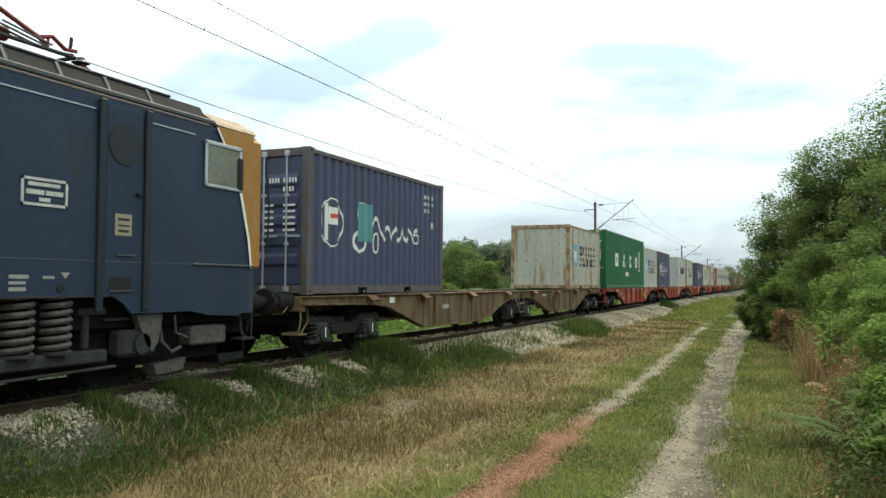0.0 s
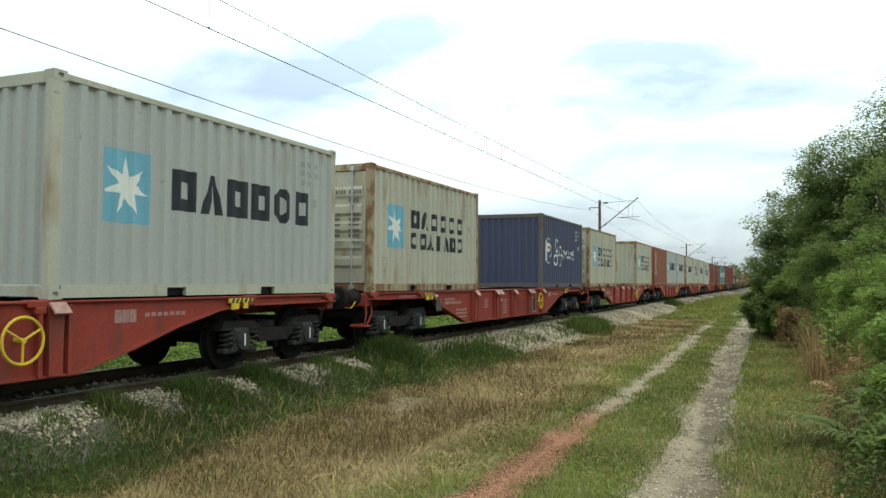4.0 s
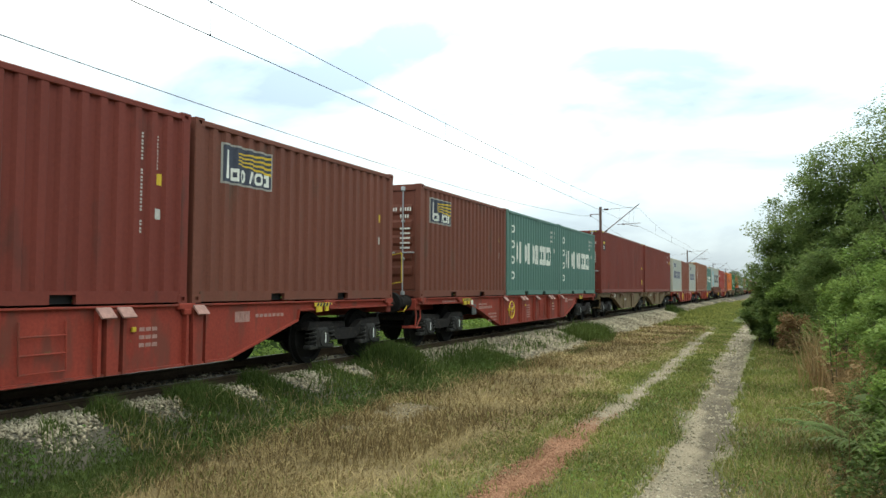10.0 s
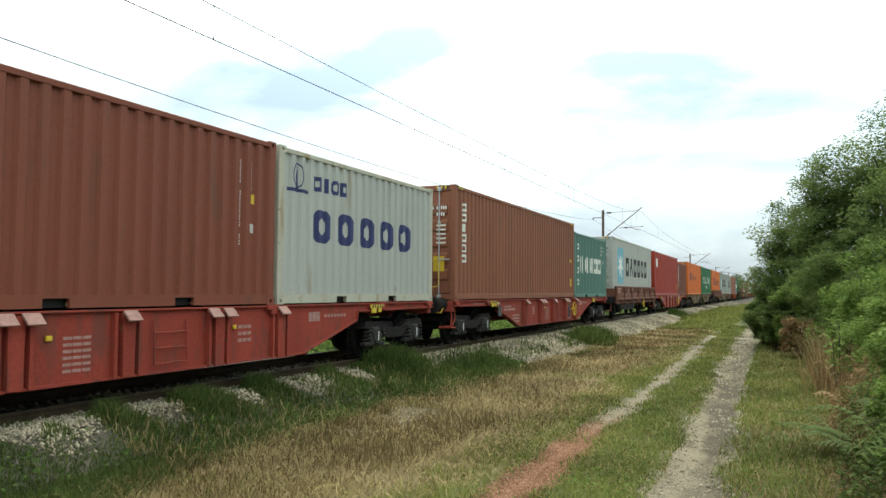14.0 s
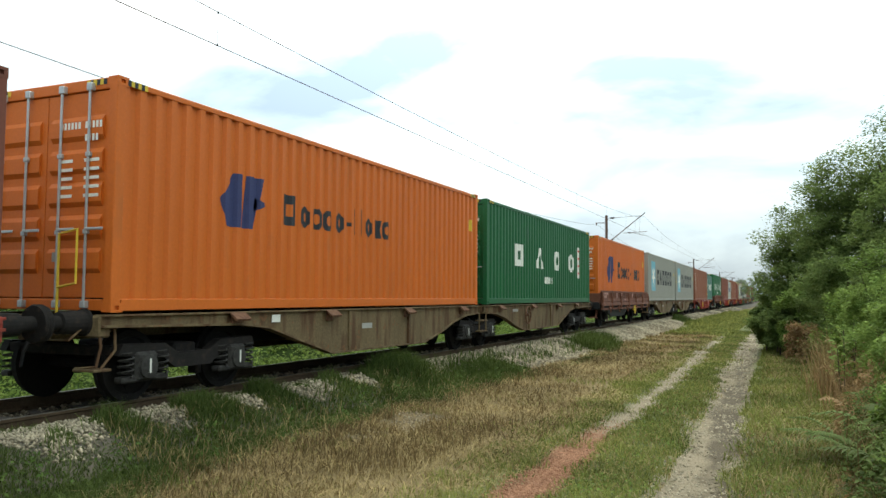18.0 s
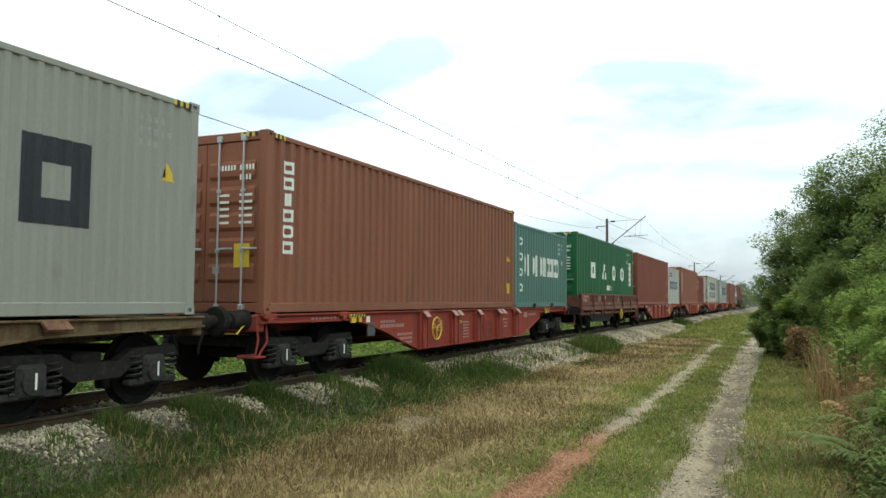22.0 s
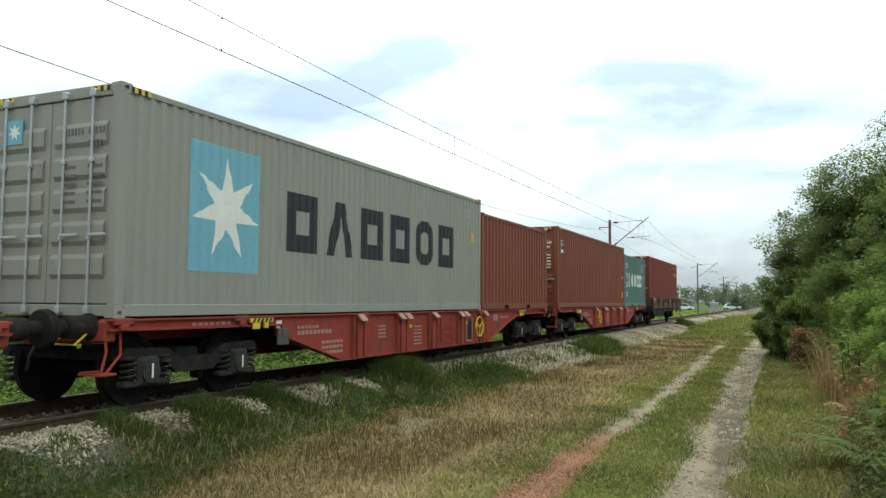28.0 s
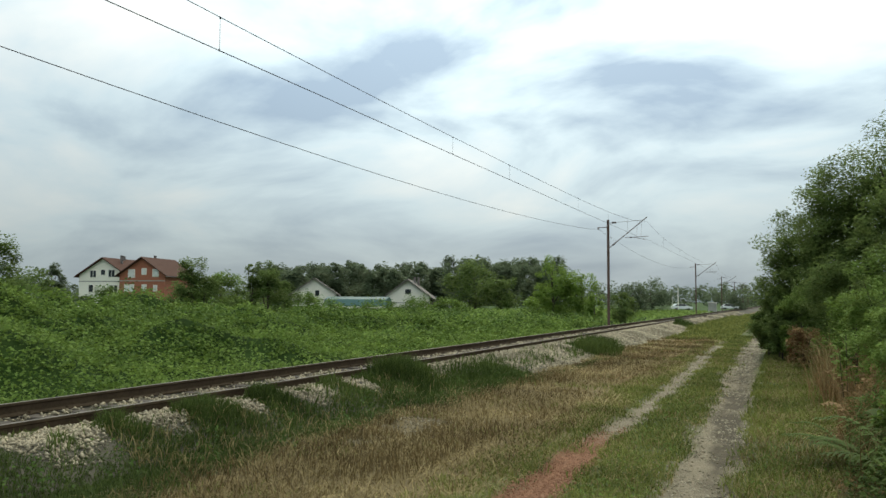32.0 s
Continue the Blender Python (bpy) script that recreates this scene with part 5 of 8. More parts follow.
    part("corner_window", Shape().prism([(1.20, 2.70), (1.34, 2.70), (1.33, 3.30), (1.20, 3.30)], -1.12, -1.08, "y").box(1.38, 1.42, -1.32, -1.16, 2.72, 3.28, 0.01), M["cab_glass"], lo)
    part("side_mirror", Shape().box(1.44, 1.52, -1.72, -1.60, 2.70, 3.18, 0.03), M["black"], lo)
    part("hand_rail", Shape().pipe([(1.52, -1.08, 3.2), (1.54, -1.02, 2.6)], 0.014).pipe([(1.50, -0.98, 1.9), (1.52, -0.98, 2.65)], 0.014), M["black"], lo)
    # engine-room door, its pillars, oval window, plates
    door = part("door", Shape().box(1.462, 1.478, -4.12, -3.55, 1.30, 3.46, 0.006), M["loco_blue"], lo)
    part("oval_window", Shape().turned([(1.472, 0.26), (1.488, 0.26), (1.49, 0.22)], (0, -3.84, 3.02), "x", 20), M["loco_trim"], door)
    part("door_handle", Shape().box(1.478, 1.52, -3.66, -3.58, 2.42, 2.45), M["black"], door)
    part("door_plate", Shape().box(1.479, 1.484, -3.98, -3.72, 1.92, 2.18), M["paint_cream"], door, "worn cream notice plate")
    part("door_plate_bars", Shape().box(1.485, 1.487, -3.94, -3.76, 2.10, 2.13).box(1.485, 1.487, -3.94, -3.76, 2.03, 2.05).box(1.485, 1.487, -3.93, -3.77, 1.96, 1.99), M["paint_black"], door)["kind"] = "stuff"
    for y in (-4.20, -3.48):
        part("pillar", Shape().box(1.465, 1.515, y - 0.05, y + 0.05, 1.02, 3.50, 0.012), M["loco_trim"], lo)
    part("gutter", Shape().box(1.40, 1.47, -14.2, -2.2, 3.57, 3.63, 0.012), M["loco_rib"], lo)
    part("belt_moulding", Shape().box(1.47, 1.50, -2.62, -1.33, 1.60, 1.625, 0.006).box(1.474, 1.479, -14.2, -2.6, 1.605, 1.615), M["loco_rib"], lo)
    part("skirt_step", Shape().box(1.466, 1.480, -4.05, -3.70, 1.27, 1.43, 0.004), M["black"], lo)
    part("step_edge", Shape().box(1.47, 1.50, -4.05, -3.70, 1.255, 1.27).box(1.47, 1.50, -3.95, -3.66, 1.68, 1.695), M["loco_rib"], lo)
    part("upper_moulding", Shape().box(1.44, 1.462, -9.0, -4.28, 3.36, 3.375).box(1.44, 1.462, -3.42, -2.6, 3.36, 3.375), M["bar_steel"], lo)
    pf = Shape()
    for a, b, c, d in ((-5.24, -4.66, 2.44, 2.47), (-5.24, -4.66, 2.17, 2.20), (-5.24, -5.21, 2.17, 2.47), (-4.69, -4.66, 2.17, 2.47)):
        pf.box(1.474, 1.484, a, b, c, d)
    pl = part("number_plate", pf, M["paint_code"], lo)
    part("plate_bars", Shape().box(1.476, 1.482, -5.16, -4.76, 2.38, 2.42).box(1.476, 1.482, -5.18, -4.96, 2.29, 2.34).box(1.476, 1.482, -4.94, -4.72, 2.29, 2.34).box(1.476, 1.482, -5.02, -4.88, 2.22, 2.26), M["paint_code"], pl)["kind"] = "stuff"
    part("lower_markings", Shape().box(1.476, 1.48, -5.55, -5.45, 1.40, 1.44).box(1.476, 1.48, -5.35, -5.12, 1.40, 1.44).box(1.476, 1.48, -5.35, -5.15, 1.34, 1.37).box(1.476, 1.48, -5.35, -5.15, 1.27, 1.31).box(1.476, 1.48, -4.95, -4.80, 1.40, 1.43).prism([(-4.72, 1.47), (-4.60, 1.47), (-4.66, 1.40)], 1.476, 1.48, "x"), M["paint_faint"], lo)
    part("socket", Shape().turned([(1.47, 0.06), (1.485, 0.05)], (0, -4.72, 1.30), "x", 12), M["black"], lo)
    # dark raised roof with louvres
    part("roof_cowl", Shape().prism([(1.22, 3.70), (1.12, 3.86), (0.8, 3.95), (-0.8, 3.95), (-1.12, 3.86), (-1.22, 3.70)], -13.6, -2.12, "y"), M["loco_roof"], lo)
    for k in range(14):
        y = -3.16 - k * 0.70
        part("roof_rib", shared("roof_rib", lambda: Shape().prism([(1.235, 3.69), (1.13, 3.875), (1.11, 3.865), (1.215, 3.69)], -0.022, 0.022, "y"), M["loco_rib"]), None, lo).location = (0, y, 0)
    part("roof_edge", Shape().box(1.05, 1.12, -13.4, -2.7, 3.87, 3.91, 0.01), M["loco_trim"], lo)
    # raised pantograph
    pan = part("pantograph", Shape().pipe([(0.3, -3.98, 4.30), (0.3, -4.08, 4.37), (0.3, -4.80, 4.62), (0.2, -6.5, 5.14)], 0.030).pipe([(0.2, -6.5, 5.14), (0.0, -4.6, 5.42)], 0.022), M["panto_red"], lo, "red single-arm pantograph")
    part("knee_link", Shape().pipe([(0.3, -4.08, 4.40), (0.3, -3.92, 4.45), (0.3, -3.72, 4.34), (0.3, -3.55, 4.36)], 0.028).pipe([(0.3, -3.98, 4.42), (0.3, -3.98, 4.26), (0.3, -3.6, 4.30)], 0.018), M["panto_red"], pan)
    part("base_frame", Shape().pipe([(0.45, -3.7, 4.22), (0.45, -6.2, 4.22), (-0.45, -6.2, 4.22), (-0.45, -3.7, 4.22), (0.45, -3.7, 4.22)], 0.028), M["loco_gear"], pan)
    part("drive_cylinder", Shape().rod((0.2, -4.9, 4.30), (0.2, -4.5, 4.32), 0.09, 12), M["panto_red"], pan)
    part("spring_rod", Shape().pipe([(0.42, -4.7, 4.40), (0.42, -4.02, 4.30)], 0.014).pipe([(0.36, -4.7, 4.38), (0.36, -4.02, 4.28)], 0.014).pipe([(0.30, -4.7, 4.36), (0.30, -4.02, 4.26)], 0.014), M["loco_rib"], pan)
    part("horn", Shape().pipe([(0.3, -3.66, 4.34), (0.3, -3.64, 4.40), (0.3, -3.63, 4.52)], 0.022), M["loco_gear"], pan)
    part("roof_bar", Shape().pipe([(0.75, -3.6, 4.00), (0.75, -9.0, 4.00)], 0.016), M["loco_gear"], lo)
    part("collector_strip", Shape().box(-0.8, 0.8, -4.65, -4.55, 5.42, 5.48, 0.01), M["black"], pan)
    for x in (-0.35, 0.35):
        for y in (-3.52, -6.3):
            part("insulator", shared("insulator", lambda: Shape().turned([(0, 0.05), (0.05, 0.05), (0.12, 0.06), (0.14, 0.11), (0.17, 0.06), (0.20, 0.12), (0.24, 0.06), (0.27, 0.12), (0.31, 0.06), (0.34, 0.05)], (0, 0, 3.94), "z", 12), M["ceramic"]), None, pan).location = (x, y, 0)
    # running gear
    for yc in (-4.85, -11.3):
        bg = part("bogie", Shape().box(1.10, 1.34, yc - 1.9, yc + 0.95, 0.42, 0.57, 0.02).box(-1.34, -1.10, yc - 1.9, yc + 0.95, 0.42, 0.57, 0.02).box(-1.0, 1.0, yc - 0.6, yc + 0.4, 0.5, 0.85, 0.04), M["loco_gear"], lo)
        for y in (yc - 1.45, yc + 1.45):
            wheelset(bg, (0, y, 0.6), 0.6)
        for y in (yc - 0.23, yc + 0.25):
            part("coil_spring", Shape().coil((1.26, y, 0.57), 0.155, 0.034, 0.64, 7.0, 16, 6), M["loco_spring"], bg)
            part("spring_seat", Shape().turned([(0.565, 0.19), (0.60, 0.19)], (1.26, y, 0), "z", 16), M["loco_gear"], bg)
        part("damper", Shape().rod((1.24, yc + 0.68, 0.60), (1.24, yc + 0.68, 1.05), 0.05, 10).box(1.15, 1.30, yc + 0.55, yc + 0.95, 0.98, 1.06, 0.01).box(1.15, 1.32, yc + 0.9, yc + 1.3, 0.90, 0.93, 0.005), M["loco_gear"], bg)
        part("axle_box", Shape().box(1.12, 1.36, yc + 1.12, yc + 1.75, 0.44, 0.78, 0.05).rod((1.30, yc + 1.45, 0.6), (1.40, yc + 1.45, 0.6), 0.13, 14), M["loco_gear"], bg)
        part("guard_bracket", Shape().prism([(yc + 1.32, 0.97), (yc + 1.78, 0.97), (yc + 1.70, 0.60), (yc + 1.60, 0.49), (yc + 1.50, 0.60)], 1.30, 1.40, "x"), M["loco_spring"], bg)
        part("brake_rod", Shape().pipe([(1.2, yc - 1.7, 0.34), (1.2, yc - 0.4, 0.32), (1.2, yc + 1.2, 0.34)], 0.02), M["loco_spring"], bg)
    # solid filler below the body, its near-black standing in for shade
    part("underframe", Shape().box(-1.25, 1.25, -14.2, -1.0, 0.80, 1.18, 0.02).box(-1.1, 1.1, -14.2, -1.0, 0.30, 0.80, 0.02), M["under_shade"], lo)
    part("battery_box", Shape().box(0.9, 1.32, -9.2, -7.4, 0.45, 0.95, 0.04), M["loco_gear"], lo)
    part("sand_box", Shape().box(1.0, 1.33, -2.43, -1.70, 0.50, 0.77, 0.03), M["loco_spring"], lo)
    part("air_pipe", Shape().pipe([(1.3, -3.05, 0.95), (1.32, -3.0, 0.6), (1.3, -2.8, 0.45), (1.28, -2.6, 0.5)], 0.025).pipe([(1.3, -2.75, 0.93), (1.3, -2.72, 0.7), (1.3, -2.5, 0.62)], 0.02), M["loco_spring"], lo)
    part("rail_guard", Shape().prism([(-3.0, 0.30), (-2.4, 0.34), (-2.45, 0.18), (-2.95, 0.16)], 1.0, 1.2, "x"), M["loco_spring"], lo)
    part("snow_plough", Shape().prism([(-1.75, 0.62), (-1.0, 0.62), (-1.0, 0.22), (-1.55, 0.18)], -1.1, 1.1, "x"), M["black"], lo)
    part("cab_steps", Shape().pipe([(1.36, -1.45, 0.92), (1.38, -1.43, 0.62), (1.38, -1.2, 0.52), (1.36, -1.15, 0.92)], 0.018).box(1.2, 1.42, -1.45, -1.15, 0.52, 0.55), M["loco_gear"], lo)
    end_gear(lo, -0.14, -1, "loco_gear", 1.05)
    return lo
# ---- ground, track ----
GROUND_Z = -0.48


def rut_left(y):
    """Middle of the left rut of the cart track; it drifts towards the railway further on."""
    return -2.33 - 0.023 * np.clip(np.asarray(y, float) - 16, 0, 16)


def rut_right(y):
    return -0.86 - 0.029 * np.clip(np.asarray(y, float) - 11, 0, 16)


def ground_height(x, y):
    x, y = np.asarray(x, float), np.asarray(y, float)
    z = np.full(np.broadcast(x, y).shape, GROUND_Z)
    z = z + 0.03 * np.sin(x * 1.7 + 0.6 * np.sin(y * 0.35)) * np.clip((-2.8 - x) / 1.0, 0, 1)
    z = z - 0.04 * np.exp(-((x - rut_left(y)) / 0.24) ** 2) - 0.045 * np.exp(-((x - rut_right(y)) / 0.36) ** 2)
    z = z + 0.25 * np.clip((x + 0.2) / 4.0, 0, 1)
    z = z + 0.10 * np.clip((-10.6 - x) / 1.5, 0, 1)
    return z


def ground_material():
    m = bpy.data.materials.new("ground_soil")
    m.use_nodes = True
    n, l = m.node_tree.nodes, m.node_tree.links
    b = n["Principled BSDF"]
    b.inputs["Roughness"].default_value = 0.95
    b.inputs["Specular IOR Level"].default_value = 0.15
    tc, sep = n.new("ShaderNodeTexCoord"), n.new("ShaderNodeSeparateXYZ")
    l.new(tc.outputs["Object"], sep.inputs[0])

    def math_node(op, a, c, d=None):
        k = n.new("ShaderNodeMath")
        k.operation = op
        for i, q in enumerate((a, c, d)):
            if q is None:
                continue
            if isinstance(q, (int, float)):
                k.inputs[i].default_value = q
            else:
                l.new(q, k.inputs[i])
        return k.outputs[0]

    def nz(scale, detail=5.0):
        t = n.new("ShaderNodeTexNoise")
        t.inputs["Scale"].default_value, t.inputs["Detail"].default_value = scale, detail
        l.new(tc.outputs["Object"], t.inputs["Vector"])
        return t.outputs["Fac"]

    u = math_node("MULTIPLY_ADD", math_node("SUBTRACT", nz(1.1), 0.5), 1.6, sep.outputs["X"])
    u = math_node("MULTIPLY_ADD", math_node("SUBTRACT", nz(9.0), 0.5), 0.6, u)
    f = math_node("DIVIDE", math_node("ADD", u, 12.0), 14.0)
    rp = n.new("ShaderNodeValToRGB")
    green, dry, grit = (0.10, 0.115, 0.045, 1), (0.165, 0.125, 0.064, 1), (0.215, 0.180, 0.128, 1)
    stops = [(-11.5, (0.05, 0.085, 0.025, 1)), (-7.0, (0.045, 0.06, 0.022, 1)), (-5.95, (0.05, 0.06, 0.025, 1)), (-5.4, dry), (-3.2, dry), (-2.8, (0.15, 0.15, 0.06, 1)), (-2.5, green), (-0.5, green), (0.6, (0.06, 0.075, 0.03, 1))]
    el = rp.color_ramp.elements
    el[0].position, el[0].color = (stops[0][0] + 12) / 14, stops[0][1]
    el[1].position, el[1].color = (stops[-1][0] + 12) / 14, stops[-1][1]
    for p, c in stops[1:-1]:
        k = el.new((p + 12) / 14)
        k.color = c
    l.new(f, rp.inputs["Fac"])
    edge = math_node("MULTIPLY_ADD", math_node("SUBTRACT", nz(2.6), 0.5), 0.55, math_node("MULTIPLY", math_node("SUBTRACT", nz(16.0), 0.5), 0.35))

    def soft(value, a, b_):
        mk = n.new("ShaderNodeMapRange")
        for k, v in (("From Min", a), ("From Max", b_), ("To Min", 1.0), ("To Max", 0.0)):
            mk.inputs[k].default_value = v
        l.new(value, mk.inputs["Value"])
        return mk.outputs["Result"]

    def blend(fac, a, colour):
        mx = n.new("ShaderNodeMix")
        mx.data_type = "RGBA"
        l.new(fac, mx.inputs["Factor"])
        l.new(a, mx.inputs["A"])
        mx.inputs["B"].default_value = colour
        return mx.outputs["Result"]

    y16 = math_node("MINIMUM", math_node("MAXIMUM", math_node("SUBTRACT", sep.outputs["Y"], 16.0), 0.0), 16.0)
    y11 = math_node("MINIMUM", math_node("MAXIMUM", math_node("SUBTRACT", sep.outputs["Y"], 11.0), 0.0), 16.0)
    left = math_node("ABSOLUTE", math_node("ADD", math_node("MULTIPLY_ADD", y16, 0.023, sep.outputs["X"]), 2.33), 0)
    across = math_node("ADD", math_node("MULTIPLY_ADD", y11, 0.029, sep.outputs["X"]), 0.86)
    right = math_node("ABSOLUTE", across, 0)
    left, right = math_node("ADD", left, edge), math_node("ADD", right, edge)
    c1 = blend(soft(left, 0.12, 0.34), rp.outputs["Color"], grit)
    c1 = blend(soft(right, 0.26, 0.50), c1, grit)
    # darker soil showing through the gravel of the right rut in long blotches
    along = n.new("ShaderNodeMapping")
    along.inputs["Scale"].default_value = (1.6, 0.45, 1.0)
    l.new(tc.outputs["Object"], along.inputs["Vector"])
    blot = n.new("ShaderNodeTexNoise")
    blot.inputs["Scale"].default_value, blot.inputs["Detail"].default_value = 1.1, 5.0
    l.new(along.outputs[0], blot.inputs["Vector"])
    damp = math_node("ADD", math_node("ABSOLUTE", math_node("SUBTRACT", across, 0.12), 0), math_node("MULTIPLY", math_node("SUBTRACT", 0.52, blot.outputs["Fac"]), 2.2))
    c1 = blend(math_node("MULTIPLY", soft(damp, 0.06, 0.36), 0.85), c1, (0.068, 0.056, 0.039, 1))
    # brick rubble in the left rut close by
    brick = soft(math_node("MULTIPLY_ADD", math_node("SUBTRACT", nz(3.0), 0.5), 3.0, sep.outputs["Y"]), 10.2, 12.0)
    rubble = blend(math_node("MULTIPLY", brick, soft(left, 0.20, 0.36)), c1, (0.21, 0.105, 0.062, 1))
    tone = n.new("ShaderNodeMapRange")
    for k, v in (("From Min", 0.3), ("From Max", 0.7), ("To Min", 0.62), ("To Max", 1.3)):
        tone.inputs[k].default_value = v
    l.new(math_node("MULTIPLY_ADD", nz(38.0, 3.0), 0.6, math_node("MULTIPLY", nz(2.2), 0.4)), tone.inputs["Value"])
    sc = n.new("ShaderNodeVectorMath")
    sc.operation = "SCALE"
    l.new(rubble, sc.inputs[0])
    l.new(tone.outputs["Result"], sc.inputs["Scale"])
    l.new(sc.outputs[0], b.inputs["Base Color"])
    bp = n.new("ShaderNodeBump")
    bp.inputs["Strength"].default_value, bp.inputs["Distance"].default_value = 0.8, 0.03
    l.new(nz(45.0, 4.0), bp.inputs["Height"])
    l.new(bp.outputs["Normal"], b.inputs["Normal"])
    return m


def grid_mesh(name, xs, ys, zf, material):
    X, Y = np.meshgrid(xs, ys)
    V = np.stack([X, Y, zf(X, Y)], -1).reshape(-1, 3)
    nx, ny = len(xs), len(ys)
    i = (np.arange(ny - 1)[:, None] * nx + np.arange(nx - 1)[None]).ravel()
    c = np.stack([i, i + 1, i + nx + 1, i + nx], -1).ravel()
    return raw_mesh(name, V, c, np.full(len(i), 4), material)


xs = np.concatenate([np.array([-3000, -1200, -500, -250, -120, -60, -30, -18]), np.arange(-14, 4.01, 0.18), np.array([6, 10, 20, 60, 200, 800, 3000])])
ys = np.concatenate([np.array([-3000, -900, -300, -80, -30, -12]), np.arange(-4, 50, 0.5), np.arange(52, 130, 4), np.array([150, 200, 300, 500, 1000, 2000, 4000])])
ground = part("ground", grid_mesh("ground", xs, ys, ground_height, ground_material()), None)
tagged(ground, label="flat trackside ground with mown dry grass and a two-rut gravel cart track", category="ground", kind="structure")

# ballast bed: one long low bank under the rails
BALLAST = [(-11.2, -0.46), (-10.4, -0.22), (-10.05, -0.15), (-9.55, -0.15), (-9.2, -0.21), (-8.0, -0.21), (-7.75, -0.13), (-7.25, -0.14), (-7.0, -0.20), (-6.1, -0.53)]
bal_mat = surf("ballast_fill", (0.085, 0.075, 0.058), 0.95, var=0.45, scale=6.0, bump=1.0, bump_scale=28.0, fine=30.0)
by = np.concatenate([np.array([-600, -200, -60]), np.arange(-10, 120, 0.6), np.array([140, 200, 300, 700])])
bx = np.array([-11.2, -10.8, -10.4, -10.05, -9.55, -9.2, -8.6, -8.0, -7.75, -7.25, -7.0, -6.8, -6.6, -6.3, -6.05, -5.8, -5.55])


def bank(X, Y):
    z = np.interp(X, [p[0] for p in BALLAST], [p[1] for p in BALLAST])
    foot = -6.1 + 0.5 * np.clip((np.asarray(Y, float) - 15) / 6, 0, 1)
    z = np.where(X > -7.0, -0.20 - 0.33 * (X + 7.0) / (foot + 7.0), z)
    edge = np.clip((X + 7.0) / 1.0, 0, 1)
    return z + (0.02 * np.sin(Y * 2.1 + X * 5) + 0.03 * np.sin(Y * 0.7)) * edge


ballast = part("ballast_bed", grid_mesh("ballast_bed", bx, by, bank, bal_mat), None)
tagged(ballast, label="pale grey crushed-stone ballast bank under the rails", category="ballast", kind="structure")

RAIL = [(-0.036, 0.0), (0.036, 0.0), (0.036, -0.03), (0.012, -0.045), (0.009, -0.13), (0.065, -0.152), (0.065, -0.172), (-0.065, -0.172), (-0.065, -0.152), (-0.009, -0.13), (-0.012, -0.045), (-0.036, -0.03)]
for k in (-0.7525, 0.7525):
    rl = part("rail", Shape().prism([(x, z) for x, z in RAIL], -600, 700, "y"), M["rail_rust"])
    rl.location = (TRACK_X + k, 0, 0)
    part("running_surface", Shape().box(-0.028, 0.028, -600, 700, 0.0, 0.003), M["steel_rail"], rl)
    tagged(rl, label="rust-brown steel rail with a polished running surface", category="rail", group="rails of the track")

sleepers = thing("sleepers", label="dark timber sleepers half sunk in the ballast", category="sleepers", kind="structure")
sl_mesh = Shape().box(-1.3, 1.3, -0.12, 0.12, -0.30, -0.172, 0.015).mesh("sleeper", M["sleeper"])
for i in range(190):
    s = part("sleeper", sl_mesh, None, sleepers)
    s.location = (TRACK_X + random.uniform(-0.02, 0.02), -4 + i * 0.6, 0)
    s.rotation_euler = (0, 0, random.uniform(-0.01, 0.01))
clip_mesh = Shape().box(-0.11, 0.11, -0.07, 0.07, -0.172, -0.150, 0.008).rod((-0.085, 0, -0.15), (-0.085, 0, -0.12), 0.018, 6).rod((0.085, 0, -0.15), (0.085, 0, -0.12), 0.018, 6).mesh("rail_fastening", M["rail_rust"])
for i in range(70):
    for k in (-0.7525, 0.7525):
        s = part("rail_fastening", clip_mesh, None, sleepers)
        s.location = (TRACK_X + k, -4 + i * 0.6, 0)
# ---- overhead line ----
MASTS = [(-10.5, 7.05), (54.1, 7.05), (111.5, 6.65), (158.5, 6.3), (199.0, 6.15), (237.0, 5.8), (270.0, 5.65)]
MAST_X = -11.25
CONTACT_Z, STRUT_Z = 5.54, 6.78


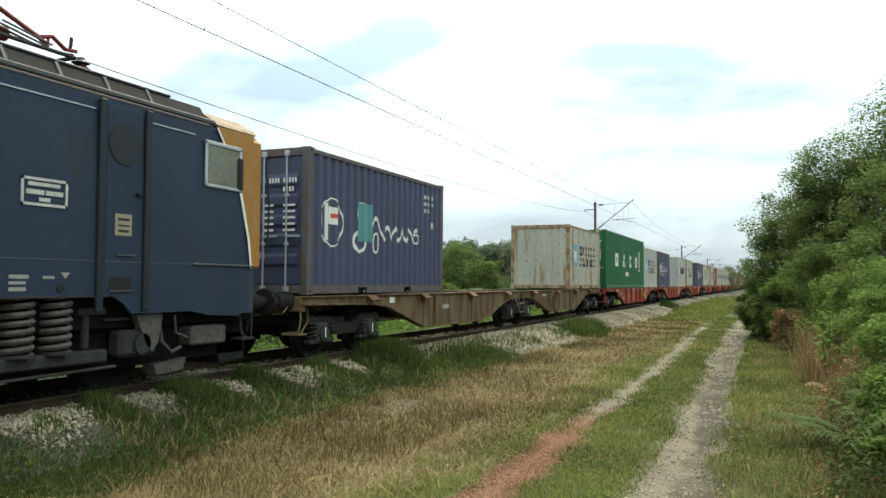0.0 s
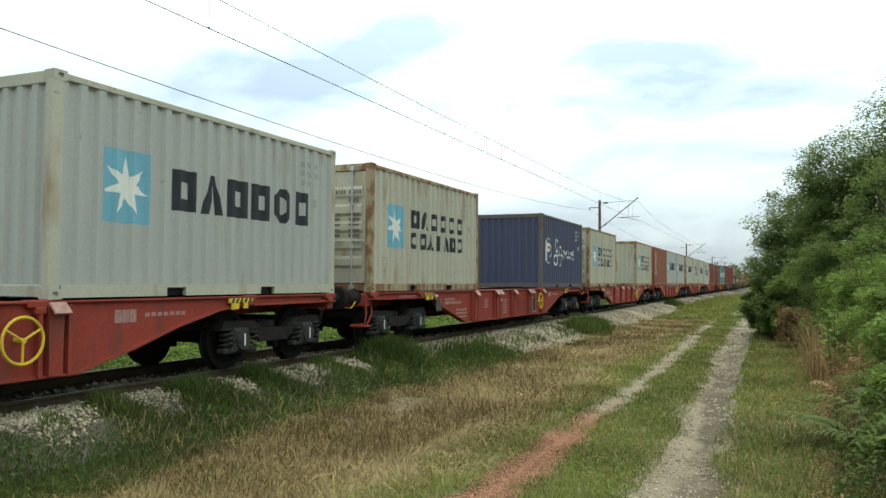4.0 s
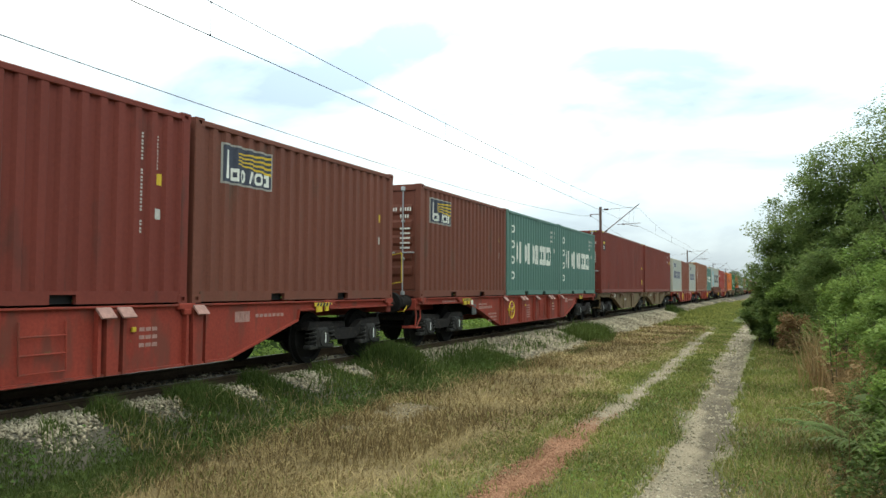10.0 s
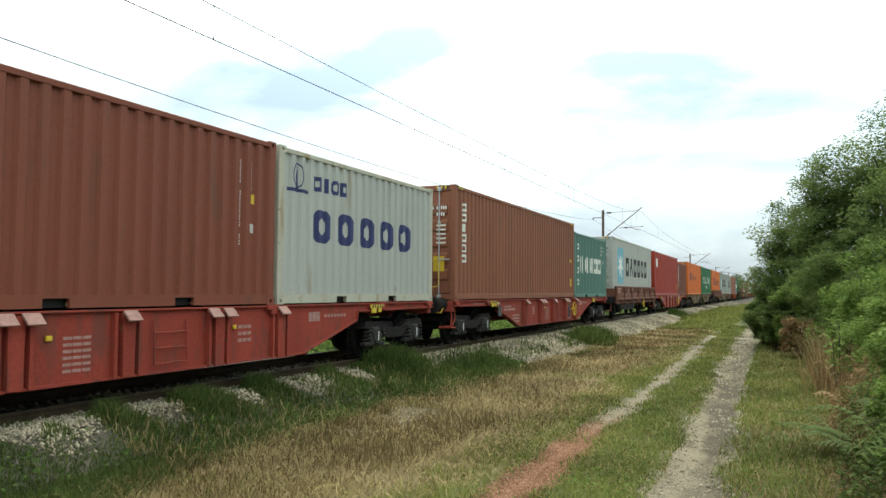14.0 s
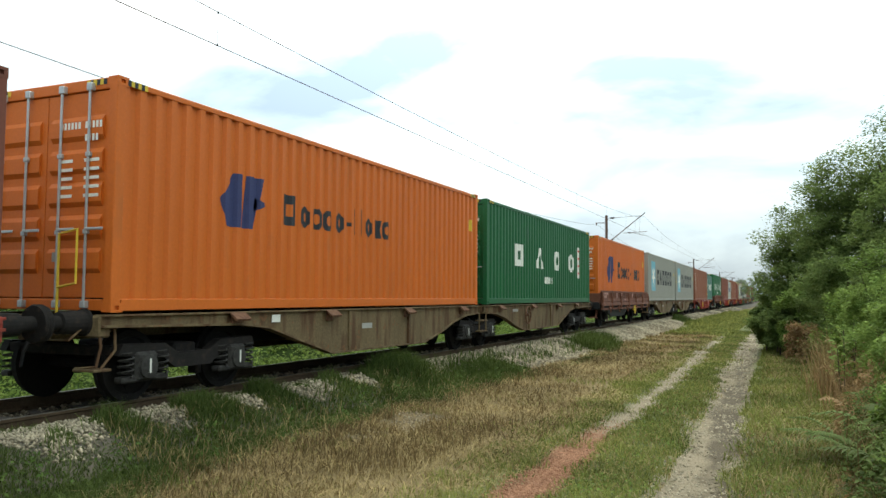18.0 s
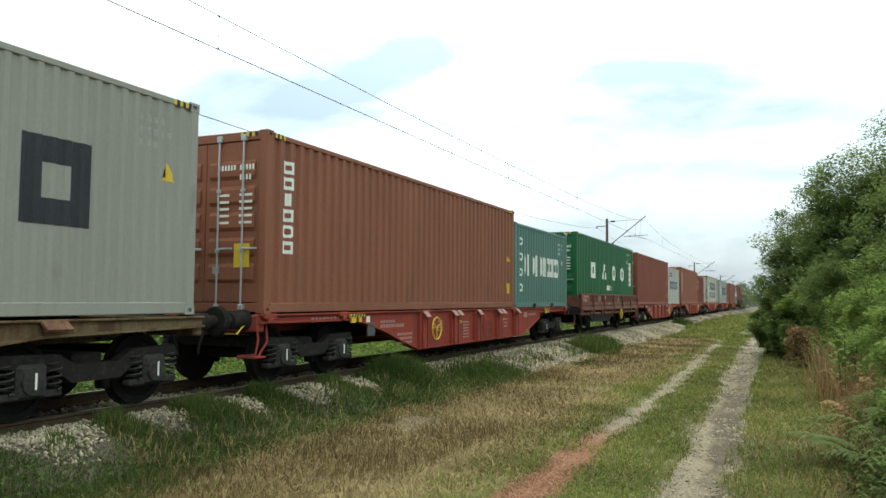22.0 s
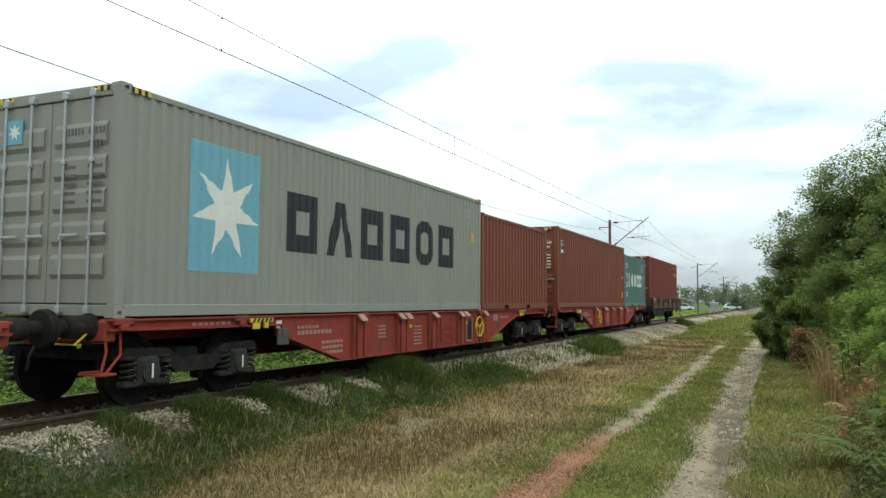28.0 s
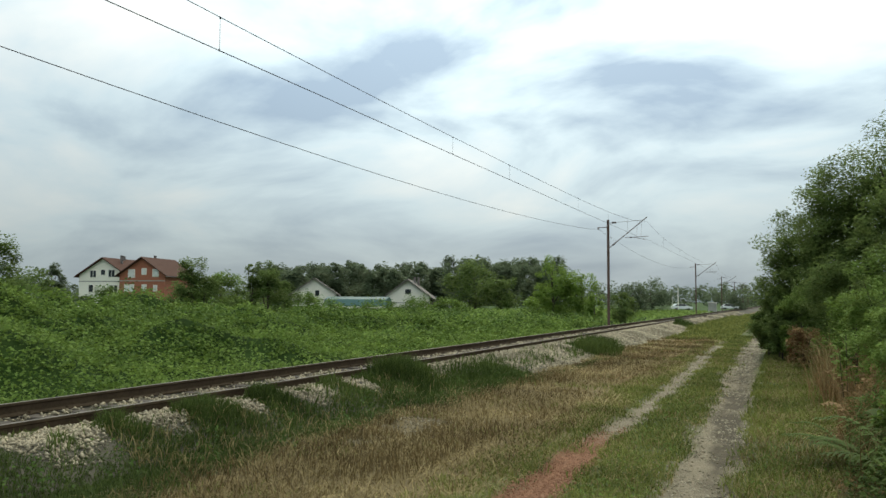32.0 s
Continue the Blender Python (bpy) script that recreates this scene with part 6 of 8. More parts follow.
def mast(y, top, beyond=1.0):
    m = thing("catenary_mast", (MAST_X, y, 0), label="rust-brown steel catenary mast with a slanting bracket arm", category="mast", group="masts along the track")
    part("foundation", Shape().box(-0.35, 0.35, -0.35, 0.35, -0.6, -0.28, 0.03), M["sleeper"], m, "weathered concrete foundation")
    part("post", Shape().prism([(-0.075, -0.08), (0.075, -0.08), (0.075, -0.062), (0.01, -0.062), (0.01, 0.062), (0.075, 0.062), (0.075, 0.08), (-0.075, 0.08), (-0.075, 0.062), (-0.01, 0.062), (-0.01, -0.062), (-0.075, -0.062)], -0.4, top, "z"), M["mast_steel"], m)
    k = top / 6.95
    arm = part("bracket_arm", Shape().rod((0.1, 0, 5.05 * k), (2.66, 0, 7.06 * k), 0.03, 8), M["mast_steel"], m)
    part("insulator", Shape().turned([(0, 0.03), (0.04, 0.07), (0.08, 0.04), (0.12, 0.07), (0.16, 0.04), (0.2, 0.07), (0.24, 0.03)], (0, 0, 0), "x", 12), M["ceramic"], arm).matrix_basis = Matrix.Translation((0.30, 0, 5.20 * k)) @ Matrix.Rotation(-0.655, 4, "Y")
    tie = part("top_tie", Shape().rod((0.1, 0, 6.75 * k), (2.45, 0, 6.86 * k), 0.013, 6), M["mast_steel"], m)
    part("insulator", Shape().turned([(0, 0.03), (0.04, 0.075), (0.08, 0.045), (0.12, 0.075), (0.16, 0.045), (0.2, 0.075), (0.24, 0.045), (0.28, 0.075), (0.32, 0.03)], (0.25, 0, 6.76 * k), "x", 12), M["ceramic"], tie)
    reg = part("steady_arm", Shape().rod((1.15, 0, 5.70 * k), (2.75, 0, 5.77 * k), 0.018, 6).rod((1.75, 0, 5.72 * k), (2.60, 0, 5.50 * k), 0.013, 6).rod((2.0, 0, 6.5 * k), (1.95, 0, 5.74 * k), 0.007, 5).rod((2.3, 0, 6.7 * k), (2.25, 0, 5.75 * k), 0.006, 5), M["mast_steel"], m)
    part("insulator", Shape().turned([(0, 0.03), (0.04, 0.06), (0.08, 0.04), (0.12, 0.06), (0.16, 0.03)], (1.5, 0, 5.715 * k), "x", 10), M["ceramic"], reg)
    part("feeder_bracket", Shape().box(-0.75, -0.1, -0.03, 0.03, 6.42 * k, 6.47 * k, 0.01).rod((-0.7, 0, 6.42 * k), (-0.7, 0, 6.28 * k), 0.035, 8), M["mast_steel"], m)
    return m


for y, top in MASTS:
    mast(y, top)


def wire_line(name, pts, r, label, cat="wire"):
    ob = part(name, Shape().pipe(pts, r, 5), M["wire"])
    return tagged(ob, label=label, category=cat, group="overhead wires")


def sag(y, ya, yb, z, dip, power=2.0):
    k = abs((2 * y - ya - yb) / (yb - ya))
    return z - dip * (1 - k ** power)


cx = TRACK_X


def contact_z(y, base):
    return CONTACT_Z * base


def carrier_z(y, ya, yb, base):
    return sag(y, ya, yb, STRUT_Z * base, 0.74, 3.4) + 0.006 * max(0.0, min(18 - y, 18))


contact, carrier, feeder = [], [], []
for (ya, ta), (yb, tb) in zip(MASTS, MASTS[1:]):
    for i in range(24):
        y = ya + (yb - ya) * i / 24
        k0, k1 = ta / 6.95, tb / 6.95
        base = 1.0 if yb < 60 else k0 + (k1 - k0) * i / 24
        contact.append((cx, y, contact_z(y, base)))
        carrier.append((cx, y, carrier_z(y, ya, yb, base)))
        feeder.append((MAST_X - 0.7, y, sag(y, ya, yb, 6.36 * base, 0.93)))
wire_line("contact_wire", contact, 0.0085, "thin dark contact wire above the track")
wire_line("carrier_wire", carrier, 0.0075, "thin dark carrier wire sagging above the contact wire")
wire_line("feeder_wire", feeder, 0.009, "thin dark feeder wire hung from the masts")
hang = thing("dropper_wires", label="thin droppers between carrier and contact wire", category="wire", group="overhead wires")
for y in (-2.0, 3.5, 10.2, 20.2, 25.2, 34.9, 41.5, 47.0, 62, 72, 82, 92, 102):
    for (ya, ta), (yb, tb) in zip(MASTS, MASTS[1:]):
        if ya <= y < yb:
            b = 1.0 if yb < 60 else ta / 6.95 + (tb - ta) / 6.95 * (y - ya) / (yb - ya)
            low, high = contact_z(y, b), carrier_z(y, ya, yb, b)
            part("dropper", Shape().rod((cx, y, low), (cx, y, high), 0.004, 5).box(cx - 0.008, cx + 0.008, y - 0.012, y + 0.012, low - 0.01, low + 0.03).box(cx - 0.008, cx + 0.008, y - 0.012, y + 0.012, high - 0.025, high + 0.01), M["wire"], hang)


# ---- the village across the fields ----
def house(at, turn, w, d, wall_h, ridge_h, wall, roof, openings, chimneys=((0.3, 0.2),), label="", glass="pane"):
    """A gabled house: its gable looks along -y of its own space; openings: (x, z, width, height)."""
    h = thing("house", at, label=label, category="house", group="houses behind the field")
    h.rotation_euler = (0, 0, turn)
    part("wall", Shape().prism([(-w / 2, -1.5), (w / 2, -1.5), (w / 2, wall_h), (0, ridge_h), (-w / 2, wall_h)], 0, d, "y"), M[wall], h)
    ov = 0.7
    k = (ridge_h - wall_h) / (w / 2)
    for s in (-1, 1):
        part("roof", Shape().prism([(0, ridge_h + 0.02), (s * (w / 2 + ov), wall_h - ov * k + 0.02), (s * (w / 2 + ov), wall_h - ov * k + 0.22), (0, ridge_h + 0.24)], -ov, d + ov, "y"), M[roof], h)
    for x, y in chimneys:
        part("chimney", Shape().box(x - 0.22, x + 0.22, d * y - 0.22, d * y + 0.22, ridge_h - 1.2, ridge_h + 0.7, 0.03).box(x - 0.28, x + 0.28, d * y - 0.28, d * y + 0.28, ridge_h + 0.7, ridge_h + 0.8, 0.02), M["roof_grey"], h)
    part("floor_band", Shape().box(-w / 2 - 0.03, w / 2 + 0.03, -0.04, 0.0, wall_h - 1.35, wall_h - 1.15, 0.01), M["paint_faint"], h)
    for s in (-1, 1):
        part("gutter", Shape().rod((s * (w / 2 + ov), -ov, wall_h - ov * k + 0.05), (s * (w / 2 + ov), d + ov, wall_h - ov * k + 0.05), 0.09, 6), M["roof_grey"], h)
    for x, z, a, b in openings:
        wd = part("window", Shape().box(x - a / 2 - 0.1, x + a / 2 + 0.1, -0.06, 0.02, z - b / 2 - 0.1, z + b / 2 + 0.1, 0.02), M["wall_white"], h)
        part("pane", Shape().box(x - a / 2, x + a / 2, -0.09, -0.05, z - b / 2, z + b / 2), M[glass], wd)
    return h


def far_at(yaw_px, rng):
    """A place at a bearing (tangent right of the view's middle line) and range."""
    a = radians(23.76) - math.atan(yaw_px)
    return (-math.sin(a) * rng, math.cos(a) * rng, 0.0)


M["shutter"] = surf("shutter", (0.62, 0.62, 0.60), 0.7)
face = radians(14)
house(far_at((183 - 784) / 1378, 172), face, 10.6, 11, 6.0, 9.4, "wall_white", "roof_tile", [(-2.55, 6.25, 0.55, 1.35), (-1.85, 6.25, 0.55, 1.35), (1.55, 6.35, 0.6, 1.4), (2.25, 6.35, 0.6, 1.4), (0.0, 6.6, 0.9, 1.0), (-2.6, 3.3, 0.9, 1.4), (2.0, 3.2, 0.7, 1.5), (2.9, 3.2, 0.7, 1.5)], ((1.6, 0.35), (0.4, 0.6)), "two-storey white gabled house with a brown tiled roof")
house(far_at((252 - 784) / 1378, 166), face, 9.8, 12, 6.1, 9.4, "wall_brick", "roof_tile", [(-2.3, 6.3, 1.3, 1.5), (0.4, 6.7, 0.9, 1.1), (2.9, 6.4, 1.2, 1.4), (-3.3, 3.4, 0.8, 1.3), (-2.2, 3.4, 0.9, 1.3), (0.5, 3.5, 0.9, 1.1), (2.9, 3.4, 0.7, 1.1)], ((-0.8, 0.5),), "unplastered red brick house with white shutters and tiled roof", "shutter")
house(far_at((722 - 784) / 1378, 150), radians(21), 8.4, 11, 2.1, 5.2, "wall_white", "roof_grey", [(0.1, 3.0, 1.1, 0.9)], ((0.9, 0.5), (1.5, 0.7)), "low cream house with a steep grey roof")
house(far_at((557 - 784) / 1378, 158), radians(30), 8.6, 10, 2.6, 5.5, "wall_white", "roof_grey", [(0.6, 2.6, 0.8, 1.2)], (), "white house with a shallow grey gable roof")
shed = thing("farm_shed", far_at((788 - 784) / 1378, 152), label="low farm shed with a flat grey roof", category="shed")
shed.rotation_euler = (0, 0, radians(8))
part("wall", Shape().box(-2.6, 3.6, 0, 5, -1.5, 1.25), M["paint_faint"], shed)
part("roof", Shape().box(-2.9, 3.9, -0.3, 5.3, 1.25, 1.45, 0.03), M["roof_grey"], shed)
tun = thing("greenhouse_tunnel", far_at((630 - 784) / 1378, 118), label="long green plastic greenhouse tunnel", category="greenhouse")
tun.rotation_euler = (0, 0, radians(12))
part("cover", Shape().prism([(0, -0.8), (0.15, 0.55), (0.9, 1.45), (2.2, 1.85), (3.5, 1.45), (4.2, 0.55), (4.4, -0.8)], -5.2, 4.6, "x"), M["greenhouse"], tun)
part("base_board", Shape().box(-5.2, 4.6, -0.05, 0.0, -0.8, 0.40), M["wall_white"], tun)


def parked_car(at, turn):
    c = thing("car", at, label="white parked car beyond the field", category="car", group="parked cars")
    c.rotation_euler = (0, 0, turn)
    part("body", Shape().prism([(-2.1, 0.35), (2.1, 0.35), (2.15, 0.75), (1.2, 0.92), (0.6, 1.42), (-1.2, 1.45), (-1.9, 0.95), (-2.15, 0.85)], -0.85, 0.85, "y"), M["car_white"], c)
    part("side_window", Shape().prism([(-1.6, 0.95), (1.0, 0.93), (0.52, 1.34), (-1.15, 1.37)], -0.86, 0.86, "y"), M["pane"], c)
    for x in (-1.3, 1.3):
        for y in (-0.75, 0.75):
            part("wheel", Shape().turned([(-0.1, 0.3), (0.1, 0.3)], (x, y, 0.3), "y", 14), M["black"], c)


for px, rng, tn in ((1206, 178, 20), (1292, 205, 10)):
    p = far_at((px - 784) / 1378, rng)
    parked_car((p[0], p[1], -0.45), radians(tn))
hut = thing("trackside_cabinet", far_at((1260 - 784) / 1378, 150), label="pale grey trackside equipment cabinet", category="cabinet")
part("casing", Shape().box(-0.7, 0.7, 0, 1.0, -0.5, 1.25, 0.03), M["paint_faint"], hut)
part("lid", Shape().box(-0.78, 0.78, -0.08, 1.08, 1.25, 1.33, 0.02), M["wall_white"], hut)
for px in (1190, 1200):
    p = far_at((px - 784) / 1378, 150)
    ps = thing("marker_post", (p[0], p[1], -0.4), label="thin white marker post in the field", category="post", group="marker posts")
    part("shaft", Shape().rod((0, 0, -0.2), (0, 0, 2.9 if px == 1190 else 4.4), 0.07, 8), M["wall_white"], ps)
# ---- plants and loose stone ----
rng = np.random.default_rng(7)


def leaf_mesh(name, P, size, material, up=0.35, aspect=0.55):
    """One kite-shaped leaf at every place of P, turned at random, leaning to face up by up."""
    n = len(P)
    size = np.broadcast_to(size, n) * rng.uniform(0.6, 1.35, n)
    nrm = rng.normal(size=(n, 3))
    nrm[:, 2] = np.abs(nrm[:, 2]) + up * 2
    nrm /= np.linalg.norm(nrm, axis=1)[:, None]
    t = np.cross(nrm, rng.normal(size=(n, 3)))
    t /= np.linalg.norm(t, axis=1)[:, None] + 1e-9
    b = np.cross(nrm, t)
    s = size[:, None]
    bend = nrm * s * 0.12
    V = np.stack([P - t * s * 0.5, P - b * s * aspect * 0.5 - t * s * 0.05 + bend, P + t * s * 0.5, P + b * s * aspect * 0.5 - t * s * 0.05 + bend], 1).reshape(-1, 3)
    return raw_mesh(name, V, np.arange(4 * n), np.full(n, 4), material)


def blade_mesh(name, x, y, z, h, w, lean, material):
    """Bent tapering blades rooted at (x, y, z)."""
    n = len(x)
    a = rng.uniform(0, 2 * np.pi, n)
    d = np.stack([np.cos(a), np.sin(a), np.zeros(n)], -1)
    b = rng.uniform(0, 2 * np.pi, n)
    e = np.stack([np.cos(b), np.sin(b), np.zeros(n)], -1)
    root = np.stack([x, y, z], -1)
    hh, ww, ll = np.broadcast_to(h, n)[:, None], np.broadcast_to(w, n)[:, None], np.broadcast_to(lean, n)[:, None]
    upv = np.array([0, 0, 1.0])
    mid = root + upv * hh * 0.55 + d * hh * ll * 0.30
    tip = root + upv * hh * (1.0 - 0.35 * np.minimum(ll, 2)) + d * hh * ll
    V = np.stack([root - e * ww * 0.5, root + e * ww * 0.5, mid + e * ww * 0.38, mid - e * ww * 0.38, tip], 1).reshape(-1, 3)
    i = np.arange(n)[:, None] * 5
    c = (i + np.array([[0, 1, 2, 3, 3, 2, 4]])).ravel()
    return raw_mesh(name, V, c, np.tile([4, 3], n), material)


def stone_mesh(name, P, size, material):
    """Small broken stones, eight faces each."""
    n = len(P)
    base = np.array([[1, 0, 0], [-1, 0, 0], [0, 1, 0], [0, -1, 0], [0, 0, 1], [0, 0, -1]], float)
    s = np.broadcast_to(size, n)[:, None, None] * rng.uniform(0.45, 1.0, (n, 6, 1)) * 0.6
    a = rng.uniform(0, 2 * np.pi, n)
    ca, sa = np.cos(a), np.sin(a)
    V = base[None] * s + rng.normal(scale=0.12, size=(n, 6, 3)) * s
    V = np.stack([V[..., 0] * ca[:, None] - V[..., 1] * sa[:, None], V[..., 0] * sa[:, None] + V[..., 1] * ca[:, None], V[..., 2] * 0.8], -1) + P[:, None]
    f = np.array([[0, 2, 4], [2, 1, 4], [1, 3, 4], [3, 0, 4], [2, 0, 5], [1, 2, 5], [3, 1, 5], [0, 3, 5]])
    c = (np.arange(n)[:, None, None] * 6 + f[None]).ravel()
    return raw_mesh(name, V.reshape(-1, 3), c, np.full(8 * n, 3), material)


def stuff(name, mesh, label, category):
    return tagged(part(name, mesh, None), label=label, category=category, kind="stuff")


def scatter(n, x0, x1, y0, y1, near=1.6):
    """Random places, thinning out with distance along y."""
    k = rng.uniform(0, 1, n)
    y = y0 + (y1 - y0) * k ** near
    return rng.uniform(x0, x1, n), y


LATTICE = np.random.default_rng(99).uniform(-1, 1, (256, 256))


def smooth_noise(x, y, s, seed=0):
    """Uneven patches, three octaves, about -0.8 to 0.8."""
    out, amp = 0.0, 1.0
    x, y = np.asarray(x, float) * s * 0.6 + seed * 17.3 + 500, np.asarray(y, float) * s * 0.6 + seed * 9.1 + 500
    for _ in range(4):
        i, j = np.floor(x).astype(int), np.floor(y).astype(int)
        u, v = x - i, y - j
        u, v = u * u * (3 - 2 * u), v * v * (3 - 2 * v)
        a, b = LATTICE[i % 256, j % 256], LATTICE[(i + 1) % 256, j % 256]
        c, d = LATTICE[i % 256, (j + 1) % 256], LATTICE[(i + 1) % 256, (j + 1) % 256]
        out = out + amp * ((a * (1 - u) + b * u) * (1 - v) + (c * (1 - u) + d * u) * v)
        x, y, amp = x * 2.13 + 31.7, y * 2.13 + 11.9, amp * 0.55
    return out / 1.3


def chance(value, soft=0.25):
    """Keep with a likelihood that rises with value, so that patches fray at their edges."""
    return rng.uniform(0, 1, len(value)) < 1 / (1 + np.exp(-value / soft * 2))


def bare_patch(x, y):
    """Below one where stray stones lie bare in the mown strip."""
    return ((x + 5.15) / 0.34) ** 2 + ((y - 10.5) / 1.3) ** 2 + 1.9 * smooth_noise(x, y, 4.0, 25)


def off_rut(x, y, left=0.25, right=0.35):
    """How far outside the ruts' bare strips, in metres, with frayed edges."""
    wob = 0.22 * smooth_noise(x, y, 2.6, 4) + rng.normal(scale=0.09, size=len(x))
    return np.minimum(np.abs(x - rut_left(y)) - left, np.abs(x - rut_right(y)) - right) + wob


# the foot of the ballast: low dark turf below the stones, tall tufts that reach up to the rail
GAPS = [(5.42, 6.84, -6.93), (7.25, 8.06, -7.02), (8.90, 9.66, -6.95), (10.25, 11.70, -7.04), (12.10, 13.0, -7.0), (14.45, 27.36, -5.75), (28.62, 55.86, -5.75), (60.3, 143.65, -5.8)]
# from, to, height, middle and spread across
TUFTS = [(2.05, 5.18, 0.32, -7.6, 0.42), (6.84, 7.3, 0.32, -7.6, 0.4), (8.11, 8.98, 0.27, -7.6, 0.4), (9.70, 10.25, 0.34, -7.6, 0.42), (11.73, 12.14, 0.32, -7.6, 0.4), (6.05, 6.28, 0.17, -7.35, 0.3), (7.58, 7.74, 0.15, -7.4, 0.2), (10.9, 11.1, 0.17, -7.5, 0.2), (9.2, 9.34, 0.14, -7.5, 0.2), (13.06, 15.48, 0.5, -7.6, 0.6), (14.45, 18.58, 0.32, -6.25, 0.32), (56.3, 59.85, 0.5, -7.2, 0.6)]


def grass_top(yv):
    """How far up the bank the turf grows, along the line."""
    top = np.full(yv.shape, -7.55)
    for a, b, x_ in GAPS:
        edge = np.clip(np.minimum((yv - a) / (0.26 if b < 14 else 3.6 if a < 20 else 1.1), (b - yv) / (0.26 if b < 14 else 1.1)), 0, 1)
        top = np.maximum(top, -7.55 + edge * (x_ + 7.55))
    return top


# ballast stones, thickest on the near shoulder
x, y = scatter(34000, -7.82, -5.6, 2.5, 60, 1.5)
keep = x < np.minimum(grass_top(y) + 0.12, -6.05 + 0.5 * np.clip((y - 15) / 6, 0, 1)) + rng.normal(scale=0.07, size=len(x)) + 0.24 * smooth_noise(x, y, 3.1, 8)
x, y = x[keep], y[keep]
stuff("ballast_stones", stone_mesh("ballast_stones", np.stack([x, y, bank(x, y) + rng.uniform(0, 0.035, len(x))], -1), (0.050 + 0.0013 * y) * rng.uniform(0.55, 1.35, len(x)), M["stone"]), "loose pale crushed stones on the ballast shoulder", "ballast")
x, y = scatter(9000, -7.8, -6.3, 4.4, 15, 1.2)
keep = x < grass_top(y) + 0.10 + rng.normal(scale=0.08, size=len(x)) + 0.24 * smooth_noise(x, y, 3.1, 8)
x, y = x[keep], y[keep]
stuff("ballast_stones", stone_mesh("ballast_stones", np.stack([x, y, bank(x, y) + rng.uniform(0, 0.02, len(x))], -1), 0.042 * rng.uniform(0.5, 1.4, len(x)), M["stone"]), "smaller crushed stones filling the ballast shoulder", "ballast")
x, y = scatter(13000, -9.25, -7.95, 2, 60, 1.6)
keep = chance(smooth_noise(x, y, 2.6, 31) - 0.12 + 0.5 * (np.abs(x + 8.6) > 0.5), 0.15)
x, y = x[keep], y[keep]
stuff("ballast_stones", stone_mesh("ballast_stones", np.stack([x, y, bank(x, y) + rng.uniform(0, 0.05, len(x))], -1), (0.060 + 0.0012 * y) * rng.uniform(0.6, 1.35, len(x)), M["stone"]), "loose pale crushed stones between the rails", "ballast")
x, y = scatter(7000, -10.7, -9.45, 3, 60, 1.5)
stuff("ballast_stones", stone_mesh("ballast_stones", np.stack([x, y, bank(x, y) + 0.012], -1), 0.055 + 0.0012 * y, M["stone"]), "loose pale crushed stones beyond the far rail", "ballast")
x, y = rng.uniform(-7.8, -6.0, 5200), rng.uniform(58, 135, 5200)
keep = chance(smooth_noise(x, y, 0.25, 33) + 0.35, 0.2)
x, y = x[keep], y[keep]
stuff("ballast_stones", stone_mesh("ballast_stones", np.stack([x, y, bank(x, y) + 0.02], -1), 0.17 * rng.uniform(0.6, 1.3, len(x)), M["stone"]), "pale ballast bank running on into the distance", "ballast")
# grit in the ruts, brick rubble in the left one close by
x, y = scatter(30000, -3.1, -0.4, 3, 40, 1.8)
keep = (off_rut(x, y) < 0.03) & ((x > -1.75) | (y > rng.uniform(10.2, 12.8, len(x)))) & chance(smooth_noise(x, y, 3.0, 6) + 0.1)
x, y = x[keep], y[keep]
stuff("path_grit", stone_mesh("path_grit", np.stack([x, y, ground_height(x, y) + 0.002], -1), (0.018 + 0.0014 * y) * rng.uniform(0.4, 1.8, len(x)), M["stone_path"]), "small pale stones trodden into the cart track", "gravel")
x, y = scatter(9000, -2.6, -0.3, 5, 24, 1.5)
keep = (np.abs(off_rut(x, y)) < 0.18) & ((x > -1.75) | (y > 11)) & chance(smooth_noise(x, y, 2.4, 23) + 0.1)
x, y = x[keep], y[keep]
stuff("path_grit", stone_mesh("path_grit", np.stack([x, y, ground_height(x, y) + 0.006], -1), 0.032 * rng.uniform(0.5, 1.5, len(x)), M["stone_path"]), "stones along the edges of the ruts", "gravel")
x, y = scatter(17000, -3.0, -1.9, 3.5, 13.0, 1.2)
keep = (y < rng.uniform(8.6, 12.6, len(x))) & (np.abs(x - rut_left(y)) < 0.27 + 0.12 * smooth_noise(x, y, 2.4, 7) + rng.normal(scale=0.05, size=len(x)))
x, y = x[keep], y[keep]
stuff("brick_rubble", stone_mesh("brick_rubble", np.stack([x, y, ground_height(x, y) + 0.004], -1), 0.026 * rng.uniform(0.6, 1.5, len(x)), M["stone_red"]), "crushed red brick filling the rut", "rubble")
x, y = scatter(1500, -5.7, -4.6, 8.8, 12.4, 1.0)
keep = bare_patch(x, y) < 1.0
x, y = x[keep], y[keep]
stuff("ballast_stones", stone_mesh("ballast_stones", np.stack([x, y, ground_height(x, y) + 0.012], -1), 0.035 * rng.uniform(0.5, 1.4, len(x)), M["stone"]), "stray ballast stones in the mown grass", "ballast")

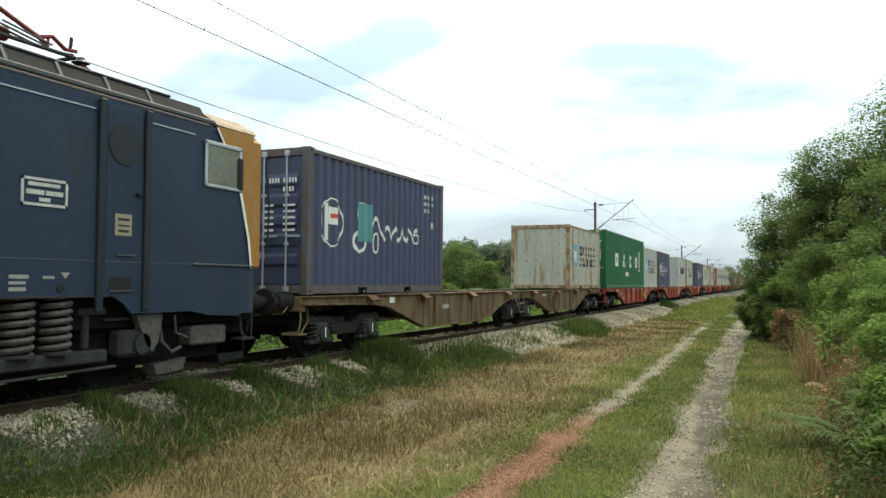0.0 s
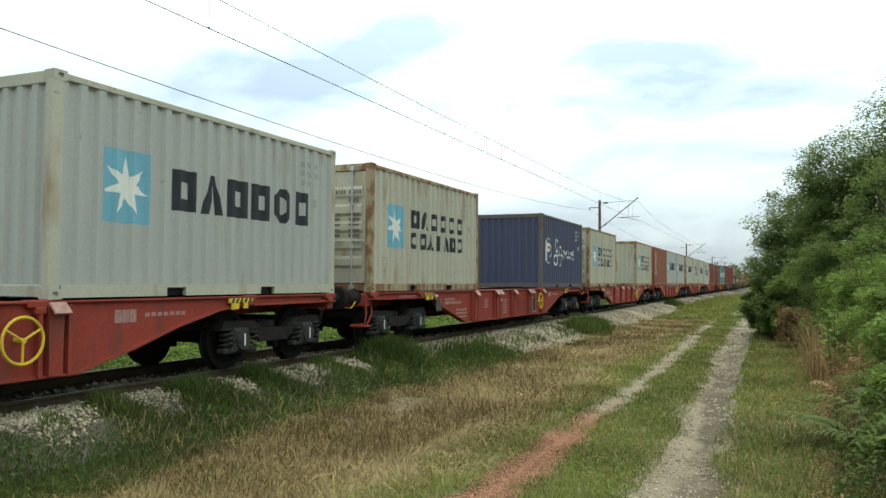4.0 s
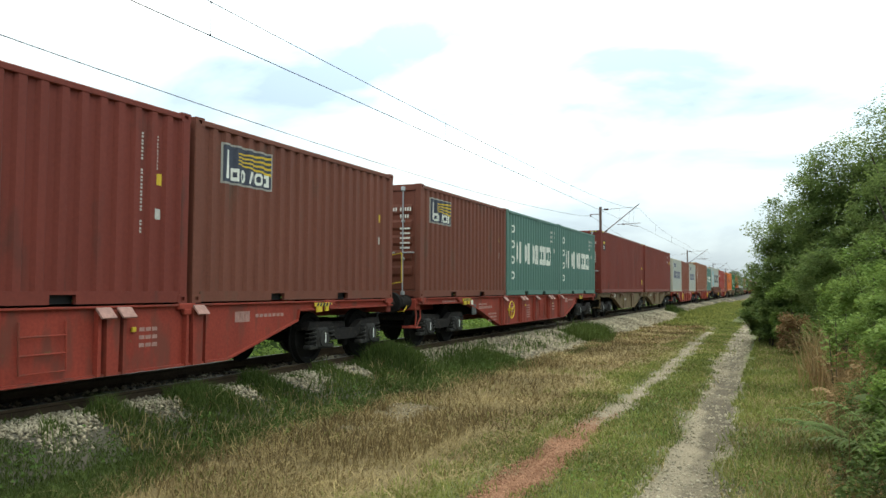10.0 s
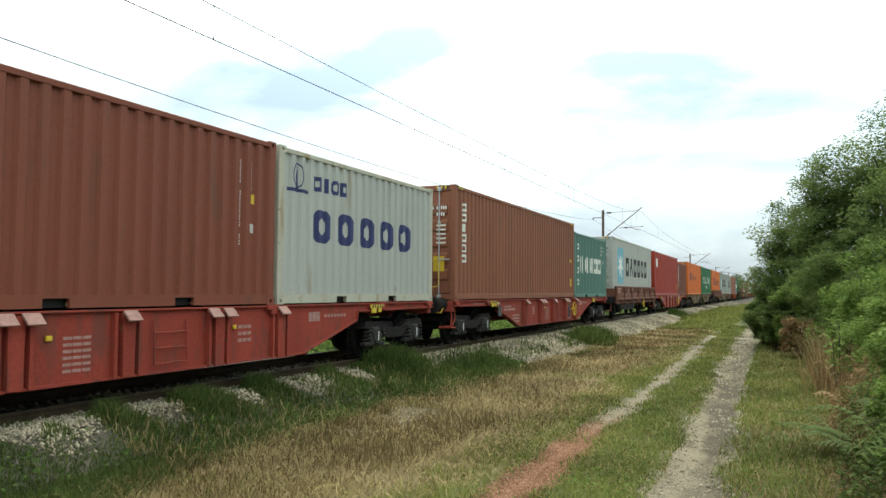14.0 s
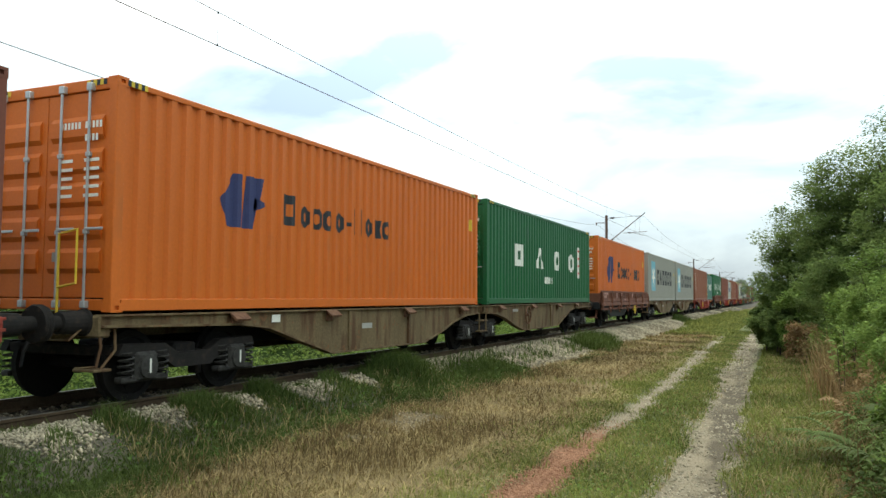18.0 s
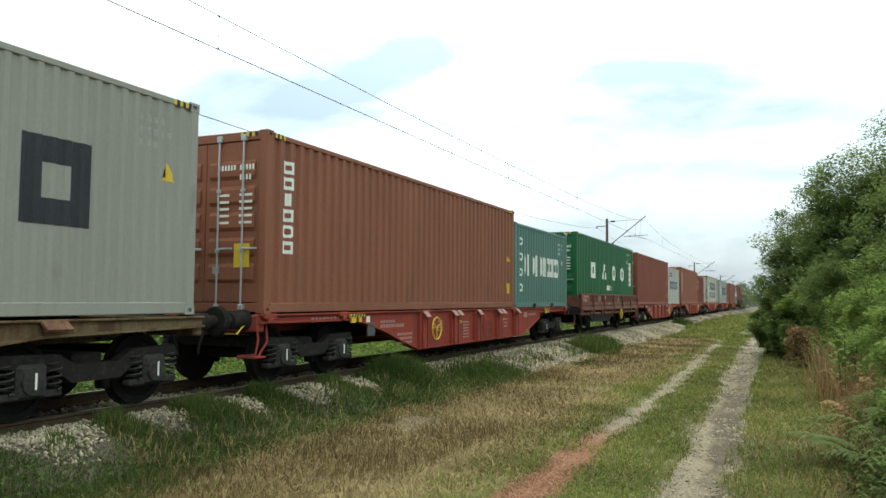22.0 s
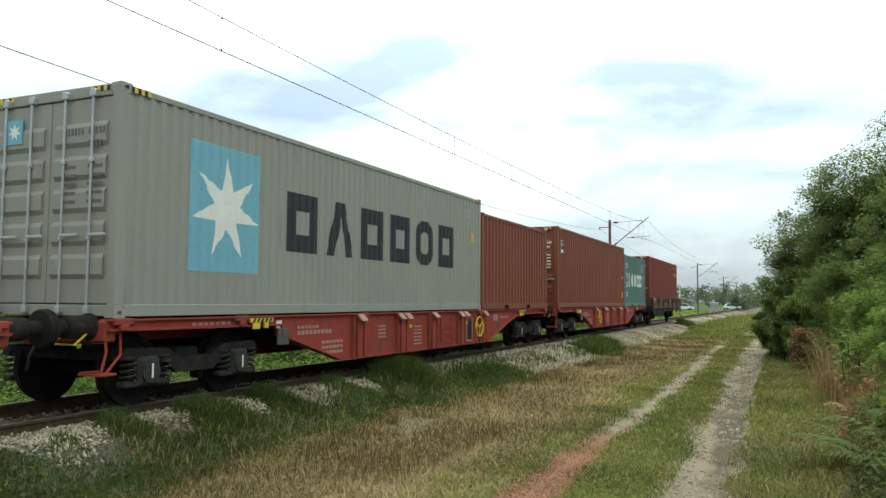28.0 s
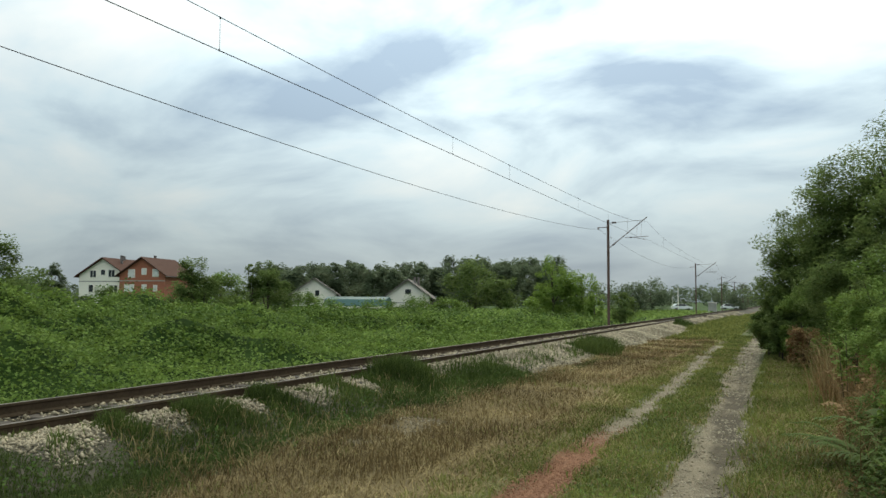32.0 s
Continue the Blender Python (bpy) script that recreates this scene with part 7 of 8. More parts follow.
def turf(n, y0, y1, h0, h1, mat, near=1.5, foot=-5.75):
    x, y = scatter(n, -7.55, foot + 0.5, y0, y1, near)
    keep = (x > grass_top(y) + rng.normal(scale=0.08, size=n) + 0.26 * smooth_noise(x, y, 3.1, 8)) & (x < foot + 0.30 * smooth_noise(x, y, 1.3, 41) + rng.normal(scale=0.12, size=n) + 0.35 * np.clip((y - 11) / 5, 0, 1) + 0.3 * np.clip((7.2 - y) / 1.5, 0, 1))
    x, y = x[keep], y[keep]
    z = np.maximum(bank(x, y), ground_height(x, y)) - 0.015
    h = rng.uniform(h0, h1, len(x)) * (0.85 + 0.45 * smooth_noise(x, y, 1.4, 5)) * np.clip(0.25 + (x - grass_top(y)) * 1.4, 0.25, 1)
    return blade_mesh("long_grass", x, y, z, h, 0.006 + 0.0007 * y, rng.uniform(0.2, 1.4, len(x)), mat)


def tuft_row(n, mat, tall=1.0, lean=(0.1, 0.8)):
    xs_, ys_, hs_ = [], [], []
    for a, b, h, mid, wide in TUFTS:
        m = int(n * min(b - a, 4.5) * (1.6 if h > 0.5 else 1.0))
        m = m // 3 if a > 20 else m
        y = rng.uniform(a - 0.12, b + 0.12, m)
        x = mid + (np.abs(rng.normal(0, wide, m)) if mid < -7 else rng.normal(0, wide, m))
        keep = chance(smooth_noise(x, y, 3.0, 37) + 0.35, 0.3)
        x, y = x[keep], y[keep]
        ease = np.clip(np.minimum(y - a, b - y) / (0.2 if h < 0.5 else 1.2) + 0.35, 0.3, 1)
        xs_.append(x), ys_.append(y), hs_.append(h * ease * rng.uniform(0.55, 1.1, len(x)) * (1 - 0.25 * np.clip((x + 7.0) / 1.0, 0, 1)) * tall)
    x, y, h = (np.concatenate(q) for q in (xs_, ys_, hs_))
    return blade_mesh("long_grass", x, y, np.maximum(bank(x, y), ground_height(x, y)) - 0.02, h, 0.007 + 0.0006 * y, rng.uniform(*lean, len(x)), mat)


stuff("long_grass", turf(88000, 1.5, 28, 0.07, 0.20, M["undergrowth"], 1.7), "low dark green turf along the foot of the ballast", "grass")
stuff("long_grass", turf(22000, 1.5, 28, 0.07, 0.22, M["grass_dark"], 1.7), "greener blades in the dark turf", "grass")
stuff("long_grass", turf(1900, 6.5, 20, 0.16, 0.34, M["straw"]), "dry stems standing in the dark turf", "grass")
stuff("long_grass", tuft_row(1700, M["undergrowth"]), "tall dark green grass tufts growing up the ballast", "grass")
stuff("long_grass", tuft_row(550, M["grass_dark"], 1.08), "greener tall blades in the tufts on the ballast", "grass")
x, y = rng.uniform(-6.0, -4.6, 3000), rng.uniform(52, 100, 3000)
stuff("long_grass", blade_mesh("long_grass", x, y, ground_height(x, y), rng.uniform(0.2, 0.5, 3000), 0.06, rng.uniform(0.1, 0.8, 3000), M["grass"]), "green tufts further along the bank", "grass")
x, y = rng.normal(-6.25, 0.28, 3600), rng.normal(28.3, 0.8, 3600)
stuff("long_grass", blade_mesh("long_grass", x, y, bank(x, y) - 0.03, rng.uniform(0.25, 0.62, 3600), 0.026, rng.uniform(0.1, 0.9, 3600), M["grass_dark"]), "dark green tuft on the bare ballast bank", "grass")
x, y = scatter(5200, -7.35, -6.1, 4, 26, 1.3)
keep = chance(smooth_noise(x, y, 3.4, 21) - 0.27, 0.1)
x, y = x[keep], y[keep]
stuff("long_grass", blade_mesh("long_grass", x, y, bank(x, y), rng.uniform(0.08, 0.30, len(x)), 0.008 + 0.0007 * y, rng.uniform(0.1, 0.9, len(x)), M["grass_dark"]), "thin grass growing up through the ballast", "grass")
for i in range(12):
    cy = 4.5 + 15 * (i / 12) ** 1.3
    cx_ = -5.65 + 0.35 * math.sin(i * 5.1) - 0.3 * (cy < 9)
    P = np.stack([rng.normal(cx_, 0.10, 60), rng.normal(cy, 0.12, 60), -0.42 + rng.uniform(0.02, 0.42, 60)], -1)
    stuff("tall_weed", leaf_mesh("tall_weed", P, 0.050, M["weed_dark"], up=0.4, aspect=0.6), "leafy green weed standing in the long grass", "weeds")
# a few grass tufts between and beside the rails
x = np.concatenate([rng.normal(c[0], 0.08, 260) for c in ((-8.6, 5.6), (-7.7, 6.0), (-7.6, 9.2), (-7.5, 11.6), (-8.3, 7.6))])
y = np.concatenate([rng.normal(c[1], 0.25, 260) for c in ((-8.6, 5.6), (-7.7, 6.0), (-7.6, 9.2), (-7.5, 11.6), (-8.3, 7.6))])
stuff("track_weeds", blade_mesh("track_weeds", x, y, np.full(len(x), -0.2), rng.uniform(0.06, 0.2, len(x)), 0.010, rng.uniform(0.1, 0.9, len(x)), M["grass_dark"]), "small grass tufts growing in the ballast", "grass")

# mown dry grass
def mown(n, x0, x1, y0, y1, h0, h1, w, mat, lean=(0.4, 1.8), near=1.7, seed=2, thr=-0.4, s=1.5):
    x, y = scatter(n, x0, x1, y0, y1, near)
    keep = chance(smooth_noise(x, y, s, seed) - thr) & (off_rut(x, y) > 0)
    keep &= rng.uniform(0, 1, n) < np.clip((y - y0) / 2.4, 0.12, 1)
    if x1 > 1.0:
        keep &= rng.uniform(0, 1, n) < np.clip((x1 - x) / 0.6, 0, 1)
    keep &= bare_patch(x, y) > rng.uniform(0.3, 0.9, len(x))
    keep &= x > -5.85 + 0.30 * smooth_noise(x, y, 1.3, 41)
    x, y = x[keep], y[keep]
    return blade_mesh("mown_grass", x, y, ground_height(x, y) - 0.005, rng.uniform(h0, h1, len(x)), w + 0.0006 * y, rng.uniform(*lean, len(x)), mat)


stuff("mown_grass", mown(62000, -6.0, -2.6, 2.0, 42, 0.05, 0.14, 0.0055, M["straw"], thr=-0.2, lean=(0.9, 2.9), s=1.3), "mown straw-coloured grass", "grass")
stuff("mown_grass", mown(36000, -5.9, -2.9, 2.0, 42, 0.07, 0.20, 0.006, M["stubble"], seed=9, thr=-0.02, lean=(0.2, 1.3), s=1.4), "dead brown stubble among the mown grass", "grass")
stuff("mown_grass", mown(12000, -5.6, -3.6, 5.0, 20, 0.10, 0.26, 0.006, M["stubble"], seed=29, thr=0.28, lean=(0.1, 0.7), s=0.7, near=1.2), "upright brown stalks left standing in the mown strip", "grass")
stuff("mown_grass", mown(26000, -5.9, -2.5, 2.0, 42, 0.05, 0.15, 0.006, M["grass"], lean=(0.2, 1.2), seed=6, thr=0.36, s=1.5), "green regrowth in the mown grass", "grass")
stuff("mown_grass", mown(20000, -5.9, -2.9, 2.0, 26, 0.10, 0.24, 0.0042, M["straw"], lean=(1.6, 3.2), seed=16, thr=0.0, s=1.2), "long cut stems lying on the mown grass", "grass")
stuff("mown_grass", mown(15000, -5.7, -3.4, 17, 42, 0.04, 0.11, 0.008, M["fern_brown"], lean=(0.5, 2.0), seed=19, thr=0.0, s=1.2, near=1.0), "withered russet mowings further along", "grass")
stuff("verge_grass", mown(26000, -3.35, -2.6, 2.5, 48, 0.05, 0.13, 0.006, M["grass"], lean=(0.2, 1.2), thr=-0.3, seed=13), "short green grass beside the left rut", "grass")
stuff("verge_grass", mown(70000, -2.7, -1.15, 2.5, 46, 0.04, 0.12, 0.006, M["grass"], lean=(0.2, 1.4), thr=-0.45, seed=4, s=2.4), "short green grass between the ruts", "grass")
stuff("verge_grass", mown(30000, -2.7, -1.1, 2.5, 46, 0.03, 0.09, 0.006, M["grass_dark"], lean=(0.4, 1.6), thr=-0.15, seed=14, s=3.0), "darker low grass between the ruts", "grass")
stuff("verge_grass", mown(14000, -2.7, -1.1, 2.5, 40, 0.04, 0.14, 0.005, M["straw"], lean=(0.3, 1.8), thr=0.05, seed=24, s=1.6), "dry blades in the grass between the ruts", "grass")
stuff("verge_grass", mown(52000, -0.7, 1.4, 2.5, 34, 0.05, 0.18, 0.007, M["grass"], lean=(0.2, 1.4), thr=-0.4, seed=15), "green grass beside the cart track", "grass")
stuff("verge_grass", mown(15000, -0.5, 1.4, 2.5, 30, 0.06, 0.20, 0.006, M["straw"], lean=(0.3, 1.8), thr=-0.35, seed=17, s=2.0), "dry stalks in the verge", "grass")
xw = np.concatenate([rng.normal(-1.55, 0.35, 3000), rng.normal(-0.1, 0.3, 3000)])
yw = np.concatenate([rng.uniform(4, 16, 3000), rng.uniform(4, 16, 3000)])
keep = (off_rut(xw, yw) > 0.05) & (smooth_noise(xw, yw, 3.0, 18) > 0.0)
xw, yw = xw[keep], yw[keep]
stuff("verge_weeds", leaf_mesh("verge_weeds", np.stack([xw, yw, ground_height(xw, yw) + rng.uniform(0.01, 0.07, len(xw))], -1), 0.035, M["weed"], up=0.8, aspect=0.7), "small broad-leaved weeds beside the ruts", "weeds")
x, y = scatter(14000, -5.6, -2.4, 40, 130, 1.2)
stuff("field_grass", blade_mesh("field_grass", x, y, ground_height(x, y), rng.uniform(0.08, 0.25, 14000), 0.06, rng.uniform(0.3, 1.4, 14000), M["grass"]), "distant rough grass beside the line", "grass")


def fringe(n, x0, x1, y0, y1, h0, h1, w, mat, lean=(0.2, 1.4), soft=1.5):
    """Grass about the camera's stand, thinning out behind it."""
    x, y = rng.uniform(x0, x1, n), rng.uniform(y0, y1, n)
    keep = rng.uniform(0, 1, n) < np.clip((y - y0) / soft, 0, 1) * np.clip((x1 - x) / soft, 0.05, 1)
    keep &= (off_rut(x, y) > 0) & chance(smooth_noise(x, y, 2.0, 27) + 0.35)
    x, y = x[keep], y[keep]
    return blade_mesh("verge_grass", x, y, ground_height(x, y) - 0.005, rng.uniform(h0, h1, len(x)), w, rng.uniform(*lean, len(x)), mat)


stuff("verge_grass", fringe(24000, -2.9, 6.5, -7, 4.6, 0.05, 0.17, 0.009, M["grass"]), "short green grass about the end of the cart track", "grass")
stuff("verge_grass", fringe(9000, -2.9, 6.5, -7, 4.6, 0.05, 0.18, 0.008, M["straw"]), "dry stalks in the short grass", "grass")
stuff("verge_grass", fringe(14000, 1.2, 6.5, 2.5, 26, 0.06, 0.22, 0.011, M["grass"]), "rough grass at the foot of the hedge", "grass")
stuff("mown_grass", fringe(18000, -5.8, -2.6, -7, 4.2, 0.04, 0.13, 0.009, M["straw"], (0.5, 2.2)), "mown straw-coloured grass towards the near end", "grass")
stuff("mown_grass", fringe(8000, -5.8, -2.6, -7, 4.2, 0.05, 0.15, 0.009, M["grass"]), "green regrowth towards the near end", "grass")
x, y = rng.uniform(-7.3, -5.4, 16000), rng.uniform(-7, 2.0, 16000)
keep = (rng.uniform(0, 1, 16000) < np.clip((y + 7) / 2, 0, 1)) & (x > -7.2 + 0.5 * smooth_noise(x, y, 1.5, 3))
x, y = x[keep], y[keep]
stuff("long_grass", blade_mesh("long_grass", x, y, np.maximum(bank(x, y), ground_height(x, y)) - 0.02, rng.uniform(0.16, 0.44, len(x)), 0.012, rng.uniform(0.1, 0.9, len(x)), M["grass_dark"]), "long grass along the near end of the ballast", "grass")
x, y = rng.uniform(-10.9, -6.1, 9000), rng.uniform(-8, 3, 9000)
keep = rng.uniform(0, 1, 9000) < np.clip((y + 8) / 2, 0, 1)
x, y = x[keep], y[keep]
stuff("ballast_stones", stone_mesh("ballast_stones", np.stack([x, y, bank(x, y) + rng.uniform(0, 0.03, len(x))], -1), 0.06 * rng.uniform(0.6, 1.3, len(x)), M["stone"]), "loose pale crushed stones along the near track", "ballast")


# weeds and brambles over the field beyond the track
rm = np.random.default_rng(4)
MOUNDS = [(-rm.uniform(12.5, 34), rm.uniform(4, 52), rm.uniform(0.6, 1.7), rm.uniform(-0.35, 0.95)) for _ in range(230)]


def canopy(x, y):
    d = np.clip((-10.9 - x) / 9.0, 0, 1)
    far = np.clip((np.hypot(x, y) - 24) / 26, 0, 1)
    lump = 0.22 * smooth_noise(x, y, 0.55, 1)
    for cx_, cy_, cr_, ch_ in MOUNDS:
        lump = lump + ch_ * np.exp(-((x - cx_) ** 2 + (y - cy_) ** 2) / cr_ ** 2)
    hill = 0.60 * np.exp(-((x + 22) / 7) ** 2 - ((y - 17) / 9) ** 2)
    return ground_height(x, y) + 0.10 + (0.62 * d + lump * (0.25 + d) + hill) * (1 - 0.72 * far)


wx = np.concatenate([np.arange(-10.9, -30, -0.4), np.arange(-30, -95, -2.0)])[::-1]
wy = np.concatenate([np.arange(2, 60, 0.5), np.arange(60, 150, 3.0)])
# sheet just below the leaf tops; its dark colour paints the shade between leaves
bed = part("weed_bed", grid_mesh("weed_bed", wx, wy, lambda X, Y: canopy(X, Y) - 0.10, surf("weed_shade", (0.022, 0.042, 0.010), 0.95, var=0.45, scale=2.0, bump=1.0, bump_scale=9.0, fine=9.0, spec=0.03)), None)
tagged(bed, label="dark green sheet under the field weeds, coloured as the shade between leaves", category="weeds", kind="stuff")


def weeds(n, x0, x1, y0, y1, size, grow, mat, near=1.3, thick=0.16, seed=0, thr=-2.0, far_x=1.0):
    k = rng.uniform(0, 1, n) ** far_x
    x = x0 + (x1 - x0) * k
    y = y0 + (y1 - y0) * rng.uniform(0, 1, n) ** near
    keep = (smooth_noise(x, y, 0.8, seed) > thr) & (-x < 1.55 * y + 9.0)
    x, y = x[keep], y[keep]
    z = canopy(x, y) + rng.normal(0, thick, len(x)) * 0.5
    dist = np.hypot(x, y)
    return leaf_mesh("weeds", np.stack([x, y, z], -1), size + grow * dist, mat, up=0.5, aspect=0.7)


def plants(n, x0, x1, y0, y1, r0, r1, leaves, size, grow, mat, near=1.3, far_x=1.0, seed=0, thr=-2.0):
    """Leafy weeds and brambles: each a low dome of leaves on the canopy."""
    x = x0 + (x1 - x0) * rng.uniform(0, 1, n) ** far_x
    y = y0 + (y1 - y0) * rng.uniform(0, 1, n) ** near
    keep = (smooth_noise(x, y, 0.8, seed) > thr) & (-x < 1.55 * y + 9.0)
    x, y = x[keep], y[keep]
    m = len(x)
    r = rng.uniform(r0, r1, m) * (0.7 + 0.012 * np.hypot(x, y))
    g = rng.normal(size=(m, leaves, 3))
    g /= np.linalg.norm(g, axis=2)[..., None]
    g[..., 2] = np.abs(g[..., 2])
    g *= rng.uniform(0.6, 1.05, (m, leaves, 1))
    c = np.stack([x, y, canopy(x, y) - 0.12], -1)
    P = (c[:, None] + g * r[:, None, None] * np.array([1, 1, 0.95])).reshape(-1, 3)
    return leaf_mesh("weeds", P, size + grow * np.hypot(P[:, 0], P[:, 1]), mat, up=0.55, aspect=0.7)


stuff("weeds", plants(1700, -10.9, -22, 3, 40, 0.14, 0.34, 30, 0.030, 0.0028, M["weed"], far_x=1.2), "tufts of bright green weeds beside the track", "weeds")
stuff("weeds", plants(1700, -12.5, -36, 4, 58, 0.25, 0.70, 44, 0.035, 0.0030, M["weed"], seed=3), "bright green bramble domes over the field", "weeds")
stuff("weeds", plants(1000, -13, -36, 4, 58, 0.35, 0.95, 50, 0.035, 0.0030, M["weed_dark"], seed=5, thr=-0.1), "darker bramble domes over the field", "weeds")
stuff("weeds", weeds(62000, -10.7, -24, 3, 46, 0.028, 0.0030, M["weed"], far_x=1.2), "low bright green weeds beside the track", "weeds")
stuff("weeds", weeds(34000, -12, -40, 4, 60, 0.034, 0.0032, M["weed"], seed=3), "bright green brambles over the field", "weeds")
stuff("weeds", weeds(16000, -13, -40, 4, 60, 0.032, 0.0030, M["weed_dark"], seed=5, thr=0.0, thick=0.22), "darker bramble leaves over the field", "weeds")
stuff("weeds", weeds(9000, -36, -90, 20, 120, 0.06, 0.0055, M["weed"], seed=8, near=1.0), "weeds in the far field", "weeds")
stuff("weeds", weeds(8000, -11, -40, 60, 140, 0.05, 0.004, M["leaf_light"], seed=8, near=1.0, thick=0.1), "pale grass in the far field", "grass")


# ---- trees and bushes ----
def tree(kind, at, height, radius, leaves, size, mat, clumps=40, low=0.25, label="", category="tree", group="", squash=1.0, limbs=7, spread=0.20, seed=1, thick=None):
    """Tapered trunk, limbs that reach the clumps, and a crown of single leaves."""
    r = np.random.default_rng(seed)
    tr = thing(kind, at, label=label, category=category, group=group)
    C = r.normal(size=(clumps, 3))
    C /= np.linalg.norm(C, axis=1)[:, None]
    C *= r.uniform(0.35, 1.0, (clumps, 1)) ** 0.6
    mid, half = height * (low + 1) / 2, height * (1 - low) / 2
    C = C * np.array([radius, radius * squash, half]) + np.array([0, 0, mid])
    C += r.normal(scale=radius * 0.08, size=C.shape)
    per = leaves // clumps
    rad = r.uniform(0.6, 1.25, clumps) * radius * spread
    G = r.normal(size=(clumps, per, 3))
    G /= np.linalg.norm(G, axis=2)[..., None]
    G *= (r.uniform(0, 1, (clumps, per, 1)) ** 0.45)
    P = (C[:, None] + G * rad[:, None, None] * np.array([1.15, 1.15, 0.85])).reshape(-1, 3)
    part("crown", leaf_mesh("crown", P, size, mat, up=0.9), None, tr)
    t = thick or height * 0.022
    wood = Shape()
    pts = [(0, 0, -0.6), (0.06 * radius, 0.03 * radius, height * 0.25), (-0.03 * radius, 0.05 * radius, height * 0.5), (0, 0, height * 0.8)]
    for (a, b), k in zip(zip(pts, pts[1:]), (1.0, 0.78, 0.5)):
        wood.rod(a, b, t * k, 8, t * k * 0.72)
    part("trunk", wood, M["bark"], tr)
    for i in range(limbs):
        c = C[(i * 5) % clumps]
        z = height * r.uniform(0.2, 0.5)
        m = (c[0] * 0.45, c[1] * 0.45, z + (c[2] - z) * 0.55)
        part("limb", Shape().rod((0, 0, z), m, t * 0.42, 6, t * 0.3).rod(m, tuple(c), t * 0.3, 6, t * 0.08), M["bark"], tr)
    return tr


# the tall hedge beside the cart track
HEDGE = "trees in the hedge by the cart track"
for i, (hx, hy, h, r_, n, sz, cl, lb) in enumerate([
        (0.0, 29.6, 4.9, 1.2, 17000, 0.115, 60, "leafy small tree at the end of the trackside hedge"), (0.9, 28.4, 5.9, 1.5, 22000, 0.115, 80, "broadleaf tree leaning over the cart track"),
        (2.1, 27.4, 7.0, 1.8, 26000, 0.12, 90, "dense broadleaf tree in the middle of the hedge"), (3.6, 26.6, 8.0, 2.1, 26000, 0.12, 90, "tall dense broadleaf tree in the trackside hedge"),
        (5.3, 27.0, 9.5, 2.5, 18000, 0.14, 70, "tallest tree of the trackside hedge"), (2.6, 21.0, 5.2, 1.3, 13000, 0.10, 60, "leafy young tree in the hedge"), (5.5, 38.0, 8.5, 3.6, 8000, 0.22, 40, "tall tree behind the hedge"),
        (0.45, 29.2, 4.2, 1.2, 14000, 0.11, 80, "bushy young tree filling the hedge"), (1.5, 28.2, 5.3, 1.4, 16000, 0.11, 90, "bushy young tree filling the hedge"), (2.8, 27.2, 6.3, 1.6, 18000, 0.115, 90, "bushy young tree filling the hedge"), (4.4, 26.6, 7.0, 1.8, 16000, 0.12, 90, "bushy young tree filling the hedge")]):
    tree("hedge_tree", (hx + 0.007 * hy, hy, -0.3), h, r_, int(n * (1.12 if hy < 35 else 0.6)), sz * 0.80, M["leaf"], cl + 70, 0.0, lb, "tree", HEDGE, limbs=8, spread=0.27, seed=11 + i)
BUSH = "bushes in the hedge by the cart track"
for i, (bx_, by_, h, r_, n, mt) in enumerate([(-0.45, 28.2, 2.3, 0.75, 8000, "leaf"), (-0.80, 29.2, 1.7, 0.5, 5000, "leaf"), (-0.35, 27.0, 1.3, 0.5, 4000, "leaf"), (0.25, 26.0, 2.2, 0.75, 7000, "leaf_light"), (-0.75, 30.0, 1.6, 0.5, 4000, "weed"), (1.0, 25.0, 2.6, 0.8, 7000, "leaf"), (1.4, 23.0, 3.2, 1.15, 10000, "leaf"), (1.65, 17.5, 2.7, 0.8, 9000, "leaf_light"), (1.75, 14.5, 2.4, 0.75, 8000, "leaf_light"), (1.3, 19.8, 1.9, 0.65, 5000, "weed"), (1.5, 12.2, 1.7, 0.5, 6000, "leaf_light"), (1.15, 9.4, 1.0, 0.36, 3600, "weed"), (0.35, 23.6, 1.1, 0.55, 2600, "fern_brown"), (1.0, 7.4, 0.6, 0.26, 2000, "weed"), (-0.55, 31.0, 2.4, 0.7, 5000, "leaf"), (1.05, 16.2, 1.3, 0.4, 2600, "weed")]):
    tree("hedge_bush", (bx_ + 0.007 * by_, by_, -0.35), h, r_, int(n * 1.3), 0.048 + 0.0013 * by_, M[mt], 34, 0.02, "dense green bush at the foot of the hedge", "bush", BUSH, limbs=4, spread=0.36, seed=30 + i, thick=0.03)


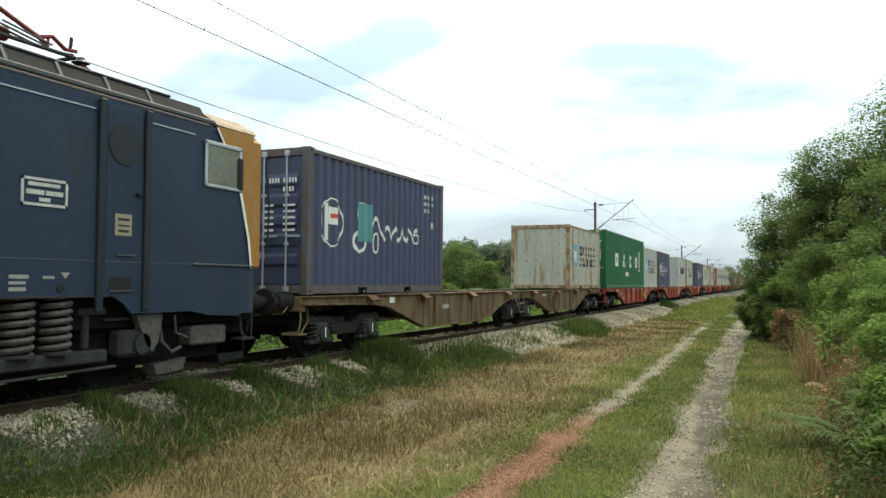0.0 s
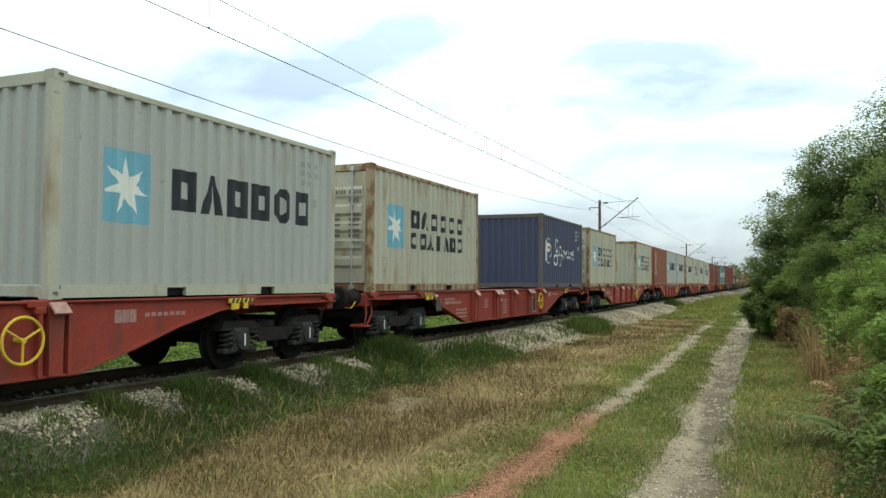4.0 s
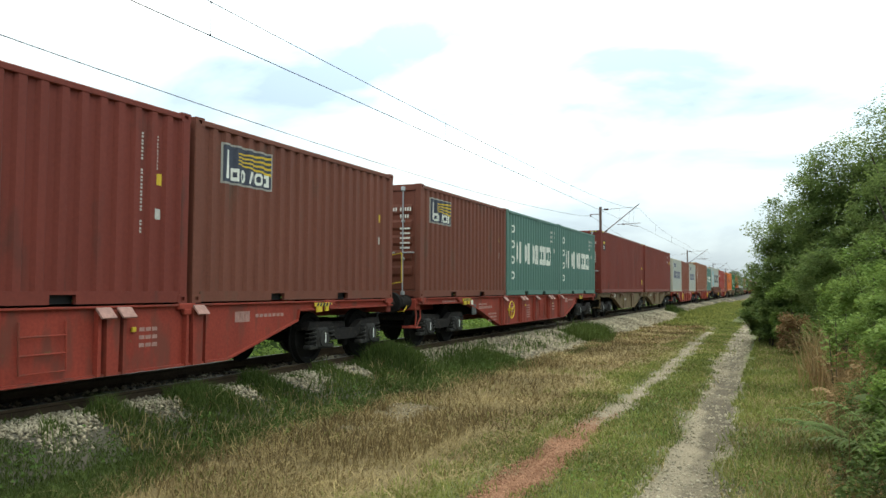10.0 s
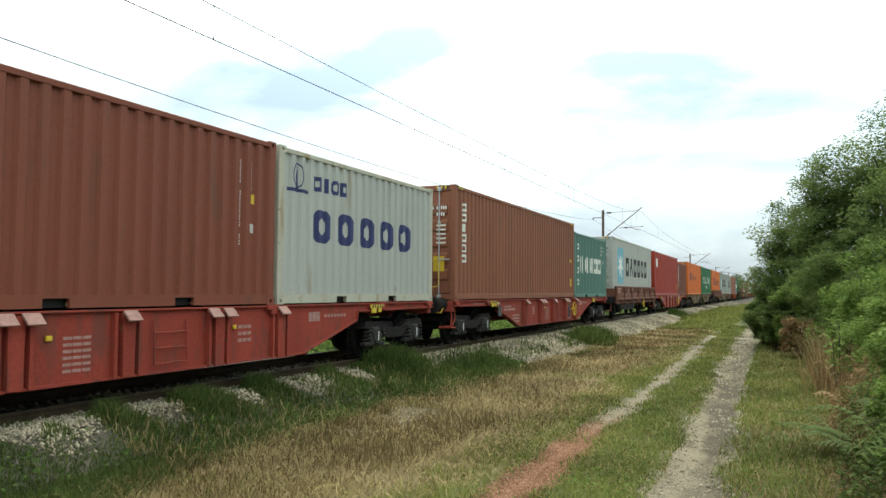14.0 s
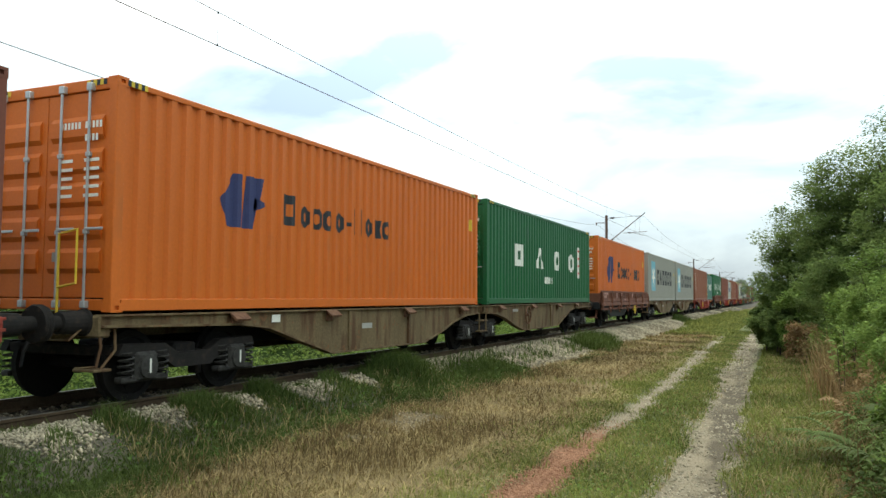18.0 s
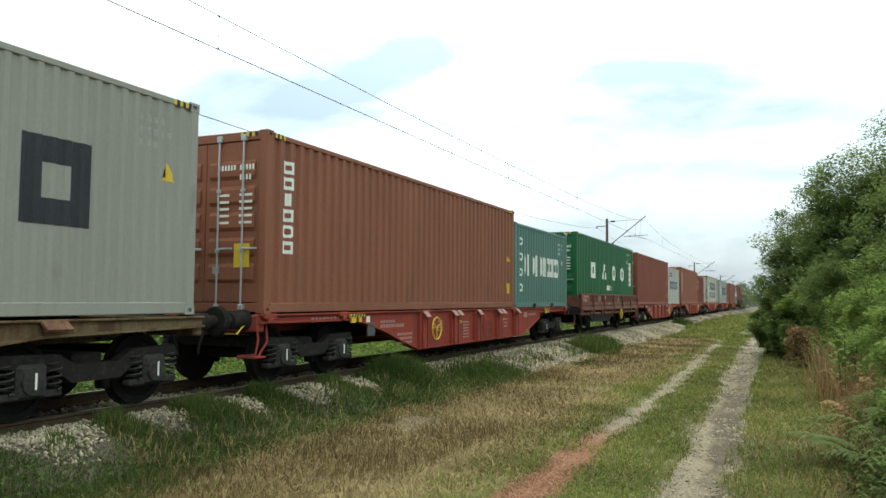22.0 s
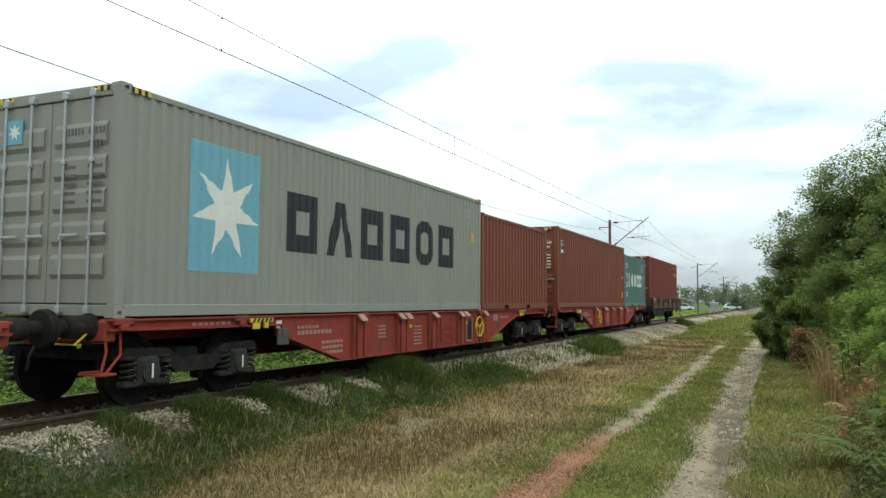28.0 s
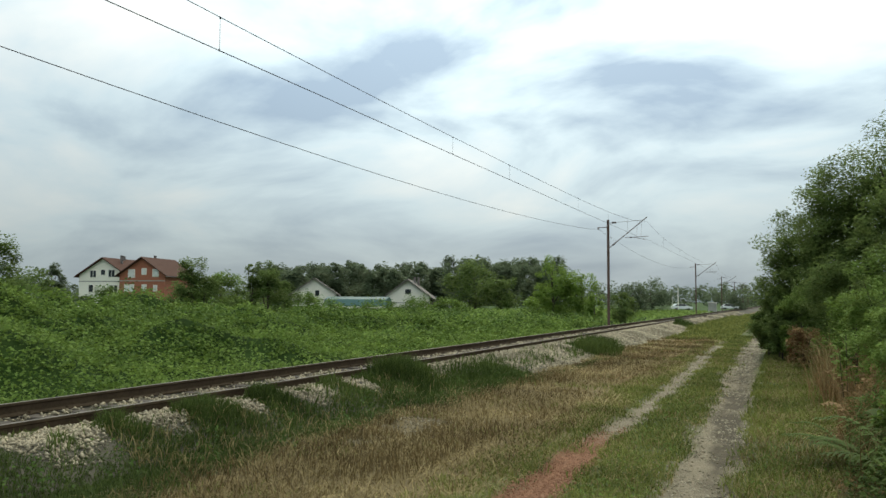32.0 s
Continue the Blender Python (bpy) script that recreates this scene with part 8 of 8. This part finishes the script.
def frond(at, turn, length, rise, mat, label, n=11):
    """A fern frond: an arching stalk with paired leaflets."""
    f = thing("fern_frond", at, label=label, category="fern", group="ferns by the cart track")
    f.rotation_euler = (0, 0, turn)
    st = [(length * k, 0, rise * math.sin(min(1.0, k * 1.15) * math.pi * 0.62)) for k in np.linspace(0, 1, 9)]
    part("stalk", Shape().pipe(st, 0.004, 5), M["fern_brown"] if mat == "fern_brown" else M[mat], f)
    for i in range(2, n):
        k = i / n
        j = min(7, int(k * 8))
        q = k * 8 - j
        p = [st[j][a] + (st[j + 1][a] - st[j][a]) * q for a in range(3)]
        w = length * 0.44 * (1 - k) ** 0.7 * min(1.0, 0.45 + 2.2 * k) + 0.015
        b_ = min(0.03, 0.45 * length / n)
        for s in (-1, 1):
            sh = Shape()
            sh.add([(p[0] - b_, p[1], p[2]), (p[0] + w * 0.20 - b_ * 0.6, p[1] + s * w * 0.55, p[2] + 0.006), (p[0] + w * 0.42, p[1] + s * w, p[2] - w * 0.18), (p[0] + w * 0.20 + b_ * 0.9, p[1] + s * w * 0.5, p[2] - 0.006), (p[0] + b_, p[1], p[2])], [(0, 1, 4), (1, 3, 4), (1, 2, 3)])
            part("leaflet", sh, M[mat], f)
    return f


rf = random.Random(5)
# one wide spray of green fronds close to the ruts, more behind it up the verge
for i in range(9):
    frond((0.60 + 0.05 * i + rf.uniform(-0.04, 0.04), 9.6 + rf.uniform(-0.25, 0.45), -0.34 + rf.uniform(0.0, 0.10)), radians(150 + 24 * i + rf.uniform(-8, 8)) if i < 5 else rf.uniform(0, 6.3), rf.uniform(0.5, 0.72), rf.uniform(0.15, 0.28), "fern_green", "arching green fern frond in the verge", 17)
for i in range(16):
    yv = rf.uniform(8.2, 13.5)
    frond((0.065 * yv + rf.uniform(0.0, 0.55), yv, -0.34 + rf.uniform(0.0, 0.15)), rf.uniform(0, 6.3), rf.uniform(0.5, 0.85), rf.uniform(0.25, 0.55), "fern_green" if i % 3 else "undergrowth", "arching green fern frond in the verge", 14)
for i in range(26):
    yv = rf.uniform(12.0, 19.0)
    frond((0.051 * yv + rf.uniform(0.25, 0.75), yv, -0.34), rf.uniform(0, 6.3), rf.uniform(0.4, 0.7), rf.uniform(0.3, 0.95), "fern_brown", "withered brown fern frond in the verge", 11)


def tangle(n, x_of, y0, y1, spread, z_top, size, mat, name, label, cat, up=0.4, aspect=0.5):
    """Leaves heaped up from the ground to a height that grows away from the ruts."""
    y = rng.uniform(y0, y1, n)
    d = np.abs(rng.normal(0, spread, n))
    x = x_of * y + d
    top = np.clip(z_top * (0.25 + d / spread * 0.55), 0.06, z_top) * (0.8 + 0.45 * smooth_noise(x, y, 1.5, 44))
    keep = chance(smooth_noise(x, y, 2.2, int(size * 1000)) + 0.15, 0.3)
    x, y, top = x[keep], y[keep], top[keep]
    z = ground_height(x, y) + top * rng.uniform(0.05, 1, len(x)) ** 0.7
    return stuff(name, leaf_mesh(name, np.stack([x, y, z], -1), size, mat, up=up, aspect=aspect), label, cat)


tangle(15000, 0.059, 7.0, 20.0, 0.62, 0.85, 0.055, M["undergrowth"], "brambles", "dark green brambles tangled in the verge", "brambles", 0.5, 0.6)
tangle(9000, 0.057, 8.0, 20.0, 0.55, 0.95, 0.050, M["leaf"], "brambles", "green bramble leaves in the verge", "brambles", 0.6, 0.6)
tangle(9000, 0.051, 11.0, 21.0, 0.50, 1.0, 0.055, M["fern_brown"], "dead_fern", "withered russet bracken tangled in the verge", "fern", 0.1, 0.32)
tangle(2600, 0.037, 7.0, 19.0, 0.30, 0.22, 0.045, M["fern_brown"], "dead_leaves", "russet dead leaves in the short verge grass", "leaves", 0.5, 0.5)
n = 620
x, y = rng.normal(0.97, 0.24, n), rng.normal(16.8, 1.3, n)
stuff("dead_stalks", blade_mesh("dead_stalks", x, y, ground_height(x, y), rng.uniform(0.4, 1.25, n), 0.013, rng.uniform(0.1, 0.8, n), M["fern_brown"]), "tall dead brown stalks in the verge", "stalks")
a = rng.uniform(0.7, 1.35, 90)
stuff("dead_stalks", blade_mesh("dead_stalks", rng.normal(0.86, 0.14, 90), rng.normal(17.4, 0.5, 90), np.full(90, -0.2), a, 0.020, rng.uniform(0.3, 0.9, 90), M["straw"]), "pale dry stalks standing in the bracken", "stalks")
n = 900
y = rng.uniform(8, 20, n)
x = 0.057 * y + np.abs(rng.normal(0, 0.5, n))
stuff("dead_stalks", blade_mesh("dead_stalks", x, y, ground_height(x, y), rng.uniform(0.3, 0.9, n), 0.009, rng.uniform(0.2, 1.4, n), M["stubble"]), "thin brown stems tangled in the brambles", "stalks")
# a broad-leaved sapling standing up through the bracken
sap = thing("sapling", (0.90, 14.6, -0.3), label="slender broad-leaved sapling rising through the bracken", category="sapling")
for px_, h in ((0.0, 1.15), (0.18, 1.0), (-0.10, 0.85)):
    part("stem", Shape().pipe([(px_ * 0.4, 0, -0.1), (px_ * 0.8, 0.02, h * 0.5), (px_, 0.0, h)], 0.007, 5), M["bark"], sap)
    P = np.array([[px_ * (0.5 + 0.5 * k), 0, h * k] for k in np.linspace(0.45, 1.0, 8)]).repeat(5, 0) + rng.normal(size=(40, 3)) * np.array([0.10, 0.10, 0.03])
    part("foliage", leaf_mesh("foliage", P, 0.105, M["leaf_light"], up=0.8, aspect=0.6), None, sap)


# trees standing in the field, by bearing and range
def out_there(px, r_, zb=-0.4):
    p = far_at((px - 784) / 1378, r_)
    return (p[0], p[1], zb)


FIELD = "trees in the field"
for i, (px, r_, h, rad, n, sz, mt, cl) in enumerate([(474, 50, 4.1, 1.15, 9000, 0.135, "leaf", 50), (448, 50, 4.6, 0.5, 2600, 0.13, "leaf", 16), (505, 52, 3.0, 1.0, 4200, 0.14, "leaf", 26), (340, 52, 4.6, 0.9, 6000, 0.14, "leaf", 30), (362, 52, 3.4, 1.5, 6500, 0.15, "leaf", 36), (392, 56, 3.7, 1.6, 5000, 0.20, "leaf_light", 30), (318, 60, 3.1, 1.5, 2600, 0.24, "leaf", 20), (440, 54, 2.9, 1.2, 2000, 0.22, "leaf", 18),
                                               (978, 70, 5.6, 1.5, 6500, 0.19, "leaf_young", 40), (1000, 71, 4.0, 1.7, 4500, 0.19, "leaf_young", 30), (1030, 72, 4.4, 1.6, 5200, 0.19, "leaf_young", 34), (955, 74, 2.4, 1.5, 2600, 0.22, "leaf_young", 20), (1052, 68, 2.5, 0.9, 2000, 0.18, "leaf_young", 18), (1100, 66, 2.5, 1.15, 3600, 0.17, "leaf", 26), (1120, 110, 4.4, 2.0, 2400, 0.3, "leaf_hazed", 20), (1152, 125, 4.6, 3.0, 3000, 0.34, "leaf_hazed", 22),
                                               (-28, 34, 4.4, 1.3, 6500, 0.14, "leaf", 32), (40, 46, 3.2, 2.0, 3600, 0.22, "leaf", 24), (92, 120, 6.6, 1.5, 2600, 0.34, "leaf_hazed", 24), (150, 130, 2.0, 1.6, 1200, 0.4, "leaf_hazed", 14), (190, 118, 3.2, 2.0, 2000, 0.36, "leaf", 18), (235, 62, 2.0, 1.8, 1800, 0.24, "leaf", 16), (840, 140, 8.4, 5.0, 4200, 0.55, "leaf", 28), (885, 132, 6.0, 3.6, 3000, 0.5, "leaf", 22), (760, 98, 1.8, 2.0, 1300, 0.3, "weed_dark", 14), (670, 100, 1.6, 2.2, 1300, 0.3, "weed", 14), (800, 90, 2.0, 2.2, 1500, 0.3, "weed", 14), (1310, 160, 4.6, 2.4, 1600, 0.4, "leaf_hazed", 16), (545, 72, 2.3, 1.5, 2600, 0.2, "leaf_light", 20), (735, 84, 2.0, 1.9, 2600, 0.22, "weed", 20), (590, 76, 1.6, 1.6, 2000, 0.2, "weed", 16)]):
    tree("field_tree" if h > 3 else "field_bush", out_there(px, r_), h, rad, n, sz, M[mt], cl + 14, -0.02, "leafy green tree rising from the weeds" if h > 3 else "low round bush in the field", "tree" if h > 3 else "bush", FIELD if h > 3 else "bushes in the field", limbs=4, spread=0.36, seed=60 + i)

# the wood behind: crowns of many clumps, one belt
wood_P = []
rw = np.random.default_rng(21)
for i in range(120):
    px = 470 + 520 * i / 120 + rw.normal(0, 6)
    r_ = rw.uniform(255, 320)
    a = out_there(px, r_)
    h = rw.uniform(12.2, 15.4) * r_ / 285 * (1.0 + 0.14 * (px > 790) - 0.10 * (px < 560))
    for j in range(15):
        up = rw.uniform(0.05, 0.93)
        c = np.array([a[0] + rw.normal(0, 3.0) * (1.15 - up), a[1] + rw.normal(0, 2.2), h * up])
        rr = rw.uniform(1.5, 3.0) * (1.25 - 0.5 * up)
        g = rw.normal(size=(50, 3))
        g /= np.linalg.norm(g, axis=1)[:, None]
        wood_P.append(c + g * rr * rw.uniform(0.5, 1, (50, 1)))
stuff("woodland", leaf_mesh("woodland", np.concatenate(wood_P), 1.2, M["leaf_hazed"], up=1.0), "dark green belt of woodland behind the houses", "woodland")
wood_P = []
for i in range(150):
    px = -40 + 1400 * i / 150 + rw.normal(0, 10)
    r_ = rw.uniform(330, 430)
    if 470 < px < 960:
        continue
    a = out_there(px, r_)
    h = rw.uniform(5.0, 9.5)
    for j in range(6):
        c = np.array([a[0] + rw.normal(0, 5), a[1] + rw.normal(0, 4), h * rw.uniform(0.05, 0.95)])
        rr = rw.uniform(1.6, 3.6)
        g = rw.normal(size=(34, 3))
        g /= np.linalg.norm(g, axis=1)[:, None]
        wood_P.append(c + g * rr * rw.uniform(0.5, 1, (34, 1)))
stuff("woodland", leaf_mesh("woodland", np.concatenate(wood_P), 1.7, M["leaf_hazed"], up=1.0), "distant hedgerows along the horizon", "woodland")
# ---- the train: every wagon and its load, in order from the locomotive ----
SM = star_marks
TRAIN = []      # (thing, place along the train, height)
L20, L40, L45, STD, HIGH = 6.058, 12.192, 13.716, 2.591, 2.896


def box20(paint, marks, near="front", label="", frame_paint=None, **kw):
    return container(paint, L20, STD, near, frame_paint, label=label, marks=marks, **kw)


def box40(paint, marks, near="door", label="", frame_paint=None, H=HIGH, **kw):
    return container(paint, L40, H, near, frame_paint, label=label, marks=marks, **kw)


def star20(paint, near="front", two=True, label="", frame_paint="frame_rusty", **kw):
    a, b = SM(L20, STD, two)
    return box20(paint, a + [b, code_marks(L20, STD, "paint_faint")], near, label, frame_paint, **kw)


def star40(paint="grey", near="door", label="grey high-cube container with a white star on light blue", **kw):
    a, b = SM(L40, HIGH)
    box = box40(paint, a + [b, code_marks(L40, HIGH, "paint_faint"), ("warning_label", "paint_yellow", [[(11.55, 1.75), (11.78, 1.75), (11.62, 2.0)]])], near, label, rib=0.20, shallow=0.022, **kw)
    if near == "door":
        plate = part("door_emblem", Shape().box(-0.78, -0.48, -0.006, 0.0, 2.24, 2.56), M["paint_sky"], box, "small light-blue plate with a white star")
        part("door_star", Shape().prism([(-0.63 + (0.12 if i % 2 == 0 else 0.05) * math.sin(i * math.pi / 7), 2.40 + (0.12 if i % 2 == 0 else 0.05) * math.cos(i * math.pi / 7)) for i in range(14)], -0.009, -0.006, "y"), M["paint_white"], plate)
    else:
        part("side_warning_strip", Shape().box(HALF - 0.001, HALF + 0.004, 0.02, 0.10, 1.15, 2.1), M["paint_yellow"], box)
    return box


def script20(near="door", patch=False):
    mk = ribbon_marks(L20, STD) + [code_marks(L20, STD, "paint_code")]
    if patch:
        mk.append(("patch", "paint_teal", [rect(1.78, 2.38, 1.02, 1.78)], 0.010))
    return box20("blue", mk, near, "dark blue container with white script and a flag in an oval", "frame_blue")


def navy20(near="front", **kw):
    return box20("grey_white", navy_marks(L20, STD) + [code_column(L20, STD, "paint_faint")], near, "pale grey container with navy block lettering and a ship emblem", "white_old", **kw)


def teal20(near="front", **kw):
    return box20("teal", teal_marks(L20, STD) + [code_marks(L20, STD, "paint_code")], near, "sea-green container with white upright lettering", **kw)


def red20(paint, near="front", col=None, label="dark red corrugated steel container", panel=False, **kw):
    mk = [code_column(L20, STD, "paint_code"), ("warning_label", "paint_yellow", [rect(5.46, 5.58, 1.55, 1.70)]), ("notice_label", "paint_code", [rect(5.43, 5.57, 1.10, 1.24)])]
    if col:
        mk += column_marks(STD, col, 0.62, 0.262, 0.32) if len(col) > 3 else column_marks(STD, col, 0.85, 0.62, 0.45)
    if panel:
        rays = [[(0.95, 2.06 + 0.05 * q), (1.77, 1.98 + 0.085 * q), (1.77, 2.02 + 0.085 * q), (0.95, 2.08 + 0.05 * q)] for q in range(4)]
        mk += [("panel", "paint_faint", [rect(0.60, 1.80, 1.74, 2.34)]), ("panel_face", "paint_slate", [rect(0.63, 1.77, 1.77, 2.31)], 0.005), ("emblem", "paint_yellow", rays, 0.008), ("emblem_bar", "paint_white", [[(0.67, 1.82), (0.73, 1.82), (0.72, 2.24), (0.69, 2.24)]], 0.008), ("lettering", "paint_white", blocks("rdadr", 0.80, 1.76, 1.80, 1.99), 0.008)]
    return box20(paint, mk, near, label, **kw)


def red40(paint, col=None, label="dark red corrugated high-cube container", near="door", H=HIGH, sign=None, rows=False, **kw):
    mk = [code_column(L40, H, "paint_code"), ("warning_label", "paint_yellow", [rect(11.55, 11.78, 0.42, 0.72)]), ("warning_label", "paint_yellow", [[(11.60, 1.35), (11.82, 1.35), (11.68, 1.55)]])]
    if rows:
        mk = [code_lines(L40, H, "paint_code"), ("warning_label", "paint_yellow", [rect(11.62, 11.82, 1.98, 2.24)]), ("warning_label", "paint_yellow", [[(11.05, 2.03), (11.28, 2.03), (11.10, 2.24)]])]
    if col:
        mk += column_marks(H, col)
    if sign == "panel":
        mk += [("panel", "paint_black", [rect(0.42, 0.95, 2.0, 2.45)]), ("lettering", "paint_white", blocks("rdad", 0.46, 0.92, 2.04, 2.2), 0.006), ("emblem", "paint_yellow", [rect(0.46, 0.92, 2.3, 2.4)], 0.006)]
    if sign == "white":
        mk += [("lettering", "paint_white", blocks("rdi", 0.70, 1.58, 1.87, 2.44, 0.15))]
    if sign == "small":
        mk += [("panel", "paint_white", [rect(0.42, 0.82, 1.98, 2.42)]), ("emblem", "paint_navy", [rect(0.45, 0.79, 2.1, 2.4)], 0.006), ("emblem_bar", "paint_yellow", [[(0.5, 2.18), (0.74, 2.26), (0.74, 2.34), (0.5, 2.26)]], 0.009)]
    return box40(paint, mk, near, label, H=H, **kw)


def green40(late=False, **kw):
    codes = code_lines(L40, HIGH, "paint_code") if late else code_column(L40, HIGH, "paint_code")
    return box40("green", green_marks(L40, HIGH, late) + [codes], "door", "dark green high-cube container with large white block lettering", **kw)


def orange40(big=False, **kw):
    return box40("orange", orange_marks(L40, HIGH, big) + [("warning_label", "paint_yellow", [rect(11.6, 11.8, 1.9, 2.2)])], "door", "orange high-cube container with a navy emblem and black lettering", **kw)


def old45():
    word = blocks("rarrdr", 3.2, 10.25, 1.44, 2.25) + blocks("draiard", 3.2, 10.25, 0.6, 1.2)
    bx = container("white_rust", L45, HIGH, "front", "frame_rusty", label="rust-streaked white forty-five foot container with a star emblem", marks=[("emblem_ground", "paint_sky", [rect(1.1, 2.65, 0.65, 2.3)]), ("emblem_star", "paint_white", star(1.88, 1.48, 0.72), 0.006), ("lettering", "paint_black", word), code_marks(L40, HIGH, "paint_faint"), ("pale_panel", "paint_sky", [rect(12.45, 13.5, 0.2, 2.75)], 0.004)])
    part("inner_post", Shape().box(HALF - 0.06, HALF + 0.002, 12.19, 12.36, 0.1, HIGH - 0.05, 0.01), M["rust"], bx)
    cu = bpy.data.curves.new("length_mark", "FONT")
    cu.body, cu.size, cu.extrude = "45", 0.42, 0.001
    tmp = new("length_mark", cu)
    bpy.context.view_layer.update()
    me = bpy.data.meshes.new_from_object(tmp)
    bpy.data.objects.remove(tmp)
    me.materials.clear()
    me.materials.append(M["paint_black"])
    tx = part("length_mark", me, None, bx)
    tx.matrix_basis = Matrix.Translation((HALF + 0.0, 12.62, 2.22)) @ Euler((radians(90), 0, radians(90))).to_matrix().to_4x4()
    return bx


WHITE = "rust-streaked white container with a star on a light-blue square"
GREYW = "pale grey container with a star on a light-blue square"
CONSIST = [
    ("A", [(0, lambda: script20("door", True)), (19.05, lambda: star20("white_rust", label=WHITE))]),
    ("R", [(0, green40), (12.29, lambda: star20("grey_white", label=GREYW, frame_paint="white_old"))]),
    ("R", [(0, script20), (12.32, lambda: star20("grey_white", two=False, label=GREYW, frame_paint="white_old"))]),
    ("R", [(0, lambda: star20("white_old", "door", label=WHITE)), (12.32, lambda: script20("front"))]),
    ("R", [(0, lambda: star20("white_old", "door", label=WHITE, ladder=True)), (12.32, lambda: star20("white_old", label=WHITE))]),
    ("R", [(0, lambda: red20("brick_pale", "door", "rrirdr", "brick-red container with a column of white lettering")), (6.16, lambda: star20("grey_white", two=False, label=GREYW, frame_paint="frame_rusty")), (12.32, lambda: star20("grey_white", two=False, label=GREYW, frame_paint="frame_rusty"))]),
    ("R", [(0, lambda: star20("white_old", "door", two=False, label=WHITE)), (6.16, lambda: star20("white_rust", label=WHITE)), (12.32, lambda: star20("white_rust", two=False, label=WHITE))]),
    ("Rf", [(0, lambda: navy20("door", ladder=True)), (6.16, lambda: red20("maroon", col="ppp", label="dark red container with three slanted white marks")), (12.32, lambda: red20("brown", panel=True, label="reddish brown container with a lettered panel"))]),
    ("Rf", [(0, lambda: red20("brown", "door", panel=True, label="reddish brown container with a lettered panel", ladder=True)), (6.16, teal20), (12.32, teal20)]),
    ("A", [(0, lambda: red40("maroon", sign="panel", ladder=True)), (12.912, lambda: red40("maroon", rows=True))]),
    ("Rf", [(0, lambda: navy20("door")), (6.16, lambda: red20("brick", label="plain brick-red corrugated steel container")), (12.32, navy20)]),
    ("R", [(0, lambda: red40("brick_pale", "rrirdr", "brick-red high-cube container with a column of white lettering", ladder=True)), (12.29, teal20)]),
    ("F", [(0, lambda: star40("grey_white", label="pale grey weathered high-cube container with a star emblem"))]),
    ("R", [(0, lambda: red40("scarlet", sign="white", label="bright red high-cube container with white lettering")), (12.29, lambda: red20("brown", col="rrirdr", label="brown container with a column of white lettering"))]),
    ("A", [(0, lambda: orange40(ladder=True)), (12.912, green40)]),
    ("F", [(0, lambda: orange40(True))]),
    ("A", [(0, star40), (12.912, lambda: star40(near="front"))]),
    ("Rf", [(0, lambda: red40("brick_pale", "rrirdr", "brick-red high-cube container with a column of white lettering")), (12.29, teal20)]),
    ("F", [(0, lambda: green40(True))]),
    ("R", [(0, lambda: red40("brick", label="reddish brown high-cube container")), (12.29, navy20)]),
    ("R", [(0, lambda: red40("brick_pale", "rrirdr", "brick-red high-cube container with a column of white lettering", ladder=True)), (12.29, lambda: red20("maroon", col="rirr"))]),
    ("R", [(2.62, old45)]),
    ("R", [(0, star40), (12.29, lambda: red20("brick", label="plain brick-red corrugated steel container"))]),
    ("Rf", [(0, lambda: red40("brick", sign="small", label="brick-red high-cube container with a small blue and yellow plate", ladder=True)), (12.29, teal20)]),
    ("F", [(0, lambda: red40("maroon", rows=True, ladder=True))]),
]
place = 10.87
loco = locomotive()
TRAIN.append((loco, place + 0.14, 0.0))
for kind, load in CONSIST:
    if kind == "A":
        w, length, first, deck = twin_container_wagon(), 26.70, 0.72, 1.16
    elif kind == "F":
        w, length, first, deck = (stake_wagon(9.93, "flat_dark", "dark brown weathered flat wagon with low drop sides") if load is CONSIST[-1][1] else stake_wagon(8.60)), 13.86, 0.85, 1.175
    else:
        w, length, first, deck = pocket_container_wagon(kind == "Rf"), 19.76, 0.68, 1.147
    TRAIN.append((w, place, 0.0))
    for at, make in load:
        TRAIN.append((make(), place + first + at, deck))
    place += length
# ---- what moves: the whole train runs past, its wheels turning ----
RUN = [(0, 0.08), (2, 32.05), (4, 64.12), (8, 128.45), (12, 192.79), (16, 257.08), (20, 321.38), (23, 369.47), (25, 401.39), (28, 449.37), (31, 497.33), (32, 513.35)]


def run_at(t):
    for (a, sa), (b, sb) in zip(RUN, RUN[1:]):
        if t <= b:
            return sa + (sb - sa) * (t - a) / (b - a)
    return RUN[-1][1]


def motions():
    for ob, at, z in TRAIN:
        walk(ob, [(t, pose(TRACK_X, at - s, z)) for t, s in RUN])
    turned_like = {}
    for ob in list(bpy.data.objects):
        if ob.name.split(".")[0] != "wheelset":
            continue
        r = 0.6 if ob.location.z > 0.55 else 0.5 if ob.location.z > 0.48 else WHEEL_R
        key = (round(ob.location.y, 3), r)
        if key in turned_like:
            first = turned_like[key]
            ob.rotation_mode = "QUATERNION"
            ob.animation_data_create()
            ob.animation_data.action = first.animation_data.action
            ob.animation_data.action_slot = first.animation_data.action_slot
            continue
        turned_like[key] = ob
        here = ob.location.copy()
        rows = [(k / FPS, Matrix.Translation(here) @ Matrix.Rotation(run_at(k / FPS) / r, 4, "X")) for k in range(0, 32 * FPS + 1)]
        walk(ob, rows)


motions()
